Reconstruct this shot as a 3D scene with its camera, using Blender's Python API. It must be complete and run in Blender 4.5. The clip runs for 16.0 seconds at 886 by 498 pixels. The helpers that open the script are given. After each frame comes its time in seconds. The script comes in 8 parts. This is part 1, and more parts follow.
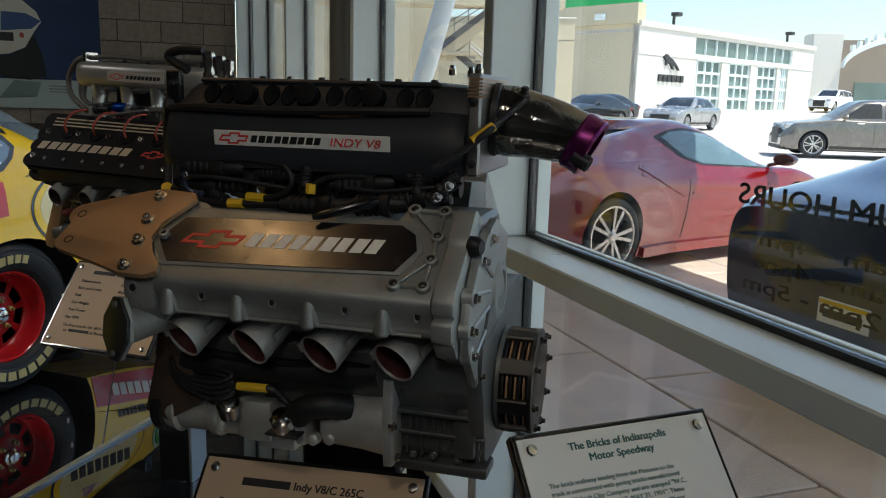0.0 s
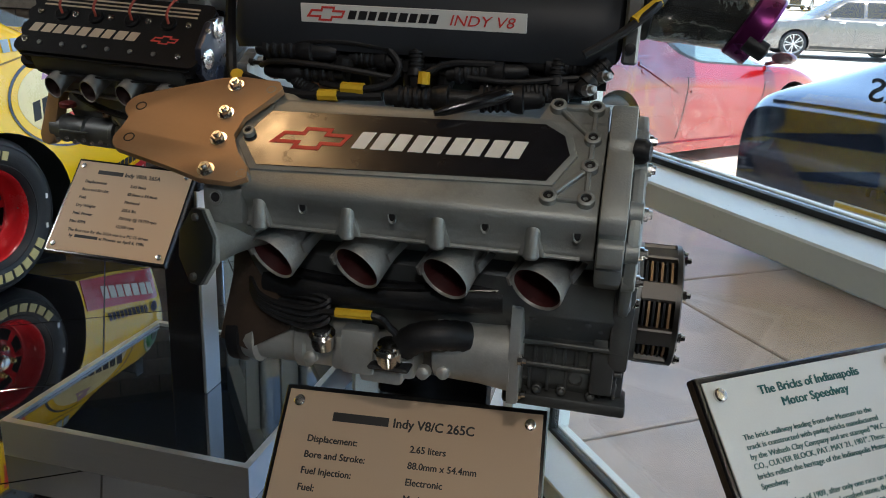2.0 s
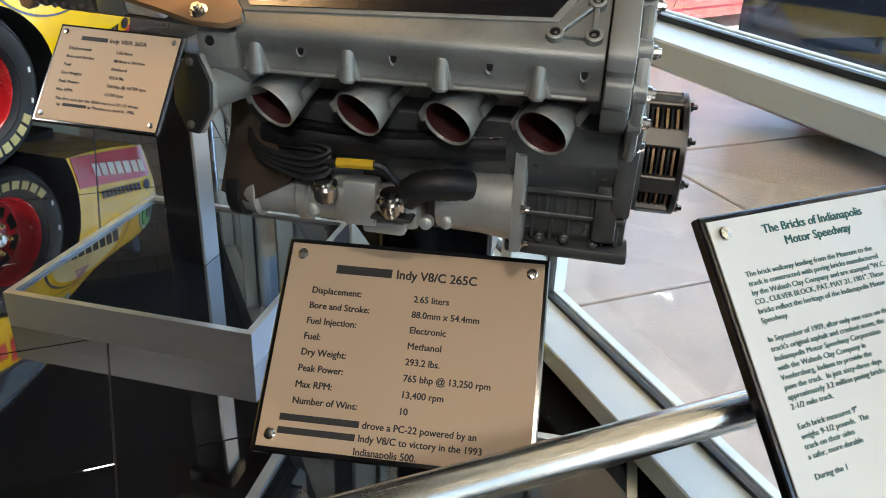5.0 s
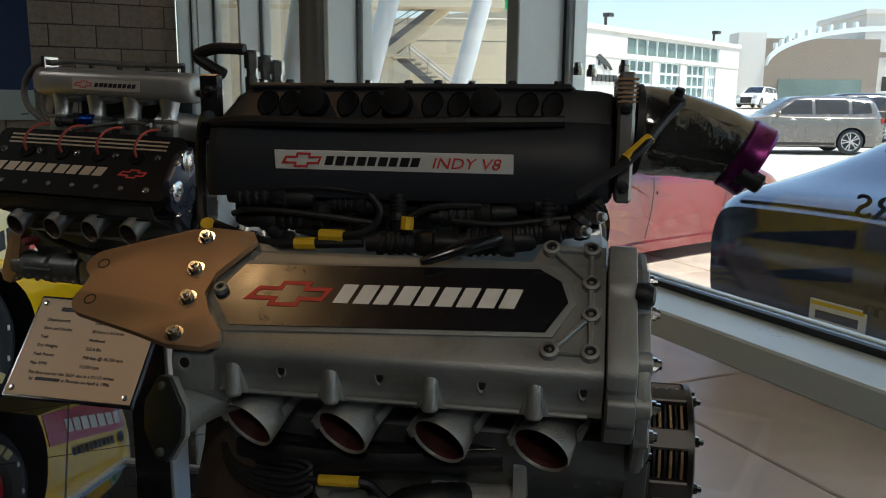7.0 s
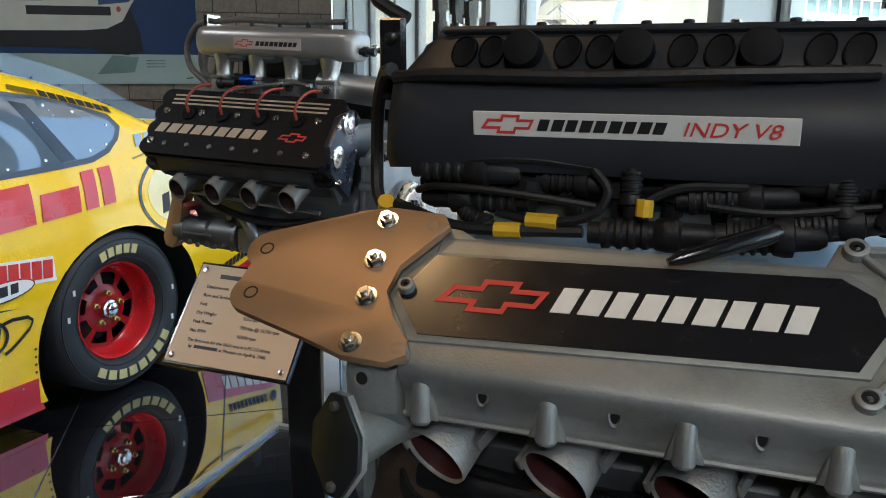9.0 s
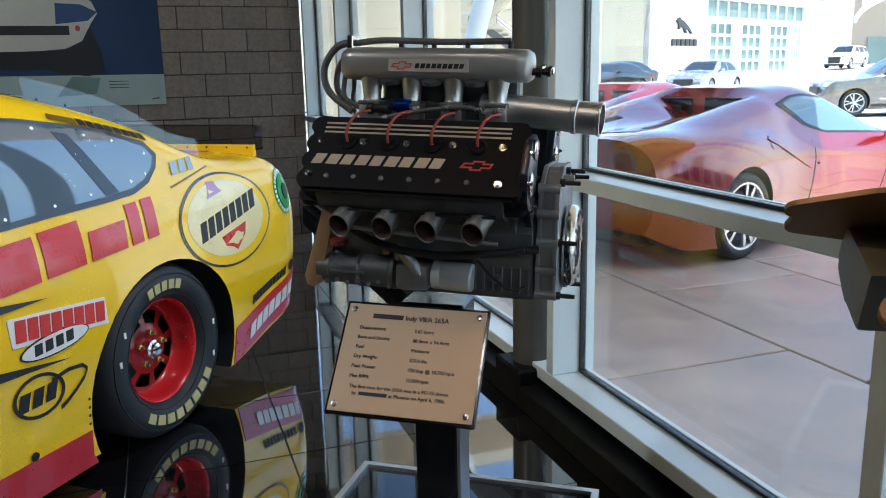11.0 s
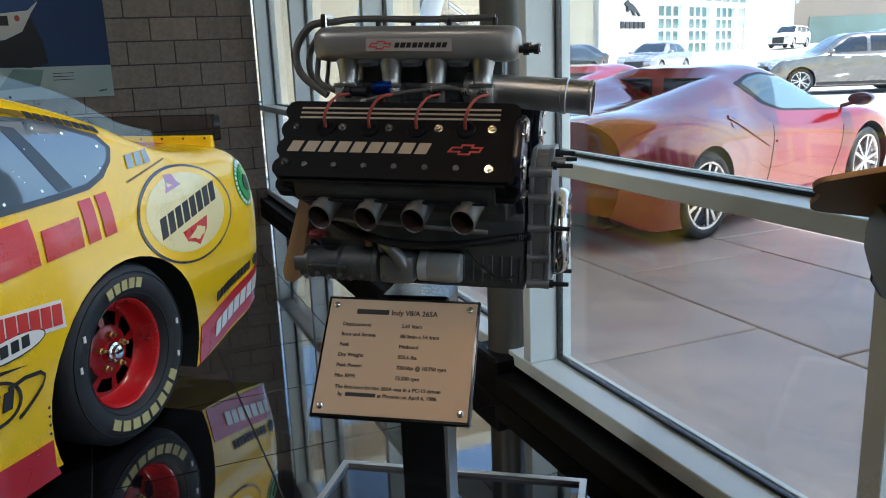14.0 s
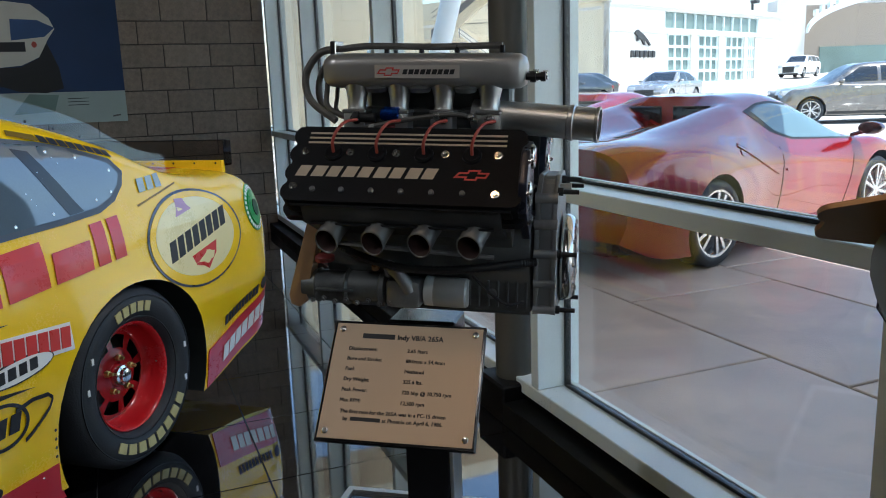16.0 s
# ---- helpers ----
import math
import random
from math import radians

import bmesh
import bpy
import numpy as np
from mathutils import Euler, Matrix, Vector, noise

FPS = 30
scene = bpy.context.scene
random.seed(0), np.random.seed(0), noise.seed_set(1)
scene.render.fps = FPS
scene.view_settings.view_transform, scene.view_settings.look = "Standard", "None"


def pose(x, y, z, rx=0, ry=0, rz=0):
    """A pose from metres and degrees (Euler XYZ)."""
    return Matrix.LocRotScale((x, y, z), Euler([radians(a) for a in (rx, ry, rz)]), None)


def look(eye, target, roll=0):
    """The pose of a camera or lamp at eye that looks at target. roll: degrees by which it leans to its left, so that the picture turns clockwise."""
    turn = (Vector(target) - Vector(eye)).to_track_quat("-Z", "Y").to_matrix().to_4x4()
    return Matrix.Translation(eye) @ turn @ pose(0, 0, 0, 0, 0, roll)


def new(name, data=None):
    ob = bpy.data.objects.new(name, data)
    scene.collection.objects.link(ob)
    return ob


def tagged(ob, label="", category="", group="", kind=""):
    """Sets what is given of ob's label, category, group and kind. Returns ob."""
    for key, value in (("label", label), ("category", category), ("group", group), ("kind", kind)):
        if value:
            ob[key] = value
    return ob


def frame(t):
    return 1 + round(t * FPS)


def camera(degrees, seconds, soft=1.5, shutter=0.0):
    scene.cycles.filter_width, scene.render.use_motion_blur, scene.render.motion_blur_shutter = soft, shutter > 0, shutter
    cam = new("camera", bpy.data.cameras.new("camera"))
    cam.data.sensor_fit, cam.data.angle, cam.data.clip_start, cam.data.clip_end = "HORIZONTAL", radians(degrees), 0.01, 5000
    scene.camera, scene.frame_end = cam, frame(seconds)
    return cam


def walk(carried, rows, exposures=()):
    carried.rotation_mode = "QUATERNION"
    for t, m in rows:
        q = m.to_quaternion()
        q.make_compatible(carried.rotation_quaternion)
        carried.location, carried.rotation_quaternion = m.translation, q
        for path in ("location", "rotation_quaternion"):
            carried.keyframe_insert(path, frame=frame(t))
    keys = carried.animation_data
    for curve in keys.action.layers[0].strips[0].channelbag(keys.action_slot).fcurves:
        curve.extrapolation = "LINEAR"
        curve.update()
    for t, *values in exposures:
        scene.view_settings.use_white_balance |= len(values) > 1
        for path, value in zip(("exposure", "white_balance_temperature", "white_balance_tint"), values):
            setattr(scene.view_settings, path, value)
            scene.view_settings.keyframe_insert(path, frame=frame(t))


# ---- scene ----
cam = camera(57.9, 16.0, soft=1.0)
PATH = [
    (0, (0.059, 0.063, 1.442), (0.721, 1.914, 1.074), 1.6),
    (0.5, (0.038, 0.174, 1.43), (0.604, 2.056, 1.055), 3.5),
    (1, (-0.045, 0.247, 1.444), (0.609, 2.097, 1.058), 2.3),
    (1.5, (-0.066, 0.284, 1.434), (0.665, 2.093, 0.992), 1.8),
    (2, (-0.069, 0.293, 1.409), (0.655, 2.055, 0.799), 2.6),
    (2.5, (-0.082, 0.294, 1.395), (0.615, 2.007, 0.633), 3.0),
    (3, (-0.087, 0.296, 1.371), (0.606, 1.95, 0.484), 3.8),
    (3.2, (-0.086, 0.297, 1.364), (0.611, 1.943, 0.467), 4.0),
    (5.3, (-0.079, 0.29, 1.375), (0.637, 1.941, 0.502), 2.0),
    (5.5, (-0.076, 0.292, 1.387), (0.663, 1.964, 0.576), 1.9),
    (6, (-0.078, 0.297, 1.426), (0.703, 2.036, 0.822), 1.0),
    (6.5, (-0.077, 0.31, 1.443), (0.756, 2.08, 1.026), 0.9),
    (7, (-0.058, 0.368, 1.443), (0.746, 2.163, 1.084), 0.6),
    (7.5, (-0.018, 0.441, 1.448), (0.731, 2.253, 1.057), 0.4),
    (8, (0.007, 0.49, 1.451), (0.696, 2.323, 1.045), 0.5),
    (8.5, (0.007, 0.537, 1.437), (0.603, 2.398, 1.012), 0.6),
    (9, (-0.061, 0.574, 1.429), (0.408, 2.466, 0.982), 0.2),
    (9.5, (-0.23, 0.625, 1.434), (0.26, 2.508, 0.971), -0.3),
    (9.7, (-0.305, 0.651, 1.444), (0.206, 2.527, 0.978), -0.1),
    (11.8, (-0.621, 0.932, 1.458), (0.094, 2.754, 1.048), -2.5),
    (12, (-0.622, 0.941, 1.456), (0.105, 2.756, 1.036), -2.5),
    (12.5, (-0.619, 0.958, 1.446), (0.105, 2.767, 0.995), -2.4),
    (13, (-0.615, 0.964, 1.445), (0.111, 2.768, 0.978), -2.6),
    (13.5, (-0.616, 0.962, 1.444), (0.126, 2.758, 0.971), -2.4),
    (14, (-0.614, 0.961, 1.444), (0.13, 2.76, 0.985), -2.3),
    (14.5, (-0.613, 0.961, 1.445), (0.134, 2.767, 1.021), -1.9),
    (15, (-0.613, 0.959, 1.443), (0.128, 2.773, 1.044), -1.8),
    (15.5, (-0.613, 0.956, 1.444), (0.127, 2.773, 1.056), -1.8),
    (16, (-0.609, 0.954, 1.442), (0.12, 2.774, 1.048), -2.0),
]
EXPOSURES = [(0, 0.75, 6250, 10), (1.5, 0.95, 6300, 10), (2, 1.62, 6000, 10), (3, 2.47, 6150, 10), (5.6, 2.47, 6150, 10), (6.2, 2.05, 6100, 10), (6.5, 1.50, 6200, 10), (7, 0.67, 6250, 10), (7.5, 0.78, 6250, 10), (8, 1.14, 6200, 10), (8.4, 1.26, 6150, 10), (8.8, 1.60, 5900, 10), (9.2, 2.34, 5700, 10), (9.5, 2.58, 5650, 10), (9.7, 2.58, 5650, 10), (11.8, 1.26, 5680, 10), (13, 1.40, 5730, 10), (14.2, 1.48, 5730, 10), (15.2, 1.32, 5680, 10), (16, 1.24, 5680, 10)]
walk(cam, [(t, look(eye, target, roll)) for t, eye, target, roll in PATH], EXPOSURES)


# ---------- sky, sun and lamps ----------
world = bpy.data.worlds.new("sky")
scene.world = world
world.use_nodes = True
nt = world.node_tree
sky = nt.nodes.new("ShaderNodeTexSky")
sky.sky_type, sky.sun_disc = "NISHITA", False
sky.dust_density, sky.air_density = 1.2, 1.2
SUN_TO = Vector((0.28, -0.26, 0.92)).normalized()
sky.sun_elevation = math.asin(SUN_TO.z)
sky.sun_rotation = math.atan2(SUN_TO.x, SUN_TO.y)
nt.links.new(sky.outputs[0], nt.nodes["Background"].inputs[0])
nt.nodes["Background"].inputs[1].default_value = 0.15
sun = new("sun", bpy.data.lights.new("sun", "SUN"))
sun.data.energy, sun.data.angle, sun.data.color = 4.4, radians(0.5), (1.0, 0.95, 0.86)
sun.matrix_world = look((0, 0, 30), Vector((0, 0, 30)) - SUN_TO)


def lamp(name, eye, target, watts, size, color=(1.0, 0.82, 0.6), spot=80):
    la = bpy.data.lights.new(name, "SPOT")
    la.energy, la.spot_size, la.spot_blend, la.shadow_soft_size, la.color = watts, radians(spot), 0.6, size, color
    ob = new(name, la)
    ob.matrix_world = look(eye, target)
    return ob


# eye, target, watts, soft size, colour, cone
NEUTRAL, SOFT, WARM = (1.0, 0.95, 0.88), (1.0, 0.84, 0.66), (1.0, 0.58, 0.24)
LAMPS = (
    ((-0.62, 1.87, 3.45), (-0.06, 1.72, 1.2), 10, 0.10, WARM, 44),
    # added front fill, stands for window light from behind the camera
    ((-0.9, -2.3, 3.45), (0.25, 1.4, 0.95), 30, 0.2, NEUTRAL, 50),
    ((-0.55, -0.75, 3.45), (0.2, 1.0, 0.95), 16, 0.10, SOFT, 40),
    ((-1.05, 1.45, 3.45), (-0.1, 2.5, 0.95), 8, 0.10, SOFT, 44),
    ((-2.9, 2.6, 3.45), (-1.1, 4.3, 0.6), 47, 0.1, NEUTRAL, 80),
    ((0.5, 3.2, 3.45), (-0.9, 4.7, 0.6), 56, 0.1, NEUTRAL, 80),
    # two lamps added to brighten the block wall, source unseen
    ((-3.6, 6.6, 3.45), (-3.2, 9.4, 1.5), 11, 0.1, NEUTRAL, 80),
    ((-1.9, 6.8, 3.45), (-2.0, 9.4, 1.5), 11, 0.1, NEUTRAL, 62),
)
for eye, target, watts, size, color, cone in LAMPS:
    lamp("spot_and_fill_lamp", eye, target, watts, size, color, cone)


# ---------- small geometry kit ----------
def mesh_ob(name, bm, material=None, parent=None, label="", smooth=None):
    me = bpy.data.meshes.new(name)
    bmesh.ops.recalc_face_normals(bm, faces=bm.faces)
    bm.to_mesh(me)
    bm.free()
    if material:
        me.materials.append(material)
    ob = new(name, me)
    if smooth is not None:
        me.shade_smooth()
        if smooth < 180:
            me.set_sharp_from_angle(angle=radians(smooth))
    if parent:
        ob.parent = parent
    if label:
        ob["label"] = label
    return ob


def part(name, bm, material, parent, label="", smooth=35):
    return mesh_ob(name, bm, material, parent, label, smooth)


def thing(name, m, label, category, group="", kind=""):
    ob = new(name)
    ob.matrix_world = m
    ob.empty_display_size = 0.1
    return tagged(ob, label, category, group, kind)


def structure(name, bm, material, label="", smooth=35):
    ob = mesh_ob(name, bm, material, None, label, smooth)
    return tagged(ob, label, "", "", "structure")


def add_box(bm, x0, y0, z0, x1, y1, z1, bevel=0.0, seg=1, m=None):
    r = bmesh.ops.create_cube(bm, size=1.0)
    vs = r["verts"]
    bmesh.ops.scale(bm, vec=(abs(x1 - x0), abs(y1 - y0), abs(z1 - z0)), verts=vs)
    bmesh.ops.translate(bm, vec=((x0 + x1) / 2, (y0 + y1) / 2, (z0 + z1) / 2), verts=vs)
    if bevel > 0:
        es = list({e for v in vs for e in v.link_edges})
        r = bmesh.ops.bevel(bm, geom=es, offset=bevel, segments=seg, affect="EDGES", profile=0.5, clamp_overlap=True)
        vs = list({v for f in r["faces"] for v in f.verts} | {v for v in vs if v.is_valid})
    if m is not None:
        bmesh.ops.transform(bm, matrix=m, verts=vs)
    return vs


def box(x0, y0, z0, x1, y1, z1, bevel=0.0, seg=1, m=None):
    bm = bmesh.new()
    add_box(bm, x0, y0, z0, x1, y1, z1, bevel, seg, m)
    return bm


def basis(d):
    d = Vector(d).normalized()
    a = Vector((0, 0, 1)) if abs(d.z) < 0.9 else Vector((1, 0, 0))
    x = a.cross(d).normalized()
    return x, d.cross(x), d


def rings(bm, loops, cap0=True, cap1=True, closed=True):
    """Skins a list of equally long rings of points."""
    rows = [[bm.verts.new(p) for p in r] for r in loops]
    n = len(rows[0])
    for a, b in zip(rows, rows[1:]):
        for i in range(n if closed else n - 1):
            j = (i + 1) % n
            bm.faces.new((a[i], a[j], b[j], b[i]))
    if cap0:
        bm.faces.new(list(reversed(rows[0])))
    if cap1:
        bm.faces.new(rows[-1])
    return rows


def add_cyl(bm, p0, p1, r0, r1=None, n=16, cap0=True, cap1=True):
    r1 = r0 if r1 is None else r1
    p0, p1 = Vector(p0), Vector(p1)
    x, y, d = basis(p1 - p0)
    loops = [[p + (x * math.cos(2 * math.pi * i / n) + y * math.sin(2 * math.pi * i / n)) * r for i in range(n)] for p, r in ((p0, r0), (p1, r1))]
    rings(bm, loops, cap0, cap1)


def add_turn(bm, p0, d, prof, n=20, cap0=True, cap1=True):
    """A body of revolution about the axis d from p0: prof holds (along, radius)."""
    p0 = Vector(p0)
    x, y, d = basis(d)
    loops = [[p0 + d * a + (x * math.cos(2 * math.pi * i / n) + y * math.sin(2 * math.pi * i / n)) * r for i in range(n)] for a, r in prof]
    rings(bm, loops, cap0, cap1)


def turn(p0, d, prof, n=20, cap0=True, cap1=True):
    bm = bmesh.new()
    add_turn(bm, p0, d, prof, n, cap0, cap1)
    return bm


def cyl(p0, p1, r0, r1=None, n=16):
    bm = bmesh.new()
    add_cyl(bm, p0, p1, r0, r1, n)
    return bm


def spline(pts, steps=6):
    pts = [Vector(p) for p in pts]
    out = []
    for i in range(len(pts) - 1):
        a, b = pts[i], pts[i + 1]
        ta = (b - pts[i - 1]) * 0.5 if i else (b - a)
        tb = (pts[i + 2] - a) * 0.5 if i + 2 < len(pts) else (b - a)
        for k in range(steps):
            s = k / steps
            out.append(a * (2 * s**3 - 3 * s**2 + 1) + ta * (s**3 - 2 * s**2 + s) + b * (-2 * s**3 + 3 * s**2) + tb * (s**3 - s**2))
    out.append(pts[-1])
    return out


def add_tube(bm, pts, r, n=8, steps=6, rib=0.0, smooth=True):
    pts = spline(pts, steps) if smooth else [Vector(p) for p in pts]
    loops, x = [], None
    for i, p in enumerate(pts):
        d = (pts[min(i + 1, len(pts) - 1)] - pts[max(i - 1, 0)]).normalized()
        if x is None:
            x = basis(d)[0]
        x = (x - d * x.dot(d)).normalized()
        y = d.cross(x)
        rr = r * (1 + (rib if i % 2 else 0))
        loops.append([p + (x * math.cos(2 * math.pi * k / n) + y * math.sin(2 * math.pi * k / n)) * rr for k in range(n)])
    rings(bm, loops)


def tube(pts, r, n=8, steps=6, rib=0.0, smooth=True):
    bm = bmesh.new()
    add_tube(bm, pts, r, n, steps, rib, smooth)
    return bm


def add_prism(bm, pts, depth, m=None, bevel=0.0):
    """An outline in the xy plane, thick from z = 0 to depth, then moved by m."""
    lo = [bm.verts.new((p[0], p[1], 0)) for p in pts]
    hi = [bm.verts.new((p[0], p[1], depth)) for p in pts]
    n = len(pts)
    fs = [bm.faces.new(list(reversed(lo))), bm.faces.new(hi)]
    for i in range(n):
        j = (i + 1) % n
        fs.append(bm.faces.new((lo[i], lo[j], hi[j], hi[i])))
    vs = lo + hi
    if bevel:
        top = [e for e in fs[1].edges]
        r = bmesh.ops.bevel(bm, geom=top, offset=bevel, segments=2, affect="EDGES", profile=0.5, clamp_overlap=True)
        vs = list({v for v in vs if v.is_valid} | {v for f in r["faces"] for v in f.verts})
    if m is not None:
        bmesh.ops.transform(bm, matrix=m, verts=vs)


def prism(pts, depth, m=None, bevel=0.0):
    bm = bmesh.new()
    add_prism(bm, pts, depth, m, bevel)
    return bm


def plane_m(o, ux, uy):
    """A matrix whose x and y lie along ux and uy at o."""
    ux, uy = Vector(ux).normalized(), Vector(uy)
    uz = ux.cross(uy).normalized()
    uy = uz.cross(ux)
    return Matrix(((ux.x, uy.x, uz.x, o[0]), (ux.y, uy.y, uz.y, o[1]), (ux.z, uy.z, uz.z, o[2]), (0, 0, 0, 1)))


def words(name, text, size, m, material, parent, align="LEFT", extrude=0.0004, shear=0.0, spacing=1.0, bold=0.0, width=None):
    cu = bpy.data.curves.new(name, "FONT")
    cu.body, cu.size, cu.align_x, cu.extrude, cu.shear, cu.space_character = text, size, align, extrude, shear, spacing
    cu.resolution_u = 3
    tmp = bpy.data.objects.new(name, cu)
    scene.collection.objects.link(tmp)
    me = bpy.data.meshes.new_from_object(tmp.evaluated_get(bpy.context.evaluated_depsgraph_get()))
    bpy.data.objects.remove(tmp)
    bpy.data.curves.remove(cu)
    me.materials.clear()
    me.materials.append(material)
    if width and me.vertices:
        xs = [v.co.x for v in me.vertices]
        k = width / (max(xs) - min(xs))
        for v in me.vertices:
            v.co.x *= k
    if bold:
        # heavier strokes: three copies a hair apart
        bm = bmesh.new()
        for k, (dx, dy) in enumerate(((-bold, 0), (bold, 0), (0, bold))):
            old = len(bm.verts)
            bm.from_mesh(me)
            bm.verts.ensure_lookup_table()
            bmesh.ops.translate(bm, vec=(dx, dy, 0.00004 * k), verts=bm.verts[old:])
        bm.to_mesh(me)
        bm.free()
    me.transform(m)
    ob = new(name, me)
    if parent:
        ob.parent = parent
    return ob


def cross_badge(w, h, depth=0.0006):
    """A plain cross-shaped outline with slanted arm ends, as one flat ring."""
    def pts(w, h, a, b, lean):
        k, e = lean * h, lean * h * 1.5
        return [(-w / 2 - e * b / h, -b), (-a - k * b / h, -b), (-a - k / 2, -h / 2), (a - k / 2, -h / 2), (a - k * b / h, -b), (w / 2 - e * b / h * 2.2, -b), (w / 2, b), (a + k * b / h, b), (a + k / 2, h / 2), (-a + k / 2, h / 2), (-a + k * b / h, b), (-w / 2 + e * b / h * 2.2, b)]
    t = h * 0.145
    o = pts(w, h, w * 0.18, h * 0.27, 0.30)
    i = pts(w - 3.0 * t, h - 2 * t, w * 0.18 - t, h * 0.27 - t, 0.30)
    bm = bmesh.new()
    vo = [bm.verts.new((x, y, depth)) for x, y in o]
    vi = [bm.verts.new((x, y, depth)) for x, y in i]
    for k in range(len(o)):
        j = (k + 1) % len(o)
        bm.faces.new((vo[k], vo[j], vi[j], vi[k]))
    r = bmesh.ops.extrude_face_region(bm, geom=list(bm.faces))
    bmesh.ops.translate(bm, vec=(0, 0, -depth), verts=[v for v in r["geom"] if isinstance(v, bmesh.types.BMVert)])
    return bm


def xform(bm, m):
    bmesh.ops.transform(bm, matrix=m, verts=bm.verts)
    return bm


# ---------- materials ----------
def mat(name, color, rough=0.5, metal=0.0, vary=0.08, scale=8.0, bump=0.0, bump_scale=120.0, rough_vary=0.08, coat=0.0, spec=0.5, dirt=None, dirt_amount=0.0, stretch=None, random_obj=0.0, aniso=0.0):
    m = bpy.data.materials.new(name)
    m.use_nodes = True
    nt = m.node_tree
    bs = nt.nodes["Principled BSDF"]
    tc = nt.nodes.new("ShaderNodeTexCoord")
    mp = nt.nodes.new("ShaderNodeMapping")
    nt.links.new(tc.outputs["Object"], mp.inputs["Vector"])
    if stretch:
        mp.inputs["Scale"].default_value = stretch
    big = nt.nodes.new("ShaderNodeTexNoise")
    big.inputs["Scale"].default_value = scale
    big.inputs["Detail"].default_value = 5.0
    nt.links.new(mp.outputs["Vector"], big.inputs["Vector"])
    fine = nt.nodes.new("ShaderNodeTexNoise")
    fine.inputs["Scale"].default_value = bump_scale
    fine.inputs["Detail"].default_value = 3.0
    nt.links.new(mp.outputs["Vector"], fine.inputs["Vector"])
    both = nt.nodes.new("ShaderNodeMath")
    both.operation = "MULTIPLY_ADD"
    nt.links.new(fine.outputs["Fac"], both.inputs[0])
    both.inputs[1].default_value = 0.4
    nt.links.new(big.outputs["Fac"], both.inputs[2])
    fac = nt.nodes.new("ShaderNodeMapRange")
    fac.inputs["From Min"].default_value = 0.35
    fac.inputs["From Max"].default_value = 1.05
    nt.links.new(both.outputs[0], fac.inputs["Value"])
    mix = nt.nodes.new("ShaderNodeMix")
    mix.data_type = "RGBA"
    c = Vector(color[:3])
    lo, hi = c * (1 - vary), c * (1 + vary)
    mix.inputs["A"].default_value = (*lo, 1)
    mix.inputs["B"].default_value = (*[min(v, 0.95) for v in hi], 1)
    nt.links.new(fac.outputs["Result"], mix.inputs["Factor"])
    out = mix.outputs["Result"]
    if random_obj:
        oi = nt.nodes.new("ShaderNodeObjectInfo")
        mr = nt.nodes.new("ShaderNodeMapRange")
        mr.inputs["To Min"].default_value = 1 - random_obj
        mr.inputs["To Max"].default_value = 1 + random_obj
        nt.links.new(oi.outputs["Random"], mr.inputs["Value"])
        mul = nt.nodes.new("ShaderNodeMix")
        mul.data_type, mul.blend_type = "RGBA", "MULTIPLY"
        mul.inputs["Factor"].default_value = 1.0
        nt.links.new(out, mul.inputs["A"])
        nt.links.new(mr.outputs["Result"], mul.inputs["B"])
        out = mul.outputs["Result"]
    if dirt:
        dn = nt.nodes.new("ShaderNodeTexNoise")
        dn.inputs["Scale"].default_value = scale * 0.45
        dn.inputs["Detail"].default_value = 8.0
        dn.inputs["Roughness"].default_value = 0.7
        nt.links.new(mp.outputs["Vector"], dn.inputs["Vector"])
        dr = nt.nodes.new("ShaderNodeMapRange")
        dr.inputs["From Min"].default_value, dr.inputs["From Max"].default_value = 0.52, 0.72
        dr.inputs["To Max"].default_value = dirt_amount
        nt.links.new(dn.outputs["Fac"], dr.inputs["Value"])
        dm = nt.nodes.new("ShaderNodeMix")
        dm.data_type = "RGBA"
        nt.links.new(dr.outputs["Result"], dm.inputs["Factor"])
        nt.links.new(out, dm.inputs["A"])
        dm.inputs["B"].default_value = (*dirt, 1)
        out = dm.outputs["Result"]
    nt.links.new(out, bs.inputs["Base Color"])
    rm = nt.nodes.new("ShaderNodeMapRange")
    rm.inputs["To Min"].default_value, rm.inputs["To Max"].default_value = max(rough - rough_vary, 0.01), min(rough + rough_vary, 1)
    nt.links.new(fac.outputs["Result"], rm.inputs["Value"])
    nt.links.new(rm.outputs["Result"], bs.inputs["Roughness"])
    bs.inputs["Metallic"].default_value = metal
    bs.inputs["Specular IOR Level"].default_value = spec
    if coat:
        bs.inputs["Coat Weight"].default_value = coat
        bs.inputs["Coat Roughness"].default_value = 0.04
    if bump:
        bp = nt.nodes.new("ShaderNodeBump")
        bp.inputs["Strength"].default_value = bump
        bp.inputs["Distance"].default_value = 0.002
        nt.links.new(fine.outputs["Fac"], bp.inputs["Height"])
        nt.links.new(bp.outputs["Normal"], bs.inputs["Normal"])
    return m


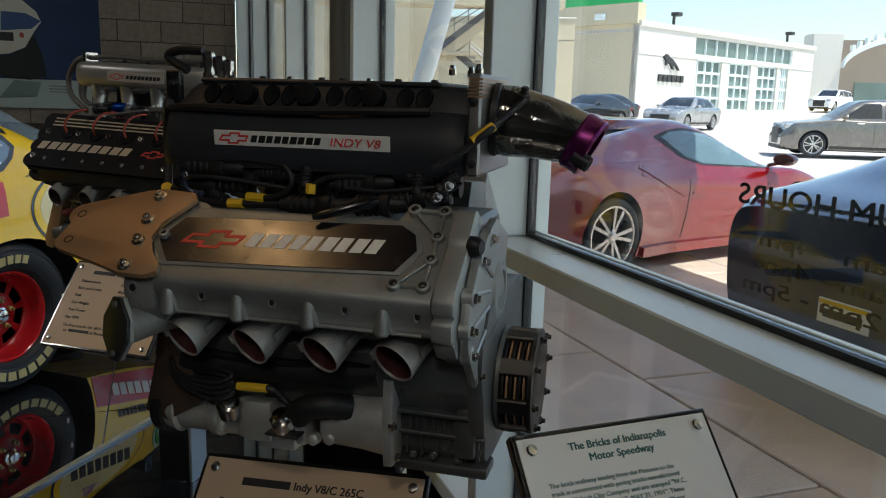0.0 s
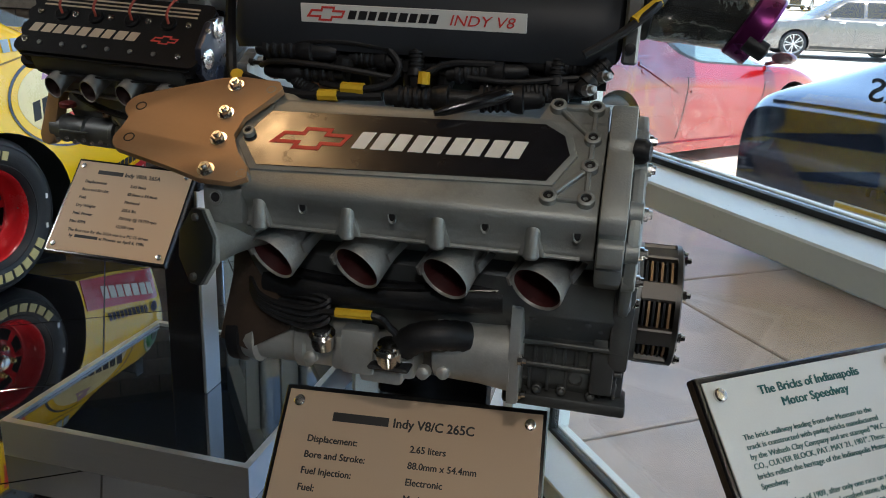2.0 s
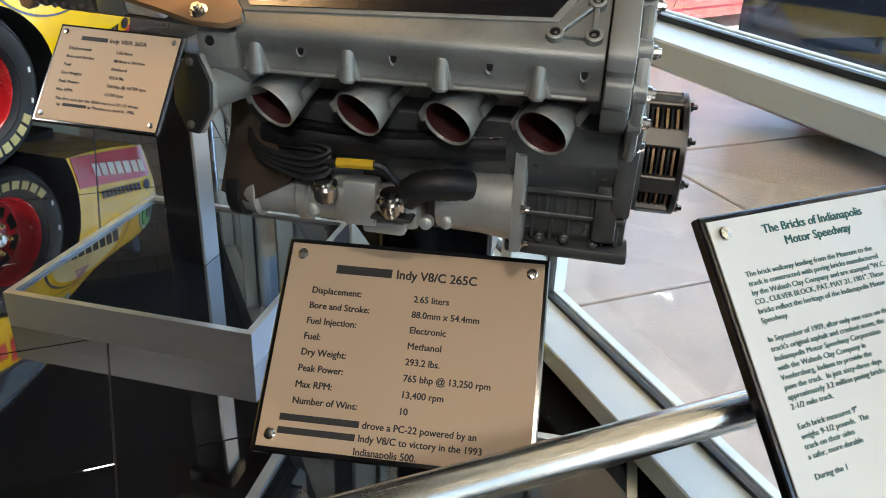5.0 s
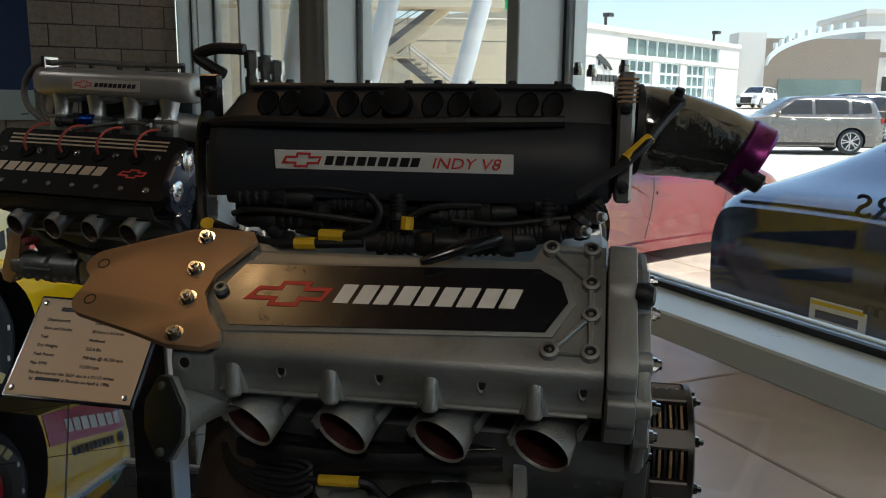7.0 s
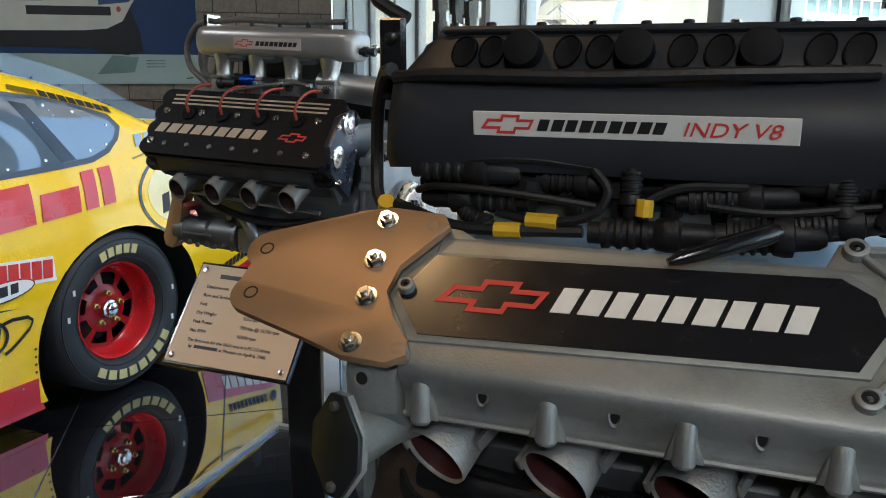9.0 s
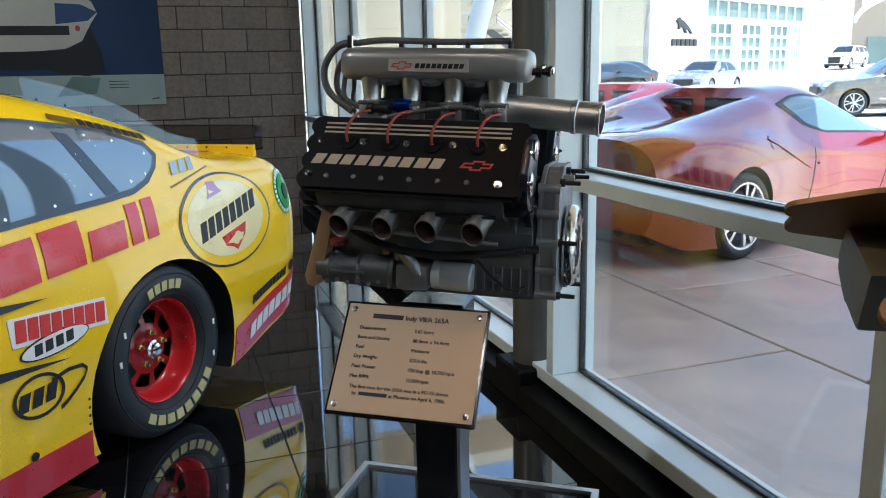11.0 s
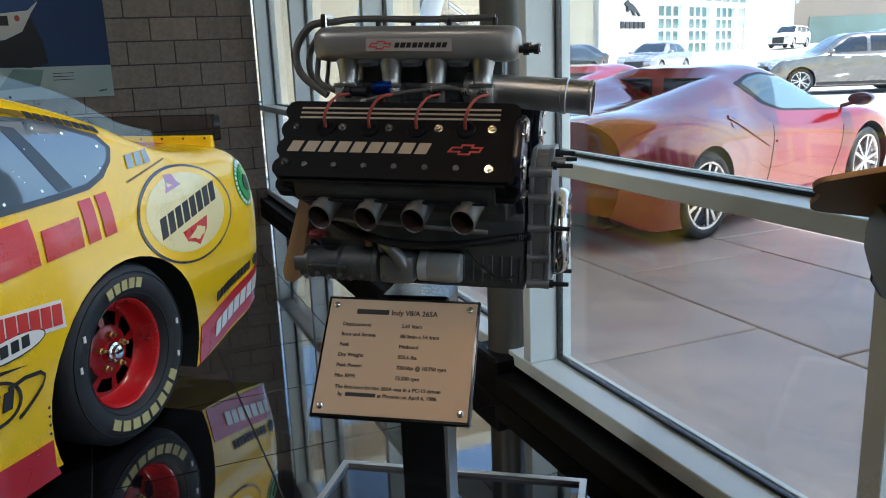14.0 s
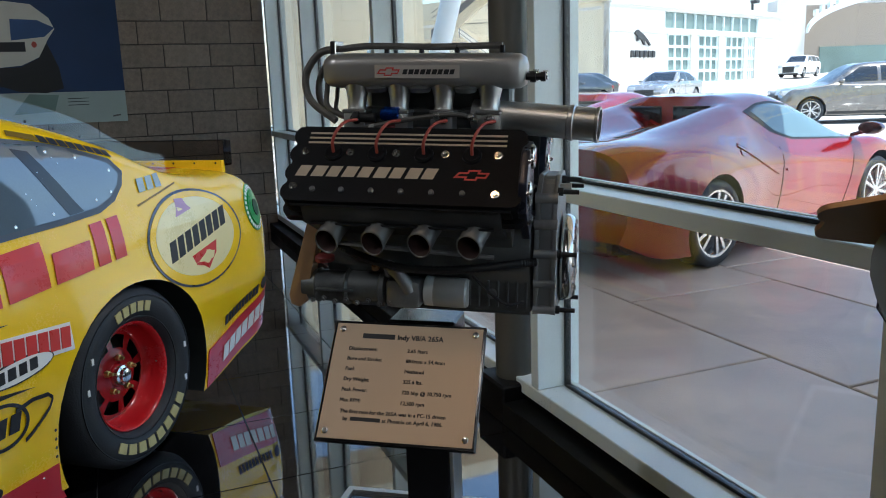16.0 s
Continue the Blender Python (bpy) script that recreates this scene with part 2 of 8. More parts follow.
def glass_mat(name, color=(1, 1, 1), rough=0.0, ior=1.45):
    """A thin pane: clear light straight through, with the gloss of its surface."""
    m = bpy.data.materials.new(name)
    m.use_nodes = True
    nt = m.node_tree
    nt.nodes.clear()
    o = nt.nodes.new("ShaderNodeOutputMaterial")
    tr = nt.nodes.new("ShaderNodeBsdfTransparent")
    tr.inputs["Color"].default_value = (*color, 1)
    gl = nt.nodes.new("ShaderNodeBsdfGlossy")
    gl.inputs["Roughness"].default_value = rough
    lw = nt.nodes.new("ShaderNodeLayerWeight")
    pw = nt.nodes.new("ShaderNodeMath")
    pw.operation = "POWER"
    nt.links.new(lw.outputs["Facing"], pw.inputs[0])
    pw.inputs[1].default_value = 5.0
    fr = nt.nodes.new("ShaderNodeMath")
    fr.operation = "MULTIPLY_ADD"
    nt.links.new(pw.outputs[0], fr.inputs[0])
    f0 = ((ior - 1) / (ior + 1)) ** 2
    fr.inputs[1].default_value, fr.inputs[2].default_value = 1 - f0, f0
    mx = nt.nodes.new("ShaderNodeMixShader")
    nt.links.new(fr.outputs[0], mx.inputs[0])
    nt.links.new(tr.outputs[0], mx.inputs[1])
    nt.links.new(gl.outputs[0], mx.inputs[2])
    nt.links.new(mx.outputs[0], o.inputs[0])
    return m


M_CAST = mat("cast_magnesium", (0.32, 0.335, 0.32), 0.5, 0.55, 0.14, 14, 0.16, 420, dirt=(0.11, 0.115, 0.105), dirt_amount=0.6)
# cast metal lightened to hold the stronger light on the pumps
M_PUMP_LIT = mat("lit_cast_pump", (0.52, 0.53, 0.50), 0.45, 0.5, 0.15, 18, 0.12, 420, dirt=(0.16, 0.16, 0.15), dirt_amount=0.4)
M_CAST_D = mat("dark_and_shaded_cast", (0.145, 0.153, 0.15), 0.45, 0.6, 0.2, 16, 0.10, 500, dirt=(0.03, 0.03, 0.03), dirt_amount=0.5)
M_ALU = mat("machined_aluminium", (0.62, 0.62, 0.60), 0.28, 0.95, 0.08, 12, 0.1, 300)
M_STEEL = mat("bright_steel", (0.7, 0.69, 0.66), 0.18, 1.0, 0.06, 30)
M_BRUSH = mat("brushed_aluminium", (0.66, 0.66, 0.65), 0.34, 0.9, 0.04, 3, 0.01, 60, stretch=(2, 2, 60))
M_GOLD = mat("bracket_alloy", (0.38, 0.235, 0.125), 0.45, 0.35, 0.1, 10, 0.05, 260)
M_BLK_PAINT = mat("black_panel_paint", (0.012, 0.012, 0.014), 0.24, 0.0, 0.2, 30, 0.008, 700)
M_CRINKLE = mat("black_crinkle_paint", (0.008, 0.008, 0.009), 0.5, 0.0, 0.25, 40, 0.5, 700, spec=0.15)
M_CARBON = mat("carbon_plenum", (0.026, 0.029, 0.034), 0.5, 0.0, 0.22, 10, 0.04, 500, spec=0.3)
M_BORE_D = mat("sooty_bore", (0.035, 0.014, 0.012), 0.7, 0.0, 0.4, 30)
M_SOOT = mat("flat_black_plastic", (0.007, 0.007, 0.008), 0.6, 0.0, 0.3, 20, 0.2, 200, spec=0.15)
M_RUBBER = mat("black_rubber", (0.014, 0.014, 0.015), 0.5, 0.0, 0.3, 20, 0.3, 200, spec=0.4)
M_TYRE = mat("tyre_rubber", (0.018, 0.020, 0.023), 0.55, 0.0, 0.25, 12, 0.4, 160, spec=0.4)
M_RED_P = mat("gloss_red_paint", (0.55, 0.012, 0.016), 0.25, 0.0, 0.08, 8, 0, coat=0.6)
M_RED_T = mat("flat_red_print", (0.62, 0.05, 0.04), 0.5, 0.0, 0.05, 30)
M_WHITE_T = mat("white_print", (0.82, 0.80, 0.74), 0.45, 0.0, 0.05, 30)
M_BLACK_T = mat("black_print", (0.015, 0.015, 0.016), 0.5, 0.0, 0.1, 30)
M_GREEN_T = mat("green_print", (0.02, 0.12, 0.11), 0.5, 0.0, 0.1, 30)
M_YEL_T = mat("yellow_tape", (0.75, 0.47, 0.02), 0.45, 0.0, 0.1, 60)
M_PURPLE = mat("purple_anodised", (0.16, 0.02, 0.12), 0.3, 0.8, 0.15, 40)
M_BLUE_A = mat("blue_anodised", (0.01, 0.06, 0.35), 0.25, 0.85, 0.1, 40)
M_PLAQ = mat("plaque_metal", (0.58, 0.43, 0.29), 0.55, 0.15, 0.03, 3, 0.03, 400)
M_PLAQ_W = mat("pale_plaque", (0.74, 0.74, 0.69), 0.45, 0.1, 0.04, 5, 0.05, 400)
M_PORT = mat("port_red_lead", (0.07, 0.011, 0.011), 0.65, 0.1, 0.3, 40, 0.3, 200)
M_HEAD = mat("header_coat", (0.36, 0.36, 0.34), 0.48, 0.55, 0.15, 25, 0.3, 400, dirt=(0.12, 0.11, 0.10), dirt_amount=0.5)
M_YELLOW = mat("yellow_car_paint", (0.90, 0.57, 0.004), 0.25, 0.0, 0.03, 3, 0, coat=0.5)
M_WHITE_P = mat("white_frame_paint", (0.80, 0.88, 0.87), 0.32, 0.0, 0.05, 4, 0.04, 100)
M_GASKET = mat("black_gasket", (0.015, 0.018, 0.018), 0.5, 0.0, 0.1, 20)
M_TILE = mat("black_polished_tile", (0.006, 0.006, 0.007), 0.035, 0.0, 0.3, 6, 0, rough_vary=0.015, spec=0.9, coat=1.0)
M_TILE.node_tree.nodes["Principled BSDF"].inputs["IOR"].default_value = 1.9
M_GROUT = mat("tile_grout", (0.05, 0.05, 0.05), 0.8)
M_BASEBLK = mat("black_base_board", (0.006, 0.006, 0.006), 0.5, 0.0, 0.2, 8, spec=0.15)
M_BLOCK = mat("concrete_block", (0.26, 0.205, 0.155), 0.9, 0.0, 0.30, 26, 1.0, 90, random_obj=0.12)
M_MORTAR = mat("mortar", (0.07, 0.06, 0.05), 0.95, 0.0, 0.15, 20, 0.5, 150)
M_WALL = mat("painted_wall", (0.05, 0.045, 0.042), 0.85, 0.0, 0.06, 2, 0.1, 200)
M_CEIL = mat("ceiling_paint", (0.035, 0.035, 0.036), 0.9, 0.0, 0.06, 2)
M_GLASS = glass_mat("window_glass", (0.965, 0.99, 0.98), 0.0, 1.66)
M_PLEXI = glass_mat("clear_plastic", (0.93, 0.95, 0.95), 0.01, 1.5)
M_DGLASS = mat("dark_glass_top", (0.008, 0.01, 0.012), 0.02, 0.0, 0.2, 4, rough_vary=0.01, spec=0.8)
M_PAVE = mat("concrete_paving", (0.58, 0.48, 0.40), 0.38, 0.0, 0.30, 2.2, 0.5, 60, dirt=(0.30, 0.26, 0.23), dirt_amount=0.75, random_obj=0.05)
M_ASPH = mat("pale_concrete_lot", (0.52, 0.49, 0.45), 0.85, 0.0, 0.1, 0.6, 0.5, 60)
M_STUCCO = mat("beige_stucco", (0.62, 0.54, 0.38), 0.9, 0.0, 0.04, 0.7, 0.3, 60)
M_STUCCO_W = mat("pale_stucco", (0.72, 0.69, 0.62), 0.9, 0.0, 0.03, 0.7, 0.3, 60)
M_COLUMN = mat("olive_column_paint", (0.12, 0.115, 0.095), 0.35, 0.2, 0.06, 3)
M_BRUSH_P = mat("brushed_steel_pipe", (0.60, 0.58, 0.55), 0.24, 1.0, 0.06, 4, 0.03, 80, stretch=(3, 60, 60))


# ---------- more materials ----------
M_GREENGLASS = mat("green_tinted_glass", (0.16, 0.23, 0.21), 0.12, 0.0, 0.3, 0.4, spec=0.7)
M_EMBLEM = mat("dark_emblem_metal", (0.05, 0.05, 0.05), 0.5, 0.3, 0.1, 5)
M_GREENSIGN = mat("green_sign", (0.03, 0.42, 0.12), 0.5, 0.0, 0.05, 1)
M_JOINT = mat("dark_slab_joint", (0.05, 0.045, 0.04), 0.9)
M_TAUPE = mat("taupe_stucco", (0.30, 0.25, 0.20), 0.9, 0.0, 0.05, 0.7, 0.2, 60)
M_GREYDOOR = mat("grey_painted_steel", (0.13, 0.13, 0.125), 0.6, 0.0, 0.1, 2)
M_TREAD = mat("concrete_tread", (0.40, 0.38, 0.34), 0.85, 0.0, 0.1, 3)
M_STEEL_R = mat("galvanised_rail", (0.45, 0.45, 0.44), 0.45, 0.7, 0.1, 5)
M_BLK_GLOSS = mat("black_gloss_steel", (0.01, 0.01, 0.011), 0.15, 0.0, 0.2, 10, spec=0.6)
M_DRUM = mat("dark_drum_steel", (0.05, 0.047, 0.043), 0.35, 0.7, 0.15, 25)
M_GUARD = mat("brown_carbon", (0.075, 0.05, 0.035), 0.4, 0.1, 0.3, 30, 0.3, 250)
M_ALU_D = mat("dull_aluminium", (0.30, 0.30, 0.29), 0.4, 0.85, 0.12, 14, 0.15, 300)
M_DUCT = mat("dark_gloss_duct", (0.17, 0.165, 0.15), 0.10, 0.85, 0.6, 25, 1.0, 42)
M_BEIGE = mat("beige_print", (0.55, 0.44, 0.31), 0.5, 0.0, 0.08, 30)
M_RED_LEAD = mat("faded_red_lead", (0.42, 0.07, 0.045), 0.5, 0.0, 0.15, 60)
M_REDCAP = mat("dull_red_cap", (0.22, 0.03, 0.03), 0.5, 0.0, 0.15, 60)
M_GREYHOSE = mat("grey_braided_hose", (0.12, 0.115, 0.105), 0.45, 0.3, 0.3, 60, 0.6, 500)
M_GREYCAST = mat("grey_cast_alloy", (0.30, 0.31, 0.31), 0.45, 0.6, 0.15, 16, 0.1, 400, dirt=(0.08, 0.08, 0.08), dirt_amount=0.4)
M_CRANK_A = mat("sooty_cast_alloy", (0.055, 0.058, 0.058), 0.5, 0.4, 0.2, 20, 0.15, 400)
M_HEAD_D = mat("dull_exhaust_steel", (0.17, 0.17, 0.162), 0.45, 0.6, 0.2, 25, 0.15, 300)
M_DKBLUE = mat("blue_black_paint", (0.03, 0.035, 0.055), 0.3, 0.3, 0.2, 20)
M_FILTER = mat("pale_filter_paint", (0.50, 0.53, 0.52), 0.4, 0.2, 0.06, 20)
M_SILVER = mat("silver_paint", (0.40, 0.385, 0.36), 0.36, 0.55, 0.06, 10, 0.05, 500)
M_SILVER2 = mat("polished_sheet", (0.60, 0.60, 0.58), 0.38, 0.95, 0.12, 14, 0.08, 300)
M_PLEXI_S = glass_mat("lightly_smoked_plastic", (0.74, 0.71, 0.68), 0.02, 1.6)
M_LABEL = mat("pale_label", (0.50, 0.45, 0.40), 0.5, 0.0, 0.05, 20)
M_ALLOY = mat("silver_alloy_wheel", (0.55, 0.55, 0.54), 0.28, 0.85, 0.08, 10)
M_DARKMETAL = mat("dark_brake_metal", (0.06, 0.06, 0.06), 0.45, 0.7, 0.2, 20)
M_CARGLASS = mat("tinted_car_glass", (0.015, 0.02, 0.024), 0.03, 0.0, 0.2, 5, spec=0.8, rough_vary=0.01)
# pale blue base stands for the sky showing in the glass
M_SKYGLASS = mat("sky_toned_car_glass", (0.12, 0.19, 0.215), 0.04, 0.0, 0.08, 3, spec=0.8, rough_vary=0.01)
M_TRIM = mat("black_car_trim", (0.02, 0.02, 0.02), 0.5, 0.0, 0.2, 20)
M_LAMP = mat("lamp_lens", (0.55, 0.57, 0.58), 0.1, 0.3, 0.15, 20, coat=0.5)
M_TAIL = mat("red_lens", (0.35, 0.01, 0.012), 0.12, 0.0, 0.2, 20, coat=0.5)
M_RED_SK = mat("red_skirt_paint", (0.52, 0.02, 0.035), 0.3, 0.0, 0.06, 6, coat=0.5)
M_TRIM_BL = mat("blue_grey_trim", (0.06, 0.075, 0.10), 0.4, 0.0, 0.15, 8)
M_SEAM = mat("panel_seam", (0.25, 0.15, 0.01), 0.5)
M_RED_DECAL = mat("red_decal", (0.58, 0.035, 0.03), 0.3, 0.0, 0.05, 10, coat=0.5)
M_WHITE_DEC = mat("white_decal", (0.80, 0.79, 0.75), 0.3, 0.0, 0.04, 10, coat=0.5)
M_GLARE_Y = mat("emblem_glare_decal", (0.82, 0.72, 0.36), 0.3, 0.0, 0.06, 4, coat=0.5)
M_NAVY = mat("navy_decal", (0.015, 0.025, 0.06), 0.3, 0.0, 0.1, 10, coat=0.5)
M_PURP_DEC = mat("mauve_decal", (0.42, 0.22, 0.36), 0.35, 0.0, 0.05, 10, coat=0.5)
M_GREEN_DEC = mat("green_decal", (0.02, 0.30, 0.06), 0.3, 0.0, 0.08, 10, coat=0.5)
M_DARKGREEN = mat("dark_green_valve", (0.01, 0.06, 0.02), 0.4, 0.0, 0.1, 10)
M_GREYBLUE = mat("grey_blue_decal", (0.30, 0.38, 0.42), 0.3, 0.0, 0.08, 10, coat=0.5)
M_DKOCHRE = mat("ochre_decal", (0.16, 0.10, 0.01), 0.35, 0.0, 0.1, 10)
M_GOLDNUT = mat("gold_zinc", (0.55, 0.38, 0.12), 0.3, 0.9, 0.1, 30)
M_TYREMARK = mat("faded_yellow_rubber", (0.50, 0.44, 0.20), 0.6, 0.0, 0.1, 40)
M_PLEXI_D = glass_mat("smoked_plastic", (0.45, 0.42, 0.40), 0.02, 1.5)
M_RED_CAR = mat("sports_red_paint", (0.25, 0.003, 0.005), 0.2, 0.3, 0.06, 4, coat=1.0)
M_TRIM_R = mat("dark_mirror_paint", (0.04, 0.008, 0.01), 0.25, 0.0, 0.1, 10, coat=0.5)
M_SILVER_CAR = mat("silver_car_paint", (0.38, 0.38, 0.37), 0.25, 0.6, 0.05, 4, coat=0.8)
M_GREY_CAR = mat("warm_grey_car_paint", (0.20, 0.185, 0.165), 0.25, 0.6, 0.05, 4, coat=0.8)
M_BLACK_CAR = mat("black_car_paint", (0.012, 0.012, 0.014), 0.18, 0.2, 0.1, 4, coat=0.9)
M_WHITE_CAR = mat("white_car_paint", (0.75, 0.75, 0.73), 0.25, 0.0, 0.04, 4, coat=0.8)
M_NAVY_CAR = mat("dark_blue_car_paint", (0.025, 0.04, 0.085), 0.14, 0.5, 0.1, 4, coat=1.0)
M_TAIL_D = mat("dark_red_lens", (0.10, 0.006, 0.01), 0.1, 0.0, 0.2, 20, coat=0.6)
M_REFL = mat("red_reflector", (0.6, 0.02, 0.02), 0.2, 0.0, 0.1, 20)
M_CANVAS = mat("canvas", (0.45, 0.44, 0.40), 0.85, 0.0, 0.06, 10)
M_POSTBLUE = mat("painted_blue", (0.012, 0.035, 0.10), 0.6, 0.0, 0.15, 3, 0.2, 150)
M_POSTPALE = mat("painted_pale_green", (0.36, 0.42, 0.38), 0.6, 0.0, 0.08, 3, 0.2, 150)
M_POSTWHITE = mat("painted_cream", (0.52, 0.50, 0.42), 0.6, 0.0, 0.12, 4, 0.2, 150)
M_POSTMID = mat("painted_mid_blue", (0.03, 0.07, 0.17), 0.6, 0.0, 0.15, 5, 0.2, 150)
M_POSTGREEN = mat("painted_green_grey", (0.16, 0.23, 0.20), 0.6, 0.0, 0.15, 5, 0.2, 150)
# blue base stands for the sky reflected in the clear window
M_WINSHINE = mat("clear_plastic_sky_shine", (0.10, 0.14, 0.18), 0.03, 0.0, 0.1, 2, spec=1.0, rough_vary=0.01, coat=1.0)
M_BRACE = mat("grey_window_brace", (0.035, 0.045, 0.06), 0.2, 0.0, 0.1, 4)


# ---------- the setting ----------
GLASS_X, SILL_X = 1.05, 0.912
WALL_Y = 9.45
POSTS = [2.106 + 1.636 * k for k in range(-5, 2)] + [5.77, 7.75, 9.30]

# floor of black polished tiles over a dark bed
floor = structure("floor", box(-7, -6, -0.12, 0.95, 12, -0.006), M_GROUT, "black polished stone tile floor with thin joints")
TS = 0.61

ceiling = structure("ceiling", box(-7, -6, 3.6, 1.2, 12, 3.75), M_CEIL, "dark painted ceiling")
structure("wall_west", box(-7.2, -6, 0, -7, 12, 3.6), M_WALL, "dark painted inner wall")
structure("wall_south", box(-7, -6.2, 0, 1.2, -6, 3.6), M_WALL, "dark painted inner wall")

# window wall: sill, transom, deep white posts, glass
frame_bm = bmesh.new()
add_box(frame_bm, SILL_X, -6, 0.13, GLASS_X + 0.06, 12, 0.19, 0.004)
sill = structure("window_sill", frame_bm, M_WHITE_P, "deep white painted aluminium window sill")
structure("baseboard", box(SILL_X + 0.02, -6, 0, GLASS_X + 0.05, 12, 0.128), M_BASEBLK, "black base board under the window wall")
structure("baseboard", box(SILL_X - 0.09, -6, 0, SILL_X + 0.018, 12, 0.10, 0.004), M_BASEBLK, "black base board under the window wall")
bm = box(SILL_X, -6, 1.010, GLASS_X + 0.06, 12, 1.064, 0.004)
structure("transom", bm, M_WHITE_P, "white painted aluminium window transom")
structure("window_head", box(SILL_X, -6, 3.2, GLASS_X + 0.06, 12, 3.6, 0.004), M_WHITE_P, "white painted window head")
for y, y_next in zip(POSTS, POSTS[1:] + [11.0]):
    for z0, z1 in ((0.192, 1.008), (1.066, 3.198)):
        p = structure("mullion", box(SILL_X, y, z0, GLASS_X + 0.06, y + 0.06, z1, 0.003), M_WHITE_P, "deep white painted window mullion")
        g = structure("gasket", box(GLASS_X - 0.012, y - 0.014, z0, GLASS_X + 0.012, y - 0.001, z1), M_GASKET, "black rubber glazing strip")
        structure("gasket", box(GLASS_X - 0.012, y + 0.061, z0, GLASS_X + 0.012, y + 0.074, z1), M_GASKET, "black rubber glazing strip")
    for z in (0.191, 1.065):
        structure("gasket", box(GLASS_X - 0.012, y + 0.075, z, GLASS_X + 0.012, y_next - 0.015, z + 0.012), M_GASKET, "black rubber glazing strip")
        # bright outer bead beyond the strip
        structure("trim", box(GLASS_X + 0.014, y + 0.061, z, GLASS_X + 0.03, y_next - 0.001, z + 0.016, 0.002), M_WHITE_P, "white glazing bead")
    for k, (z0, z1) in enumerate(((0.205, 1.009), (1.079, 3.199))):
        w = structure("window_1", box(GLASS_X - 0.004, y + 0.075, z0, GLASS_X + 0.004, y_next - 0.015, z1), M_GLASS, "clear glass window pane in white frame", None)
        w.visible_shadow = False

# steel column beside the glass
column = thing("column", pose(0.95, 4.02, 0), "grey painted round steel column beside the window wall", "column")
column["kind"] = "structure"
part("shaft", cyl((0, 0, 0.0), (0, 0, 3.6), 0.088, n=32), M_COLUMN, column)
part("base_cover", box(-0.13, -0.13, 0, 0.13, 0.13, 0.17, 0.01), M_BASEBLK, column)

# far wall of concrete blocks
structure("wall_north", box(-7, WALL_Y + 0.012, 0, SILL_X, WALL_Y + 0.25, 3.6), M_MORTAR, "grey concrete block wall")


# ---------- the world outside ----------
def ground_z(x, y):
    return max(0.0, math.hypot(x, y) - 26.0) * 0.028 if math.hypot(x, y) < 120 else 94 * 0.028


bm = bmesh.new()
gx = [1.11, 3, 6, 10, 15, 20, 26, 32, 40, 50, 60, 75, 90, 120, 200, 400]
gy = [-400, -200, -100, -60, -30, -12, 0, 3, 6, 10, 15, 20, 26, 32, 40, 50, 60, 75, 90, 120, 200, 400]
gv = [[bm.verts.new((x, y, ground_z(x, y) - 0.03)) for y in gy] for x in gx]
for i in range(len(gx) - 1):
    for j in range(len(gy) - 1):
        bm.faces.new((gv[i][j], gv[i + 1][j], gv[i + 1][j + 1], gv[i][j + 1]))
structure("ground", bm, M_ASPH, "pale sunlit parking lot asphalt", 60)


# concrete apron in separate slabs
apron = structure("pavement", box(1.112, -6, -0.4, 9.06, 14.6, -0.035), M_JOINT, "concrete apron of large slabs with saw-cut joints")
SLABS = []
cols = [1.115, 2.46, 3.70, 4.95, 6.20, 7.62, 9.05]
for i, (xa, xb) in enumerate(zip(cols, cols[1:])):
    off = (4.04, 3.55, 4.04, 3.55, 4.04, 3.55)[i]
    y = off - 1.74 * 5
    while y < 14.2:
        SLABS.append((xa, max(y, -5.9), xb, min(y + 1.74, 14.5)))
        y += 1.74


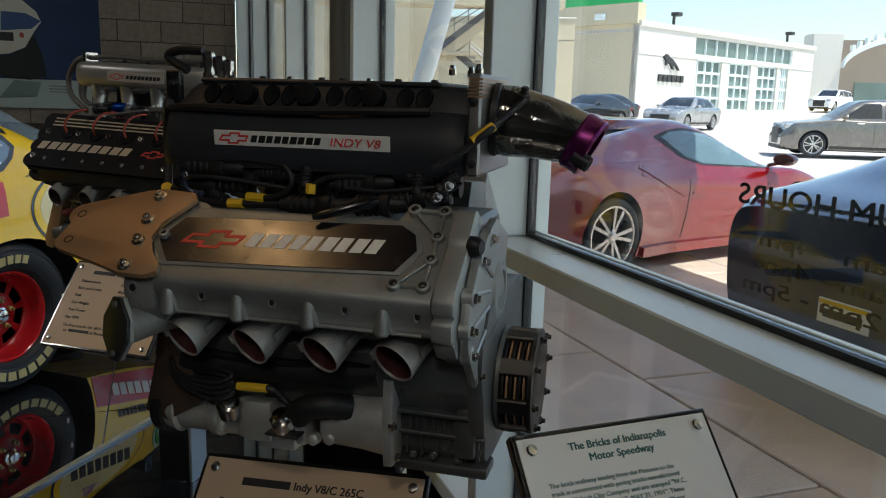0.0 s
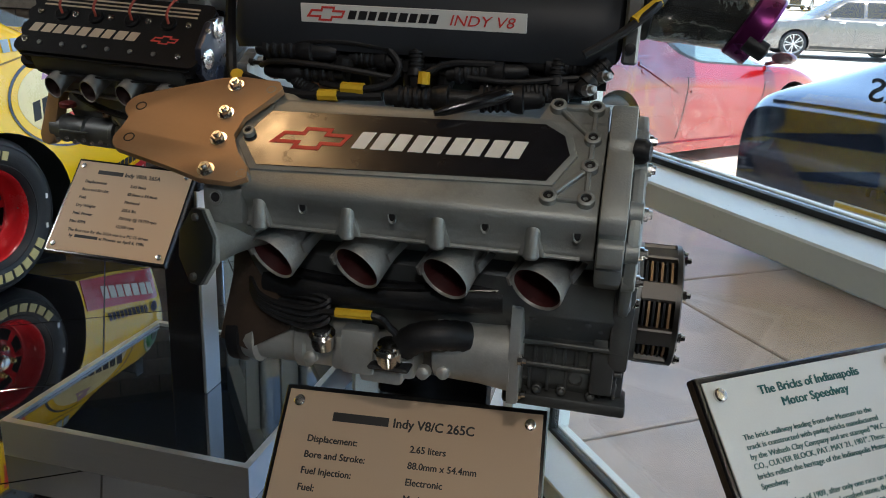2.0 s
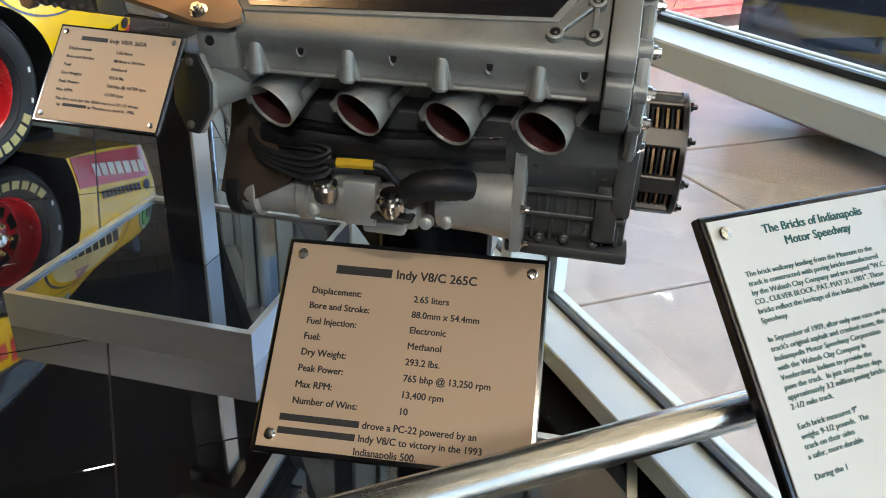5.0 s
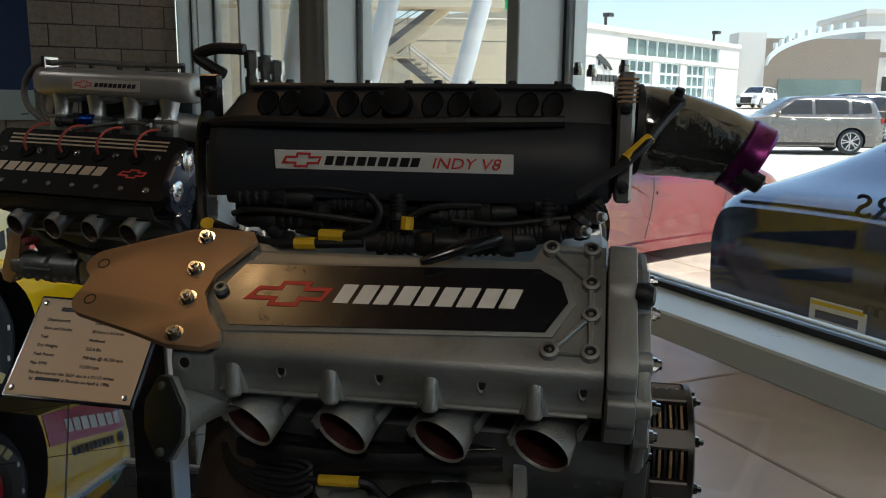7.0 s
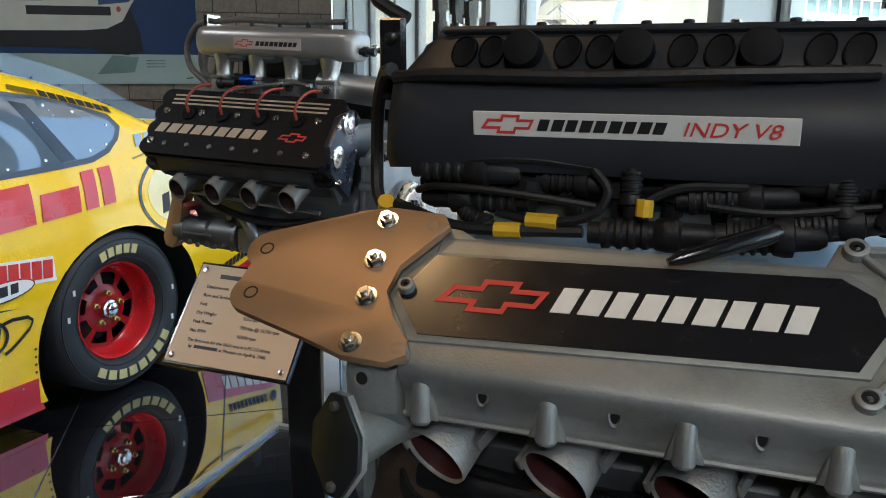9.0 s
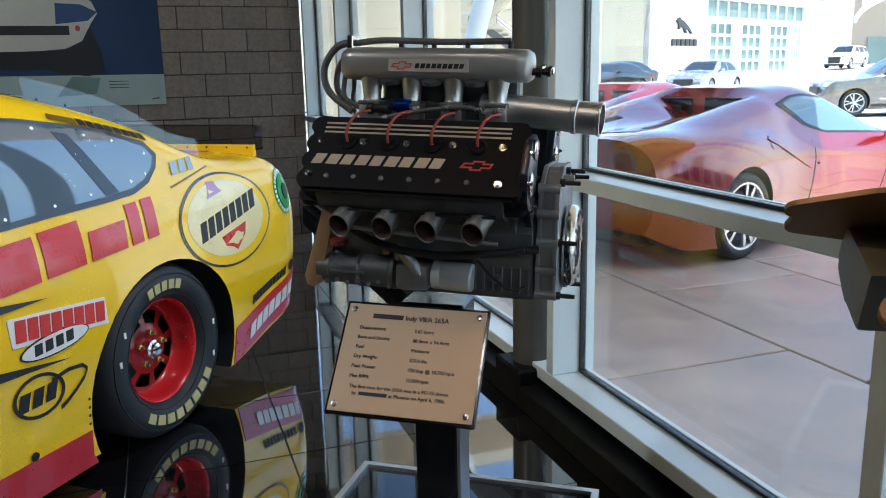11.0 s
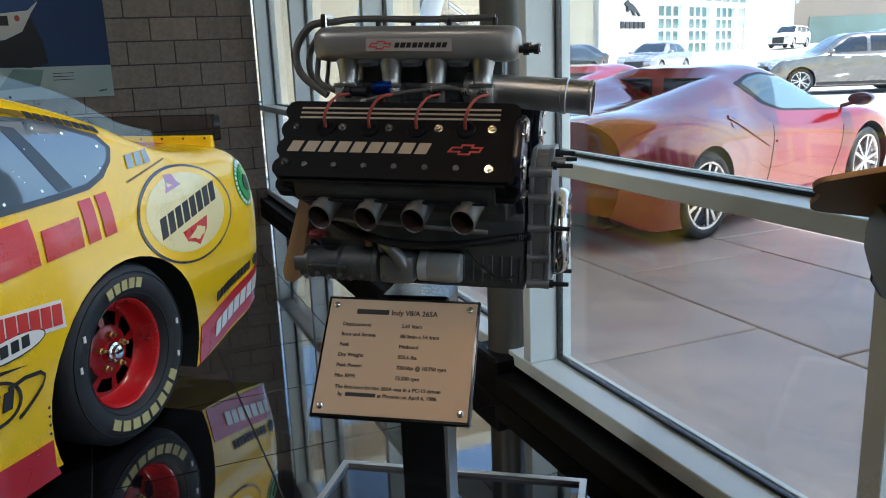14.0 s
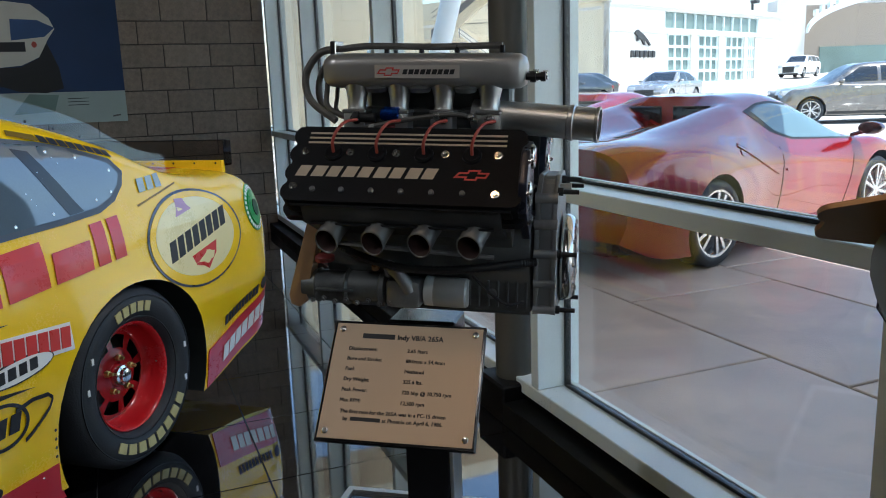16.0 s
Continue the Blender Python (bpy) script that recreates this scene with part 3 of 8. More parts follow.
# pale showroom across the lot: corner, lit front and beige flank
def showroom():
    t = thing("showroom_building", Matrix.Identity(4), "pale stucco showroom with glazed garage doors and dark emblem", "building")
    o = Vector((29.68, 46.30, 0.3))
    ux = Vector((26.08, 11.23, 0)).normalized()
    back = Vector((-ux.y, ux.x, 0))
    L, H = 26.5, 6.5
    F = plane_m(o, ux, (0, 0, 1))   # x along the front, y up, z out of it

    def fb(name, x0, y0, x1, y1, z0, z1, material, label="", parent=None):
        return part(name, box(x0, y0, z0, x1, y1, z1, m=F), material, parent or t, label, None)
    # front wall in piers round the door bays
    bays = [(7.3, 10.9), (11.9, 15.4), (16.4, 19.9), (20.4, 21.9)]
    top, lint = 4.40, 0.35
    edges = [0.0] + [v for b_ in bays for v in b_] + [L]
    for a, b_ in zip(edges[0::2], edges[1::2]):
        fb("pier", a, 0, b_, top, -0.5, 0.0, M_STUCCO_W)
    fb("lintel", 0, top, L, top + lint, -0.5, 0.05, M_STUCCO_W)
    fb("upper_wall", 0, top + lint, 7.0, H - 0.35, -0.5, 0.0, M_STUCCO_W)
    fb("upper_wall", 22.4, top + lint, L, H - 0.35, -0.5, 0.0, M_STUCCO_W)
    fb("upper_wall", 7.0, 5.90, 22.4, H - 0.35, -0.5, 0.0, M_STUCCO_W)
    fb("parapet", 0.0, H - 0.35, L + 0.1, H, -0.6, 0.12, M_STUCCO_W, "pale stucco parapet")
    fb("roof", 0, H - 0.7, L, H - 0.5, -18.0, -0.6, M_STUCCO_W)
    # strip of clerestory panes
    n = 10
    for k in range(n):
        x0 = 7.05 + k * 1.535
        w = fb("window", x0, top + lint + 0.05, x0 + 1.46, 5.87, -0.3, -0.2, M_GREENGLASS, "green tinted clerestory window")
        fb("frame", x0 + 1.46, top + lint, x0 + 1.535, 5.89, -0.3, -0.05, M_WHITE_P, "", w)
    for a, b_ in bays:
        d = fb("garage_door", a, 0, b_, top, -0.35, -0.25, M_GREENGLASS, "glazed garage door with pale rails")
        for k in range(6):
            y = top * k / 5
            fb("rail", a + 0.4, y - 0.09, b_, y + 0.09, -0.25, -0.12, M_WHITE_P, "", d)
        for k in range(4):
            x = a + 0.4 + (b_ - a - 0.4) * k / 3
            fb("stile", x - 0.07, 0, x + 0.07, top, -0.25, -0.14, M_WHITE_P, "", d)
    # emblem and wordmark as plain dark shapes
    part("emblem", prism([(2.9, 4.30), (3.05, 4.52), (3.3, 4.56), (3.5, 4.40), (4.0, 4.22), (4.5, 3.92), (4.95, 3.52), (4.75, 3.52), (4.4, 3.78), (4.05, 3.82), (4.2, 3.55), (4.0, 3.58), (3.75, 3.88), (3.4, 4.0), (3.3, 3.8), (3.15, 3.82), (3.2, 4.1)], 0.12, F @ pose(0, 0, 0.02)), M_EMBLEM, t, "dark leaping emblem shape", None)
    for k in range(6):
        fb("name_mark", 2.45 + 0.55 * k, 2.72, 2.80 + 0.55 * k, 3.18, 0.02, 0.12, M_EMBLEM)
    for x in (4.2, 21.5):
        lamp_ = fb("wall_lamp", x, H + 0.0, x + 0.15, H + 0.7, -0.3, -0.15, M_EMBLEM)
        fb("lamp_head", x - 0.2, H + 0.6, x + 0.35, H + 0.85, -0.3, 0.25, M_EMBLEM, "", lamp_)
    # beige flank
    G = plane_m(o + back * 30.0, -back, (0, 0, 1))
    part("flank_wall", prism([(0, 0), (29.9, 0), (29.9, 6.3), (0, 6.3)], 0.5, G @ pose(0, 0, -0.5)), M_STUCCO, t, "beige stucco flank wall", None)
    part("flank_coping", prism([(0, 6.3), (29.9, 6.3), (29.9, 7.6), (0, 7.6)], 0.9, G @ pose(0, 0, -0.7)), M_STUCCO, t, "beige stucco coping band", None)
    part("flank_light", box(26.6, 6.6, 0.2, 27.4, 7.0, 0.4, 0.02, m=G), M_WHITE_P, t)
    part("roof_sign", box(18, 7.6, -6, 26, 9.2, -5.6, m=G), M_GREENSIGN, t, "green roof sign")
    return t


showroom()


def plain_building(m, w, d, h, label, wall):
    t = thing("white_building", m, label, "building")
    part("wall", box(0, 0, 0, w, d, h), wall, t, "", None)
    part("parapet", box(-0.2, -0.2, h, w + 0.2, d + 0.2, h + 0.5), wall, t, "", None)
    part("band", box(-0.05, -0.08, h * 0.52, w + 0.05, 0.0, h * 0.58), M_TAUPE, t, "taupe wall band", None)
    for k in range(5):
        x = 2.0 + k * (w - 4) / 5
        win = part("window", box(x, -0.06, 1.2, x + 2.0, 0.05, 2.6), M_CARGLASS, t, "dark window", None)
        part("frame", box(x - 0.1, -0.1, 1.1, x + 2.1, -0.06, 1.2), M_WHITE_P, win, "", None)
    return t


plain_building(pose(70.0, 57.0, 1.8, 0, 0, -28), 36, 12, 8.5, "white low building with taupe band and dark windows", M_STUCCO_W)


def arch_canopy():
    t = thing("arched_canopy", pose(58.6, 58.0, 1.2, 0, 0, -24), "taupe entrance block under a pale arched canopy", "canopy")
    part("wall", box(0, 2, 0, 11.5, 6, 6.6), M_TAUPE, t, "taupe stucco entrance wall", None)
    part("glass_front", box(2.0, 1.9, 0, 10, 2.0, 2.8), M_GREENGLASS, t, "green tinted shopfront", None)
    part("pylon", box(-2.6, 0.5, 0, 0, 3, 7.0), M_STUCCO_W, t, "", None)
    bm = bmesh.new()
    arc = [(11.5 * (1 - math.cos(a)) * 1.0, 3.8 + 3.4 * math.sin(a)) for a in np.linspace(0.05, 1.5, 14)]
    for k in range(13):
        (xa, za), (xb, zb) = arc[k], arc[k + 1]
        add_prism(bm, [(xa, za), (xb, zb), (xb, zb + 0.45), (xa, za + 0.45)], 0.6, plane_m((0, 0.4, 0), (1, 0, 0), (0, 0, 1)))
    part("arch", bm, M_WHITE_P, t, "pale steel arch", None)
    for k in range(9):
        (xa, za) = arc[3 + k]
        part("arch_louvre", box(xa, 0.35, za + 0.45, xa + 0.25, 1.0, za + 1.0), M_WHITE_P, t)
    return t


arch_canopy()


# covered stair and leaning columns beside this building
def stair_wing():
    t = thing("stair_building", pose(7.6, 21.4, 0, 0, 0, -21), "beige building wing with outdoor stair and metal rail", "building")
    part("wall", box(0.68, 3.0, 0, 3.9, 3.4, 3.97), M_STUCCO, t, "beige stucco wall", None)
    part("side_wall", box(-6, 3.0, 0, -0.33, 3.4, 7.5), M_STUCCO, t, "beige stucco side wall", None)
    part("wall_coping", box(0.66, 2.97, 3.971, 3.92, 3.43, 4.01, 0.01), M_STUCCO_W, t)
    part("wall_joint", box(0.69, 2.994, 3.32, 3.88, 2.999, 3.335), M_GREYDOOR, t)
    part("soffit", box(-6, -0.4, 3.94, 3.17, 0.7, 4.28), M_STUCCO, t, "beige roof slab over the stair", None)
    # upper flight with a dark stringer and a pale underside
    part("ramp_stringer", prism([(-0.13, 2.77), (1.37, 3.94), (1.12, 3.94), (-0.13, 2.98)], 0.10, plane_m((0, 0.31, 0), (1, 0, 0), (0, 0, 1))), M_GREYDOOR, t, "dark upper stair stringer", None)
    part("ramp_underside", prism([(-0.12, 2.765), (0.27, 2.765), (1.76, 3.938), (1.38, 3.938)], 1.1, plane_m((0, 1.42, 0), (1, 0, 0), (0, 0, 1))), M_STUCCO, t, "pale underside of the upper flight", None)
    part("landing", box(-0.33, 0.33, 2.66, 0.66, 2.2, 2.76, 0.01), M_STUCCO, t)
    part("landing_post", box(-0.16, 0.6, 0, 0.18, 1.2, 2.655), M_STUCCO, t)
    for z in (0.16, 0.30):
        part("handrail", tube([(-0.1, 0.28, 2.98 + z + 0.15), (0.98, 0.28, 3.80 + z)], 0.012, 6, 2, smooth=False), M_GREYDOOR, t, "thin dark handrail")
    for x in (0.22, 0.60):
        part("rail_post", cyl((x, 0.28, 2.98 + 0.77 * (x + 0.13)), (x, 0.28, 3.42 + 0.77 * (x + 0.13)), 0.012, n=6), M_GREYDOOR, t)
    # lower flight that comes down to the right, with its steps and rails
    part("stringer", prism([(0.29, 2.62), (2.35, 1.02), (2.35, 1.28), (0.52, 2.70), (0.29, 2.80)], 0.12, plane_m((0, 1.0, 0), (1, 0, 0), (0, 0, 1))), M_GREYDOOR, t, "dark stair stringer", None)
    for k in range(12):
        x, z = 0.50 + 0.155 * k, 2.76 - 0.1195 * k
        part("step", box(x, 1.005, z, x + 0.19, 2.2, z + 0.045), M_TREAD, t)
    part("parapet", prism([(0.68, 2.98), (2.4, 1.66), (2.4, 1.86), (0.68, 3.19)], 0.08, plane_m((0, 2.30, 0), (1, 0, 0), (0, 0, 1))), M_STUCCO_W, t, "", None)
    for z in (0.30, 0.18):
        part("handrail", tube([(0.62, 0.87, 2.77 + z), (2.35, 0.87, 1.43 + z)], 0.010, 6, 2, smooth=False), M_GREYDOOR, t, "thin dark handrail")
    for k in range(4):
        x = 0.66 + 0.5 * k
        part("rail_post", cyl((x, 0.87, 2.70 - 0.775 * (x - 0.62)), (x, 0.87, 3.08 - 0.775 * (x - 0.62)), 0.012, n=6), M_GREYDOOR, t)
    return t


stair_wing()
for a, b_, r in (((5.15, 13.35, 4.6), (4.25, 13.75, 0.9), 0.17), ((6.55, 12.7, 4.6), (5.7, 13.1, 0.9), 0.16), ((3.4, 11.4, 4.6), (2.4, 11.7, -0.02), 0.17), ((2.6, 9.3, 4.6), (1.9, 9.6, -0.02), 0.15)):
    c = thing("leaning_column", Matrix.Identity(4), "white painted leaning steel column", "column", "leaning columns")
    d = (Vector(a) - Vector(b_)).normalized()
    foot = Vector(b_) - d * ((b_[2] + 0.03) / d.z)
    part("shaft", cyl(foot, Vector(a) + d * 0.2, r, n=24), M_WHITE_P, c)
    part("foot_plate", turn((foot.x, foot.y, -0.035), (0, 0, 1), [(0, r * 1.5), (0.03, r * 1.5), (0.035, r * 1.3)], 24), M_GREYDOOR, c)

# upper storey of this building and its deep canopy, which shades the apron
structure("upper_storey", box(-7.2, -6.2, 3.76, 1.25, 12.2, 4.63), M_STUCCO_W, "pale stucco upper storey of this building")
structure("canopy_roof", box(1.26, -6.2, 4.7, 5.9, 9.6, 5.0), M_STUCCO, "flat beige canopy roof along this building")
structure("canopy_beam", box(1.26, 12.3, 4.72, 6.9, 13.7, 4.95), M_STUCCO, "beige canopy beam on leaning columns")


# ---------- display stands and plaques ----------
TURN_E = -34.5
STAND_A = pose(0.099, 2.855, 0, 0, 0, TURN_E - 1.5)
STAND_C = pose(0.385, 1.38, 0, 0, 0, TURN_E)


def display_base(m, label):
    t = thing("display_base", m, label, "display base", "engine stands")
    s, h, w = 0.412, 0.12, 0.022
    side = None
    for k in range(4):
        bm = bmesh.new()
        pts = [(-s, -s), (s, -s), (s - w, -s + w), (-s + w, -s + w)]
        add_prism(bm, pts, h)
        xform(bm, pose(0, 0, 0, 0, 0, 90 * k))
        part("side_panel", bm, M_BRUSH, t, "brushed aluminium side panel", None)
    part("top_pane", box(-s + w + 0.001, -s + w + 0.001, 0.02, s - w - 0.001, s - w - 0.001, h - 0.012), M_DGLASS, t, "dark mirror-like glass top", None)
    # the hollow steel post that carries the engine
    part("post", box(-0.06, -0.045, h - 0.012, 0.06, 0.045, 0.80, 0.004), M_BLK_GLOSS, t, "black gloss steel post")
    part("post_trim", box(0.0605, -0.046, h - 0.012, 0.072, 0.046, 0.80, 0.002), M_BRUSH, t, "polished metal edge strip")
    part("cradle", box(-0.09, -0.06, 0.80, 0.09, 0.06, 0.86, 0.006), M_BLK_GLOSS, t)
    return t


display_base(STAND_A, "low square brushed aluminium display base with dark glass top")
display_base(STAND_C, "low square brushed aluminium display base with dark glass top")


def name_bar(w, h):
    return prism([(0, 0), (w, 0), (w, h), (0, h)], 0.0005)


def plaque(m, w, h, label, face=None, screws=None):
    """A thin metal face on a black backing board. Local x runs right, y up the face, z out of it; the origin is the face's middle."""
    t = thing("info_plaque", m, label, "plaque")
    part("backing_board", box(-w / 2 - 0.007, -h / 2 - 0.007, -0.016, w / 2 + 0.007, h / 2 + 0.007, -0.0021, 0.002), M_BLK_GLOSS, t, "black backing board")
    part("face_plate", box(-w / 2, -h / 2, -0.002, w / 2, h / 2, 0.0, 0.0006), face or M_PLAQ, t, "satin metal face plate")
    for x, y in screws or ((-1, 1), (1, 1), (-1, -1), (1, -1)):
        part("screw_cap", turn((x * (w / 2 - 0.017), y * (h / 2 - 0.016), 0), (0, 0, 1), [(0, 0.0078), (0.003, 0.0078), (0.0045, 0.0062), (0.005, 0.002)], 16), M_STEEL, t, "bright round screw cap")
    return t


def plaque_m(u, v, z, tilt, m, yaw=0, roll=0):
    r = (m @ pose(0, 0, 0, 0, 0, yaw)).to_3x3()
    ux = r @ Vector((math.cos(radians(roll)), 0, math.sin(radians(roll))))
    up = (r @ Vector((0, -math.sin(radians(tilt)), math.cos(radians(tilt))))).cross(ux)
    return plane_m(m @ Vector((u, v, z)), ux, up) @ Matrix.Diagonal((0.927, 0.983, 1, 1))


UV = pose(0, 0, 0, 0, 0, TURN_E)
PW, PH = 0.362, 0.272
plaque_a = plaque(plaque_m(-1.5027, 2.0319, 0.8173, 48.9, UV, 1.9, -1.7), PW, PH, "tan metal plaque with the first engine's data on black board")
plaque_c = plaque(plaque_m(-0.4391, 1.0177, 0.8053, 43.7, UV, 5.0, 0), PW, PH, "tan metal plaque with the second engine's data on black board")
rows_a = [("Displacement:", "2.65 liters"), ("Bore and Stroke:", "88.0mm x 54.4mm"), ("Fuel:", "Methanol"), ("Dry Weight:", "325.6 lbs."), ("Peak Power:", "720 bhp @ 10,750 rpm"), ("Max RPM:", "12,500 rpm")]
rows_c = [("Displacement:", "2.65 liters"), ("Bore and Stroke:", "88.0mm x 54.4mm"), ("Fuel Injection:", "Electronic"), ("Fuel:", "Methanol"), ("Dry Weight:", "293.2 lbs."), ("Peak Power:", "765 bhp @ 13,250 rpm"), ("Max RPM:", "13,400 rpm"), ("Number of Wins:", "10")]


def write_plaque(t, title, rows, y0, dy, tail):
    # maker's name as a plain bar, the model after it as words
    part("name_bar", xform(name_bar(0.080, 0.0120), pose(-0.112, y0 + 0.030, 0.0002)), M_BLACK_T, t, "", None)
    words("lettering", title, 0.0175, pose(-0.026, y0 + 0.030, 0.0002), M_BLACK_T, t, bold=0.0005)
    for i, (a, b) in enumerate(rows):
        words("lettering", a, 0.0125, pose(-0.142, y0 - i * dy, 0.0002), M_BLACK_T, t, bold=0.00035)
        words("lettering", b, 0.0125, pose(0.003, y0 - i * dy, 0.0002), M_BLACK_T, t, bold=0.00035)
    for k, items in enumerate(tail):
        for x, what in items:
            y = y0 - len(rows) * dy - 0.001 - k * 0.0165
            if isinstance(what, str):
                words("lettering", what, 0.0125, pose(x, y, 0.0002), M_BLACK_T, t, bold=0.00035)
            else:
                part("name_bar", xform(name_bar(what, 0.0085), pose(x, y, 0.0002)), M_BLACK_T, t, "", None)


for owner in (plaque_a, plaque_c):
    part("support_arm", box(-0.035, -0.055, -0.075, 0.035, 0.035, -0.0165, 0.003), M_BLK_GLOSS, owner, "black support arm behind the board")
write_plaque(plaque_a, "Indy V8/A 265A", rows_a, 0.070, 0.0245, [[(-0.137, "The first race for the 265A was in a PC-15 driven")], [(-0.137 + 0.01, "by"), (-0.109, 0.072), (-0.033, "at Phoenix on April 6, 1986.")]])
write_plaque(plaque_c, "Indy V8/C 265C", rows_c, 0.067, 0.0210, [[(-0.155, 0.108), (-0.043, "drove a PC-22 powered by an")], [(-0.155, 0.105), (-0.046, "Indy V8/C to victory in the 1993")], [(-0.05, "Indianapolis 500.")]])


# ---------- the later racing engine ----------
EC = UV @ pose(-0.45, 1.30, 0)


def profile_x(pts, x0, x1, bevel=0.0):
    """An outline of (y, z) pulled along x."""
    bm = bmesh.new()
    add_prism(bm, pts, x1 - x0, plane_m((x0, 0, 0), (0, 1, 0), (0, 0, 1)))
    if bevel:
        es = [e for e in bm.edges if len(e.link_faces) == 2 and e.calc_face_angle(0) > 0.3]
        bmesh.ops.bevel(bm, geom=es, offset=bevel, segments=2, affect="EDGES", profile=0.6, clamp_overlap=True)
    return bm


def hex_bolt(parent, m, r=0.008, material=None, name="bolt"):
    bm = bmesh.new()
    add_turn(bm, (0, 0, 0), (0, 0, 1), [(0, r * 1.35), (0.0015, r * 1.35), (0.0016, r)], 18)
    add_cyl(bm, (0, 0, 0.0014), (0, 0, 0.0075), r * 0.95, r * 0.9, 6)
    add_cyl(bm, (0, 0, 0.007), (0, 0, 0.0105), r * 0.5, r * 0.42, 10)
    return part(name, xform(bm, m), material or M_STEEL, parent)


def socket_bolt(parent, m, r=0.0075, depth=0.006, ring=None):
    """A raised boss with a dark socket screw sunk into it."""
    bm = turn((0, 0, -0.004), (0, 0, 1), [(0, r * 1.25), (depth, r * 1.2), (depth + 0.001, r), (depth + 0.001, r * 0.72), (depth - 0.003, r * 0.7)], 18, cap1=False)
    part("bolt_boss", xform(bm, m), ring or M_CAST, parent)
    bm = turn((0, 0, -0.004), (0, 0, 1), [(0, r * 0.72), (depth - 0.0005, r * 0.70), (depth - 0.0005, r * 0.38), (depth - 0.003, r * 0.36)], 12)
    part("socket_screw", xform(bm, m), M_RUBBER, parent)


def mark(w, h, shear=0.3, depth=0.0005):
    """One mark of a wordmark, drawn as a plain slanted block."""
    s = shear * h
    return prism([(0, 0), (w, 0), (w + s, h), (s, h)], depth)


def marks(parent, n, w, h, m, material, shear=0.3):
    """A wordmark drawn as n plain slanted blocks in a space w by h."""
    step = w / n
    for i in range(n):
        part("name_mark", xform(mark(step * (0.80 if i % 2 else 0.74), h, shear), m @ pose(i * step, 0, 0)), material, parent, "", None)


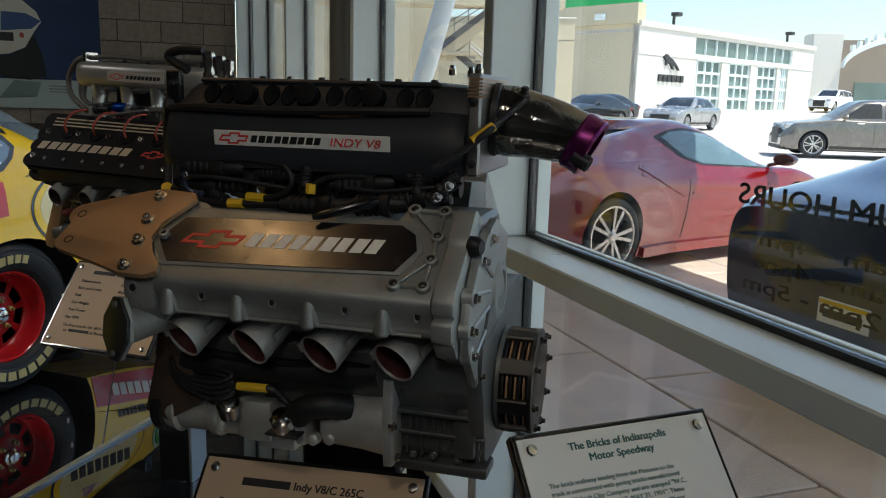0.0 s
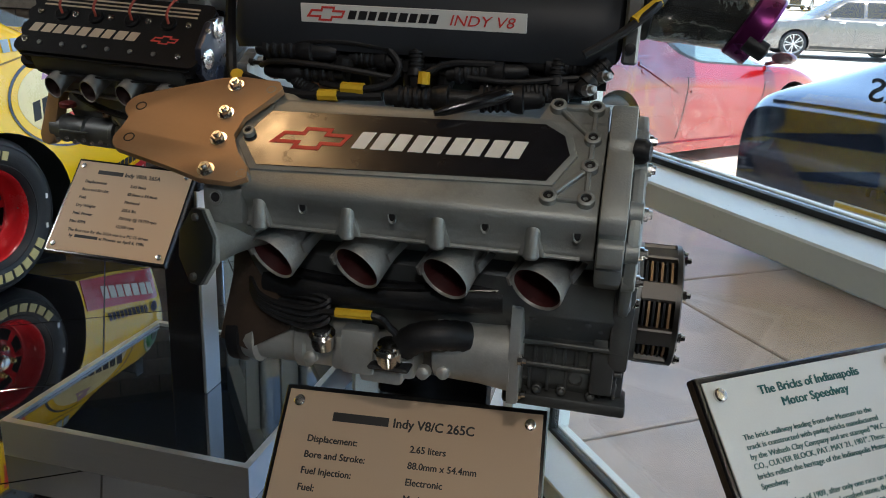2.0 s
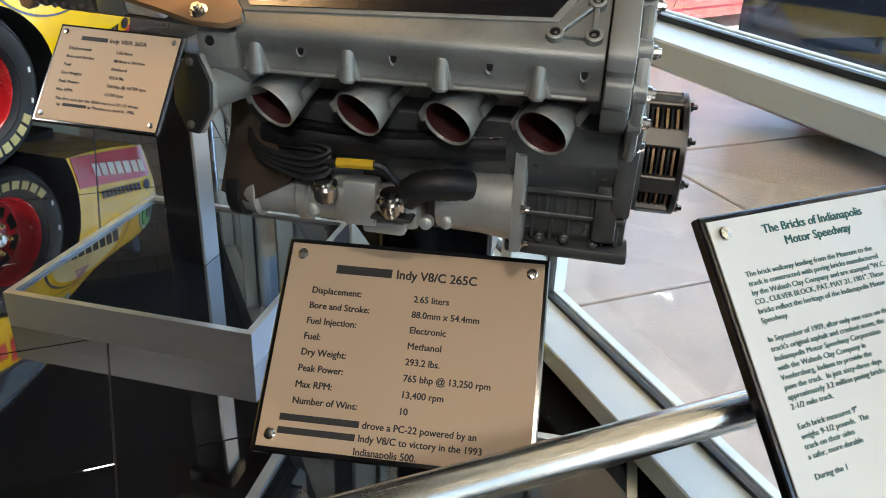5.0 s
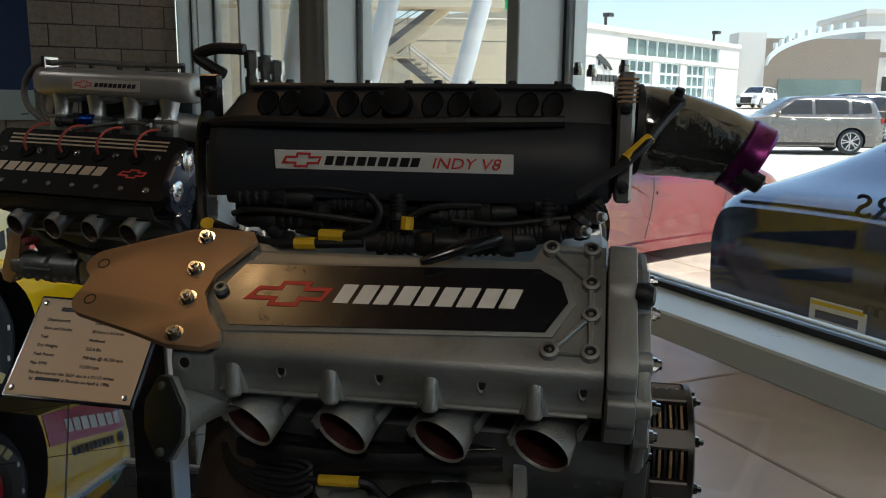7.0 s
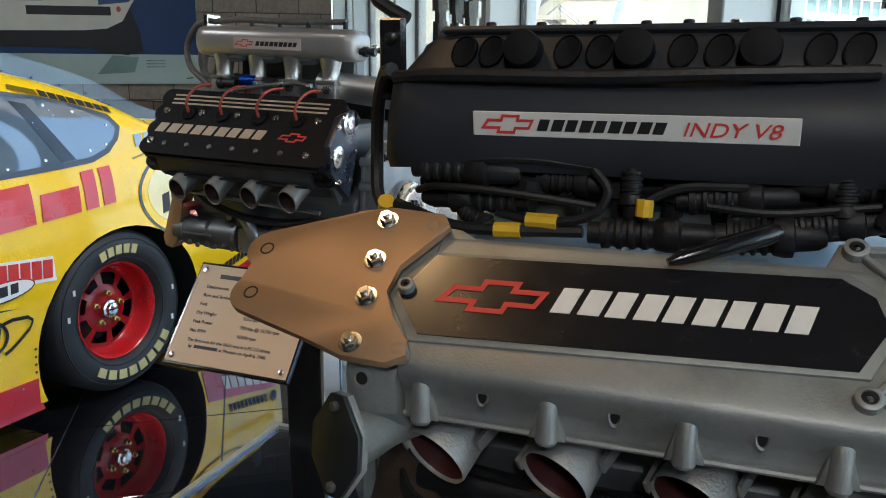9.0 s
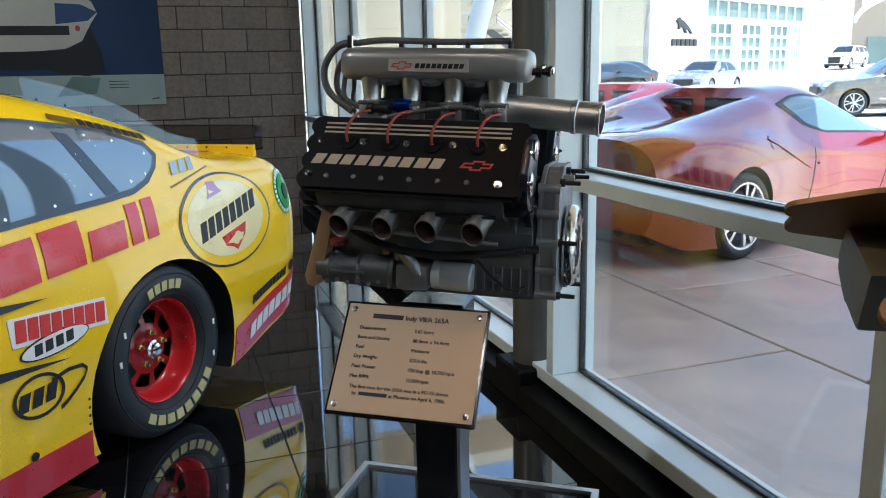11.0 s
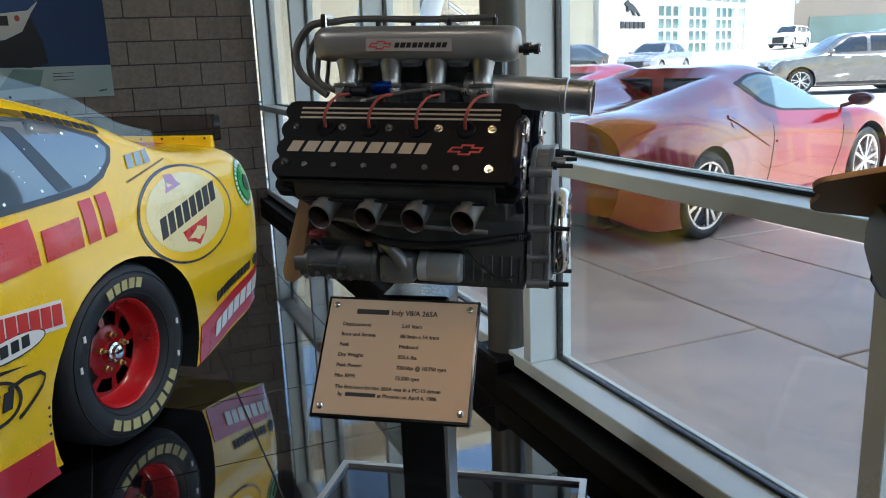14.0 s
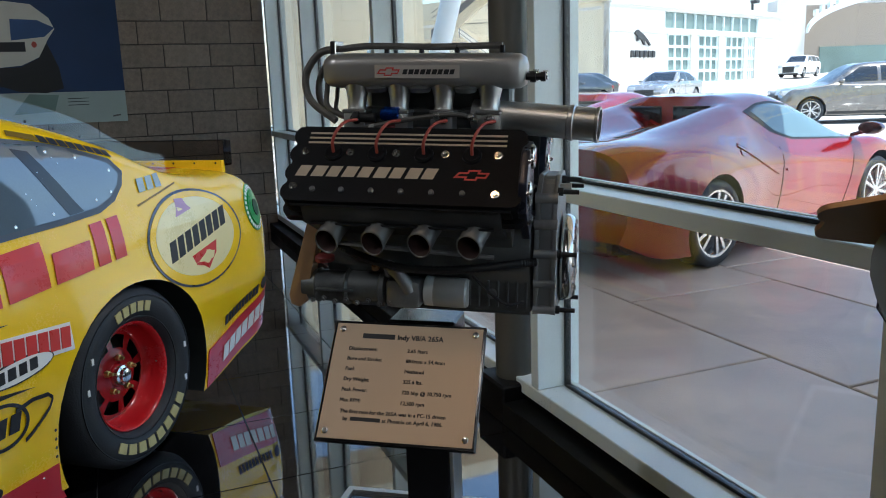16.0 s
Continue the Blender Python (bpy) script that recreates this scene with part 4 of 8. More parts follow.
def engine_c():
    t = thing("race_engine", EC, "grey cast racing engine with black intake plenum on stand", "engine", "race engines")
    CP = plane_m((0, -0.320, 1.2085), (1, 0, 0), (0, 0.795, 0.606))

    def on(u, s, h=0.0):
        return CP @ pose(u, s, h)

    # cam cover with a rounded flank and a flange below it
    cover = part("cam_cover", profile_x([(-0.196, 1.262), (-0.219, 1.2835), (-0.226, 1.2815), (-0.280, 1.239), (-0.301, 1.223), (-0.318, 1.2105), (-0.324, 1.204), (-0.3255, 1.198), (-0.3235, 1.192), (-0.318, 1.184), (-0.3125, 1.175), (-0.3105, 1.166), (-0.3115, 1.160), (-0.3095, 1.155), (-0.285, 1.151), (-0.2, 1.10), (-0.14, 1.19)], -0.165, 0.214, 0.0025), M_CAST, t, "grey cast cam cover")
    part("cover_rim", profile_x([(-0.3125, 1.1545), (-0.3135, 1.1565), (-0.3125, 1.1585), (-0.304, 1.160), (-0.304, 1.1525)], -0.165, 0.20), M_CAST, cover)
    # raised frame round the black panel
    panel_pts = [(-0.163, 0.099), (0.148, 0.111), (0.170, 0.096), (0.178, 0.070), (0.158, 0.033), (-0.155, 0.019), (-0.184, 0.056)]
    part("panel_frame", prism([(x * 1.045 + 0.0, (y - 0.066) * 1.13 + 0.066) for x, y in panel_pts], 0.0035, on(0, 0, -0.0008), 0.0015), M_CAST, cover)
    panel = part("name_panel", prism(panel_pts, 0.0012, on(0, 0, 0.0029)), M_BLK_PAINT, cover, "black painted panel with red emblem", None)
    part("emblem", xform(cross_badge(0.088, 0.033), on(-0.103, 0.062, 0.0042) @ pose(0, 0, 0, 0, 0, 1.5)), M_RED_T, panel, "red emblem outline", None)
    marks(panel, 9, 0.188, 0.0245, on(-0.056, 0.053, 0.0042) @ pose(0, 0, 0, 0, 0, 1.6), M_WHITE_T, 0.32)
    for land in ([(0.128, 0.10), (0.148, 0.150), (0.2135, 0.150), (0.2135, 0.10)], [(-0.164, 0.10), (-0.164, 0.136), (-0.150, 0.134), (-0.120, 0.117), (-0.120, 0.10)], [(-0.204, 0.0), (-0.206, 0.10), (-0.172, 0.135), (-0.1655, 0.132), (-0.1655, 0.0)]):
        part("cover_land", prism(land, 0.032, on(0, 0, -0.0325), 0.003), M_CAST, cover)
    # end bosses and the web of ribs that ties them
    pins = [(0.158, 0.140), (0.199, 0.140), (0.1995, 0.095), (0.200, 0.056), (0.163, 0.012), (0.2005, 0.012)]
    for a, b in ((0, 1), (0, 2), (1, 2), (2, 3), (3, 4), (3, 5), (4, 5)):
        (ua, sa), (ub, sb) = pins[a], pins[b]
        part("rib", box(0, -0.0028, -0.004, math.dist((ua, sa), (ub, sb)), 0.0028, 0.0055, 0.0012, m=on(ua, sa) @ pose(0, 0, 0, 0, 0, math.degrees(math.atan2(sb - sa, ub - ua)))), M_CAST, cover)
    for u, s in pins:
        socket_bolt(cover, on(u, s, 0.002), 0.0075, 0.009)
    for u, s in ((-0.172, 0.126), (-0.163, -0.001), (-0.178, 0.062)):
        socket_bolt(cover, on(u, s, 0.002), 0.006, 0.012)
    # row of bosses along the flank, long and sunk in turn
    axis = Vector((0, -0.606, 0.795))
    for k, u in enumerate((-0.148, -0.097, -0.047, 0.003, 0.052, 0.102, 0.151, 0.196)):
        if k % 2 == 0 and k < 7:
            o = Vector((u, -0.3170, 1.156))
            up = Vector((0.02, 0.06, 1))
            part("bolt_boss", turn(o, up, [(-0.003, 0.0070), (0.0, 0.0088), (0.008, 0.0080), (0.030, 0.0074), (0.0318, 0.0064), (0.0318, 0.0050), (0.026, 0.0046)], 20, cap1=False), M_CAST, cover)
            part("socket_screw", turn(o, up, [(0.026, 0.0048), (0.0300, 0.0046), (0.0300, 0.0024), (0.028, 0.0022)], 12), M_RUBBER, cover)
            for k2 in (-1, 1):
                part("boss_web", prism([(0.004 * k2, 0.0), (0.014 * k2, 0.0), (0.010 * k2, 0.012), (0.0065 * k2, 0.026), (0.004 * k2, 0.028)][::k2], 0.008, plane_m(o + Vector((0, 0.007, 0.0)), (1, 0, 0), (0, 0.0, 1)), 0.002), M_CAST, cover, "", 60)
        else:
            o = Vector((u, -0.3180, 1.184))
            ring = [Vector((0.0042 * math.cos(a), 0.0, 0.0078 * math.sin(a))) for a in [2 * math.pi * i / 16 for i in range(16)]]
            bm = bmesh.new()
            rings(bm, [[o + p * 1.25 + Vector((0, 0.004, 0)) for p in ring], [o + p * 1.1 + Vector((0, -0.0015, 0)) for p in ring], [o + p * 0.85 + Vector((0, -0.0008, 0)) for p in ring], [o + p * 0.75 + Vector((0, 0.003, 0)) for p in ring]])
            part("bolt_recess", bm, M_CAST, cover)
            bm = bmesh.new()
            rings(bm, [[o + p * 0.82 + Vector((0, 0.003, 0)) for p in ring], [o + p * 0.74 + Vector((0, -0.0012, 0)) for p in ring]])
            part("socket_screw", bm, M_RUBBER, cover)
    # left end of the head, below the bracket
    head_end = part("head_end", profile_x([(-0.295, 1.228), (-0.318, 1.206), (-0.324, 1.19), (-0.322, 1.158), (-0.29, 1.130), (-0.2, 1.11), (-0.15, 1.2)], -0.212, -0.1655, 0.006), M_CAST, t, "rounded cast end of the cylinder head")
    for o in (Vector((-0.196, -0.3245, 1.186)),):
        part("bolt_recess", turn(o, (0, -1, 0.1), [(-0.004, 0.009), (0.001, 0.0085), (0.001, 0.006), (-0.002, 0.0055)], 16), M_CAST, head_end)
        part("socket_screw", turn(o, (0, -1, 0.1), [(-0.004, 0.0055), (-0.0005, 0.0052)], 12), M_RUBBER, head_end)
    # cylinder head below the flange, shaped by a deep slope
    # same cast alloy as the cover, darkened for the shade under the flange
    part("cylinder_head", profile_x([(-0.305, 1.156), (-0.292, 1.148), (-0.250, 1.138), (-0.212, 1.095), (-0.17, 1.06), (-0.1, 1.1), (-0.12, 1.19)], -0.205, 0.235, 0.004), M_CAST_D, t, "grey cast cylinder head darkened for shade")
    # tapered exhaust stubs
    d = Vector((-0.33, -0.80, -0.46)).normalized()
    for u in (-0.150, -0.049, 0.052, 0.153):
        mouth = Vector((u + 0.004, -0.292, 1.111))
        root = mouth - d * 0.078
        bm = bmesh.new()
        add_turn(bm, mouth, -d, [(0.0022, 0.0278), (0.0, 0.0288), (-0.0008, 0.0296), (0.002, 0.0304), (0.030, 0.0272), (0.060, 0.0246), (0.078, 0.031)], 28, cap0=False, cap1=False)
        pipe = part("exhaust_stub", bm, M_HEAD, t, "tapered grey exhaust stub")
        part("bore", turn(mouth, -d, [(0.002, 0.0279), (0.008, 0.0268), (0.030, 0.0245), (0.074, 0.0220), (0.074, 0.001)], 28, cap0=False), M_PORT, pipe, "rust-red inner bore")
        x, y, z = basis(d)
        across = Vector((0.85, -0.35, 0.0)).normalized()
        for k in (-1, 1):
            o = root + Vector((0.034 * k, 0, 0.012 + 0.004 * k)) + d * 0.022
            lug = part("flange_lug", turn(o - d * 0.026, d, [(0, 0.0135), (0.027, 0.0118), (0.029, 0.0095)], 16), M_HEAD, pipe)
            part("nut", turn(o, d, [(0.0, 0.0085), (0.004, 0.0085), (0.004, 0.006), (0.010, 0.0055), (0.011, 0.003)], 6), M_STEEL, pipe)
            bm = bmesh.new()
            add_prism(bm, [(-0.003, 0), (0.003, 0), (0.0016, 0.05), (-0.0016, 0.05)], 0.012, plane_m(o + d * 0.002, basis(d)[0], (mouth - root) + Vector((-0.02 * k, 0, 0))))
            part("flange_web", bm, M_HEAD, pipe)
    # bracket plate at the front end
    pts = []
    for cx, cy, r, a0, a1 in ((-0.320, 0.085, 0.020, 100, 250), (-0.313, 0.036, 0.020, 140, 262)):
        pts += [(cx + r * math.cos(radians(a)), cy + r * math.sin(radians(a))) for a in np.linspace(a0, a1, 9)]
    pts += [(-0.250, -0.001), (-0.208, -0.014), (-0.170, -0.015), (-0.155, -0.006), (-0.158, 0.008), (-0.178, 0.027), (-0.192, 0.052), (-0.189, 0.080), (-0.170, 0.108), (-0.158, 0.128), (-0.166, 0.140), (-0.215, 0.144), (-0.240, 0.138)]
    br = part("bracket_plate", prism(pts, 0.008, on(0, 0, 0.003), 0.001), M_GOLD, t, "sandy gold lightened bracket plate")
    for u, s in ((-0.320, 0.084), (-0.313, 0.035)):
        part("bracket_hole", turn((0, 0, 0.0106), (0, 0, 1), [(0, 0.0068), (0.0008, 0.0066), (0.0008, 0.0052), (0.0003, 0.005)], 16), M_RUBBER, br).data.transform(on(u, s))
    for u, s in ((-0.216, 0.127), (-0.212, 0.082), (-0.206, 0.043), (-0.203, -0.002)):
        hex_bolt(br, on(u, s, 0.0112), 0.0072)
    # gear case at the rear end
    case = part("gear_case", profile_x([(-0.180, 1.285), (-0.214, 1.303), (-0.224, 1.301), (-0.258, 1.272), (-0.263, 1.262), (-0.318, 1.222), (-0.330, 1.206), (-0.330, 1.190), (-0.322, 1.186), (-0.322, 1.150), (-0.30, 1.128), (-0.2, 1.085), (-0.1, 1.2)], 0.2155, 0.2435, 0.006), M_CAST, t, "grey cast gear case")
    part("case_rib", profile_x([(-0.330, 1.182), (-0.333, 1.178), (-0.333, 1.160), (-0.329, 1.155), (-0.318, 1.157), (-0.318, 1.185)], 0.217, 0.2425, 0.002), M_CAST, case)
    end = part("end_cover", profile_x([(-0.150, 1.285), (-0.200, 1.272), (-0.262, 1.235), (-0.298, 1.198), (-0.308, 1.165), (-0.295, 1.128), (-0.24, 1.07), (-0.1, 1.10), (-0.06, 1.25)], 0.2445, 0.2575, 0.006), M_CAST, t, "rounded cast end cover")
    for y, z in ((-0.19, 1.262), (-0.238, 1.240), (-0.285, 1.203), (-0.297, 1.165), (-0.283, 1.130), (-0.24, 1.09), (-0.16, 1.09)):
        part("bolt_boss", turn((0.2445, y, z), (1, 0, 0), [(0, 0.0125), (0.013, 0.0115), (0.0142, 0.0095)], 14), M_CAST, end)
        part("cover_bolt", turn((0.258, y, z), (1, 0, 0), [(0, 0.0072), (0.005, 0.007), (0.0055, 0.005), (0.009, 0.0047)], 10), M_STEEL, end)
    for z, y in ((1.240, -0.236), (1.205, -0.270), (1.165, -0.283), (1.125, -0.262)):
        part("cover_rib", tube([(0.2570, y, z), (0.2590, y * 0.5 - 0.06, z * 0.5 + 0.59)], 0.0035, 6, 2), M_CAST, end)
    part("cover_hub", turn((0.2570, -0.125, 1.178), (1, 0, 0), [(0, 0.046), (0.005, 0.043), (0.006, 0.030), (0.003, 0.028), (0.003, 0.01)], 28), M_CAST, end)
    part("plug", turn((0.244, -0.252, 1.262), (1, -0.25, 0), [(0, 0.013), (0.010, 0.013), (0.016, 0.009)], 18), M_RUBBER, end, "black round plug")
    part("lower_case", profile_x([(-0.245, 1.13), (-0.248, 1.09), (-0.228, 1.045), (-0.212, 0.99), (-0.05, 0.965), (0.05, 1.05), (-0.05, 1.15)], 0.240, 0.264, 0.005), M_CAST_D, t, "dark cast lower gear case")
    # crankcase and sump
    for u in (0.128, 0.150, 0.172, 0.194, 0.236, 0.252):
        part("case_rib", box(u - 0.0022, -0.2015, 0.948, u + 0.0022, -0.19, 0.982, 0.001), M_CAST_D, t)
    for u, z in ((0.130, 1.035), (0.150, 1.052), (0.185, 1.060), (0.215, 1.052), (0.235, 1.035), (0.128, 0.952), (0.160, 0.950), (0.190, 0.952), (0.225, 0.950), (0.248, 1.0), (0.20, 1.082), (0.16, 1.085)):
        part("case_bolt", turn((u, -0.205 - (0.02 if z > 1.05 else 0), z), (0, -1, 0.1), [(-0.02, 0.0062), (0.0, 0.006), (0.001, 0.0042), (0.005, 0.004), (0.006, 0.002)], 10), M_CAST_D, t)
    part("case_ledge", box(0.118, -0.222, 1.066, 0.258, -0.19, 1.074, 0.002), M_CAST_D, t)
    part("case_boss", box(0.222, -0.214, 0.956, 0.250, -0.19, 1.030, 0.005, 2), M_CAST_D, t)
    cc = part("crankcase", profile_x([(-0.245, 1.105), (-0.235, 1.06), (-0.205, 1.02), (-0.195, 0.955), (-0.18, 0.935), (0.03, 0.935), (0.06, 1.02), (0.07, 1.1), (0.03, 1.17), (-0.2, 1.17)], -0.20, 0.262, 0.004), M_CAST_D, t, "dark cast crankcase")
    part("case_rail", profile_x([(-0.215, 1.045), (-0.215, 1.035), (-0.19, 1.03), (-0.19, 1.05)], 0.10, 0.262, 0.002), M_CAST_D, cc)
    for u in (0.155, 0.166, 0.178, 0.19, 0.205, 0.22):
        part("case_web", box(u - 0.0025, -0.207, 0.985, u + 0.0025, -0.19, 1.036, 0.001), M_CAST_D, cc)
    for u, z in ((0.176, 1.006), (0.143, 0.967), (0.205, 0.967)):
        part("sump_stud", turn((u, -0.19, z), (0, -1, 0), [(0, 0.011), (0.006, 0.010), (0.008, 0.0075), (0.004, 0.007), (0.004, 0.002)], 18), M_ALU_D, cc)
    part("far_bank", profile_x([(0.18, 1.30), (0.07, 1.31), (0.0, 1.17), (0.08, 1.08), (0.19, 1.15), (0.205, 1.2)], -0.2, 0.17, 0.005), M_CAST_D, t, "grey cast far cylinder bank")
    part("valley", box(-0.2, -0.19, 1.12, 0.22, 0.06, 1.27, 0.008), M_CAST_D, t)
    for z, y, d in ((1.104, -0.232, 0.010), (1.018, -0.214, 0.006), (0.984, -0.204, 0.005)):
        part("case_ledge", box(0.112, y - d, z - 0.003, 0.260, y + 0.02, z + 0.003, 0.0015), M_CAST_D, cc)
    for u in (0.124, 0.158, 0.196, 0.232, 0.256):
        part("case_gusset", prism([(0, 0), (0.010, 0.0), (0.026, 0.058), (0.016, 0.062)], 0.005, plane_m((u, -0.212, 1.040), (0, -1, 0), (0, -0.25, 1))), M_CAST_D, cc)
    for u, z, r in ((0.136, 1.098, 0.009), (0.178, 1.100, 0.009), (0.222, 1.098, 0.009), (0.244, 1.070, 0.010), (0.118, 1.0, 0.008), (0.246, 0.962, 0.010)):
        part("case_lug", turn((u, -0.222 if z > 1.05 else -0.196, z), (0, -1, 0.15), [(-0.02, r * 1.2), (0.004, r), (0.005, r * 0.7), (0.001, r * 0.62), (0.001, r * 0.2)], 14), M_CAST_D, cc)
    part("case_foot", box(0.118, -0.21, 0.928, 0.268, -0.16, 0.944, 0.004, 2), M_CAST_D, cc)
    # clutch drum with slotted cage and stacked plates
    drum_o = Vector((0.266, -0.10, 1.041))
    drum = part("clutch_drum", turn(drum_o, (1, 0, 0), [(-0.008, 0.03), (-0.006, 0.066), (0.0, 0.066), (0.0, 0.05)], 32), M_CAST_D, t, "slotted clutch drum with bright plates")
    part("end_ring", turn(drum_o + Vector((0.046, 0, 0)), (1, 0, 0), [(0, 0.05), (0, 0.077), (0.006, 0.077), (0.008, 0.073), (0.008, 0.03)], 40), M_DRUM, drum)
    part("front_ring", turn(drum_o, (1, 0, 0), [(0, 0.05), (0, 0.0765), (0.006, 0.0765), (0.006, 0.05)], 40), M_CAST_D, drum)
    for k in range(8):
        a = 2 * math.pi * (k + 0.3) / 8
        m = Matrix.Translation(drum_o) @ Matrix.Rotation(a, 4, "X")
        part("cage_bar", box(0.004, -0.012, 0.066, 0.048, 0.012, 0.0765, 0.002, m=m), M_DRUM, drum)
        part("cage_nut", turn((0.052, 0, 0.068), (1, 0, 0), [(0, 0.006), (0.006, 0.006), (0.006, 0.004), (0.011, 0.0035)], 8), M_STEEL, drum).data.transform(m)
    for k in range(6):
        part("clutch_plate", turn(drum_o + Vector((0.009 + 0.006 * k, 0, 0)), (1, 0, 0), [(0, 0.03), (0, 0.071), (0.003, 0.071), (0.003, 0.03)], 32), M_GOLD if k % 2 else M_RUBBER, drum)
    def low(name, bm, material, parent, label="", smooth=35):
        return part(name, xform(bm, pose(0.019, 0.0, 0.016)), material, parent, label, smooth)

    # oil and water pumps along the foot
    pump = low("oil_pump", turn((-0.235, -0.205, 0.962), (1, 0, 0), [(0, 0.036), (0.018, 0.040), (0.022, 0.034), (0.07, 0.033), (0.074, 0.038), (0.085, 0.038), (0.088, 0.033), (0.15, 0.033)], 28), M_PUMP_LIT, t, "grey cast scavenge pump")
    low("pump_body", box(-0.115, -0.240, 0.937, -0.005, -0.17, 0.985, 0.008, 2), M_PUMP_LIT, pump)
    low("pump_body", box(-0.098, -0.250, 0.94, -0.055, -0.22, 1.0, 0.006, 2), M_PUMP_LIT, pump)
    low("pump_body", box(-0.075, -0.245, 0.930, -0.02, -0.20, 0.965, 0.006, 2), M_PUMP_LIT, pump)
    for u, z, r in ((-0.119, 0.986, 0.0165), (-0.035, 0.978, 0.0185)):
        o = Vector((u, -0.247, z - 0.012))
        cap = low("chrome_cap", turn(o, (0, -0.35, 0.94), [(0, r * 0.9), (0.006, r * 0.9), (0.006, r), (0.020, r), (0.023, r * 0.8), (0.0235, r * 0.72), (0.028, r * 0.7), (0.029, r * 0.3)], 12), M_STEEL, pump, "polished hexagon filler cap")
    low("gasket_plate", box(-0.06, -0.262, 0.957, -0.008, -0.222, 0.962, 0.003), M_RUBBER, pump)
    wp = low("water_pump", turn((0.012, -0.2, 0.975), (1, 0, 0), [(0, 0.03), (0.004, 0.040), (0.06, 0.042), (0.094, 0.046), (0.098, 0.046), (0.1, 0.03)], 28), M_PUMP_LIT, t, "grey cast water pump")
    low("pump_flange", prism([(-0.02, 0.925), (0.018, 0.922), (0.03, 0.95), (0.032, 1.02), (0.022, 1.062), (-0.005, 1.07), (-0.024, 1.05), (-0.03, 0.98)], 0.014, plane_m((0.108, -0.215, 0), (0, 1, 0), (0, 0, 1)), 0.004), M_PUMP_LIT, wp)
    for z, y in ((0.935, -0.225), (1.055, -0.225), (0.99, -0.247)):
        low("flange_bolt", turn((0.12, y, z), (1, 0, 0), [(0, 0.007), (0.005, 0.007), (0.005, 0.0045), (0.01, 0.004)], 8), M_STEEL, wp)
    for k, u in enumerate((-0.14, -0.02, 0.005, 0.03)):
        low("pump_lug", turn((u, -0.23, 0.95 + 0.004 * (k % 2)), (0, -1, 0.1), [(0, 0.009), (0.012, 0.008), (0.014, 0.005)], 12), M_PUMP_LIT, pump)
    low("water_elbow", tube([(0.055, -0.225, 1.0), (0.03, -0.24, 1.005), (0.0, -0.245, 1.0), (-0.02, -0.24, 0.985)], 0.018, 14, 5, 0.06), M_RUBBER, t, "black rubber water elbow")
    # scuffed carbon guard and closing disc at the pump's front end
    low("pump_guard", prism([(-0.262, 0.962), (-0.225, 0.950), (-0.168, 0.985), (-0.160, 1.002), (-0.178, 1.028), (-0.205, 1.052), (-0.222, 1.088), (-0.236, 1.092), (-0.240, 1.05)], 0.006, plane_m((0, -0.236, 0), (1, 0, 0), (0, 0, 1)), 0.001), M_GUARD, t, "scuffed brown carbon guard plate")
    low("end_disc", turn((-0.243, -0.205, 0.962), (1, 0, 0), [(-0.012, 0.030), (-0.010, 0.041), (0.006, 0.042), (0.008, 0.036)], 28), M_RUBBER, t, "black end disc")
    # blanked water outlets at the front of both banks, and the far bank's own bracket
    flip = Matrix.Scale(-1, 4, (0, 1, 0))
    for side in (Matrix.Identity(4), flip):
        mo = plane_m((-0.211, -0.339, 1.132), Vector((0.93, -0.36, 0.05)), (0.12, 0.1, 1))
        outlet = part("water_outlet", xform(tube([(-0.209, -0.334, 1.132), (-0.203, -0.318, 1.133), (-0.192, -0.29, 1.137), (-0.172, -0.262, 1.14)], 0.024, 16, 5), side), M_CAST, t, "grey cast water outlet")
        plate_pts = [(-0.008, -0.042), (0.008, -0.042), (0.028, -0.014), (0.028, 0.014), (0.008, 0.042), (-0.008, 0.042), (-0.028, 0.014), (-0.028, -0.014)]
        part("outlet_flange", xform(prism(plate_pts, 0.006, mo @ pose(0, 0, -0.007), 0.001), side), M_CAST, outlet)
        part("blanking_plate", xform(prism(plate_pts, 0.004, mo, 0.0012), side), M_GASKET, outlet, "black diamond blanking plate")
        for k in (-0.033, 0.033):
            part("plate_bolt", turn((0, k, 0.004), (0, 0, 1), [(0, 0.0045), (0.003, 0.0045), (0.004, 0.003)], 10), M_CAST_D, outlet).data.transform(side @ mo)
    part("far_cam_cover", profile_x([(0.19, 1.318), (0.285, 1.2465), (0.327, 1.214), (0.335, 1.195), (0.338, 1.166), (0.2, 1.10), (0.14, 1.19)], -0.2, 0.17, 0.004), M_CAST, t, "grey cast far cam cover")
    part("far_bracket", xform(prism(pts, 0.008, on(0, 0, 0.003), 0.001), flip), M_GOLD, t, "sandy gold far bracket plate")
    part("far_head_end", profile_x([(0.30, 1.236), (0.331, 1.208), (0.34, 1.19), (0.34, 1.162), (0.30, 1.135), (0.2, 1.11), (0.15, 1.2)], -0.25, -0.2, 0.008), M_CAST, t, "rounded cast far head end")
    # main hose under the stubs, with loom and tape
    hose = low("lower_hose", tube([(-0.20, -0.225, 1.043), (-0.12, -0.235, 1.045), (0.0, -0.235, 1.05), (0.095, -0.225, 1.055)], 0.0185, 14, 10, 0.03), M_RUBBER, t, "black ribbed lower hose")
    low("steel_pipe", tube([(-0.18, -0.245, 1.066), (-0.05, -0.25, 1.062), (0.09, -0.235, 1.07)], 0.006, 8, 6), M_BLK_GLOSS, t)
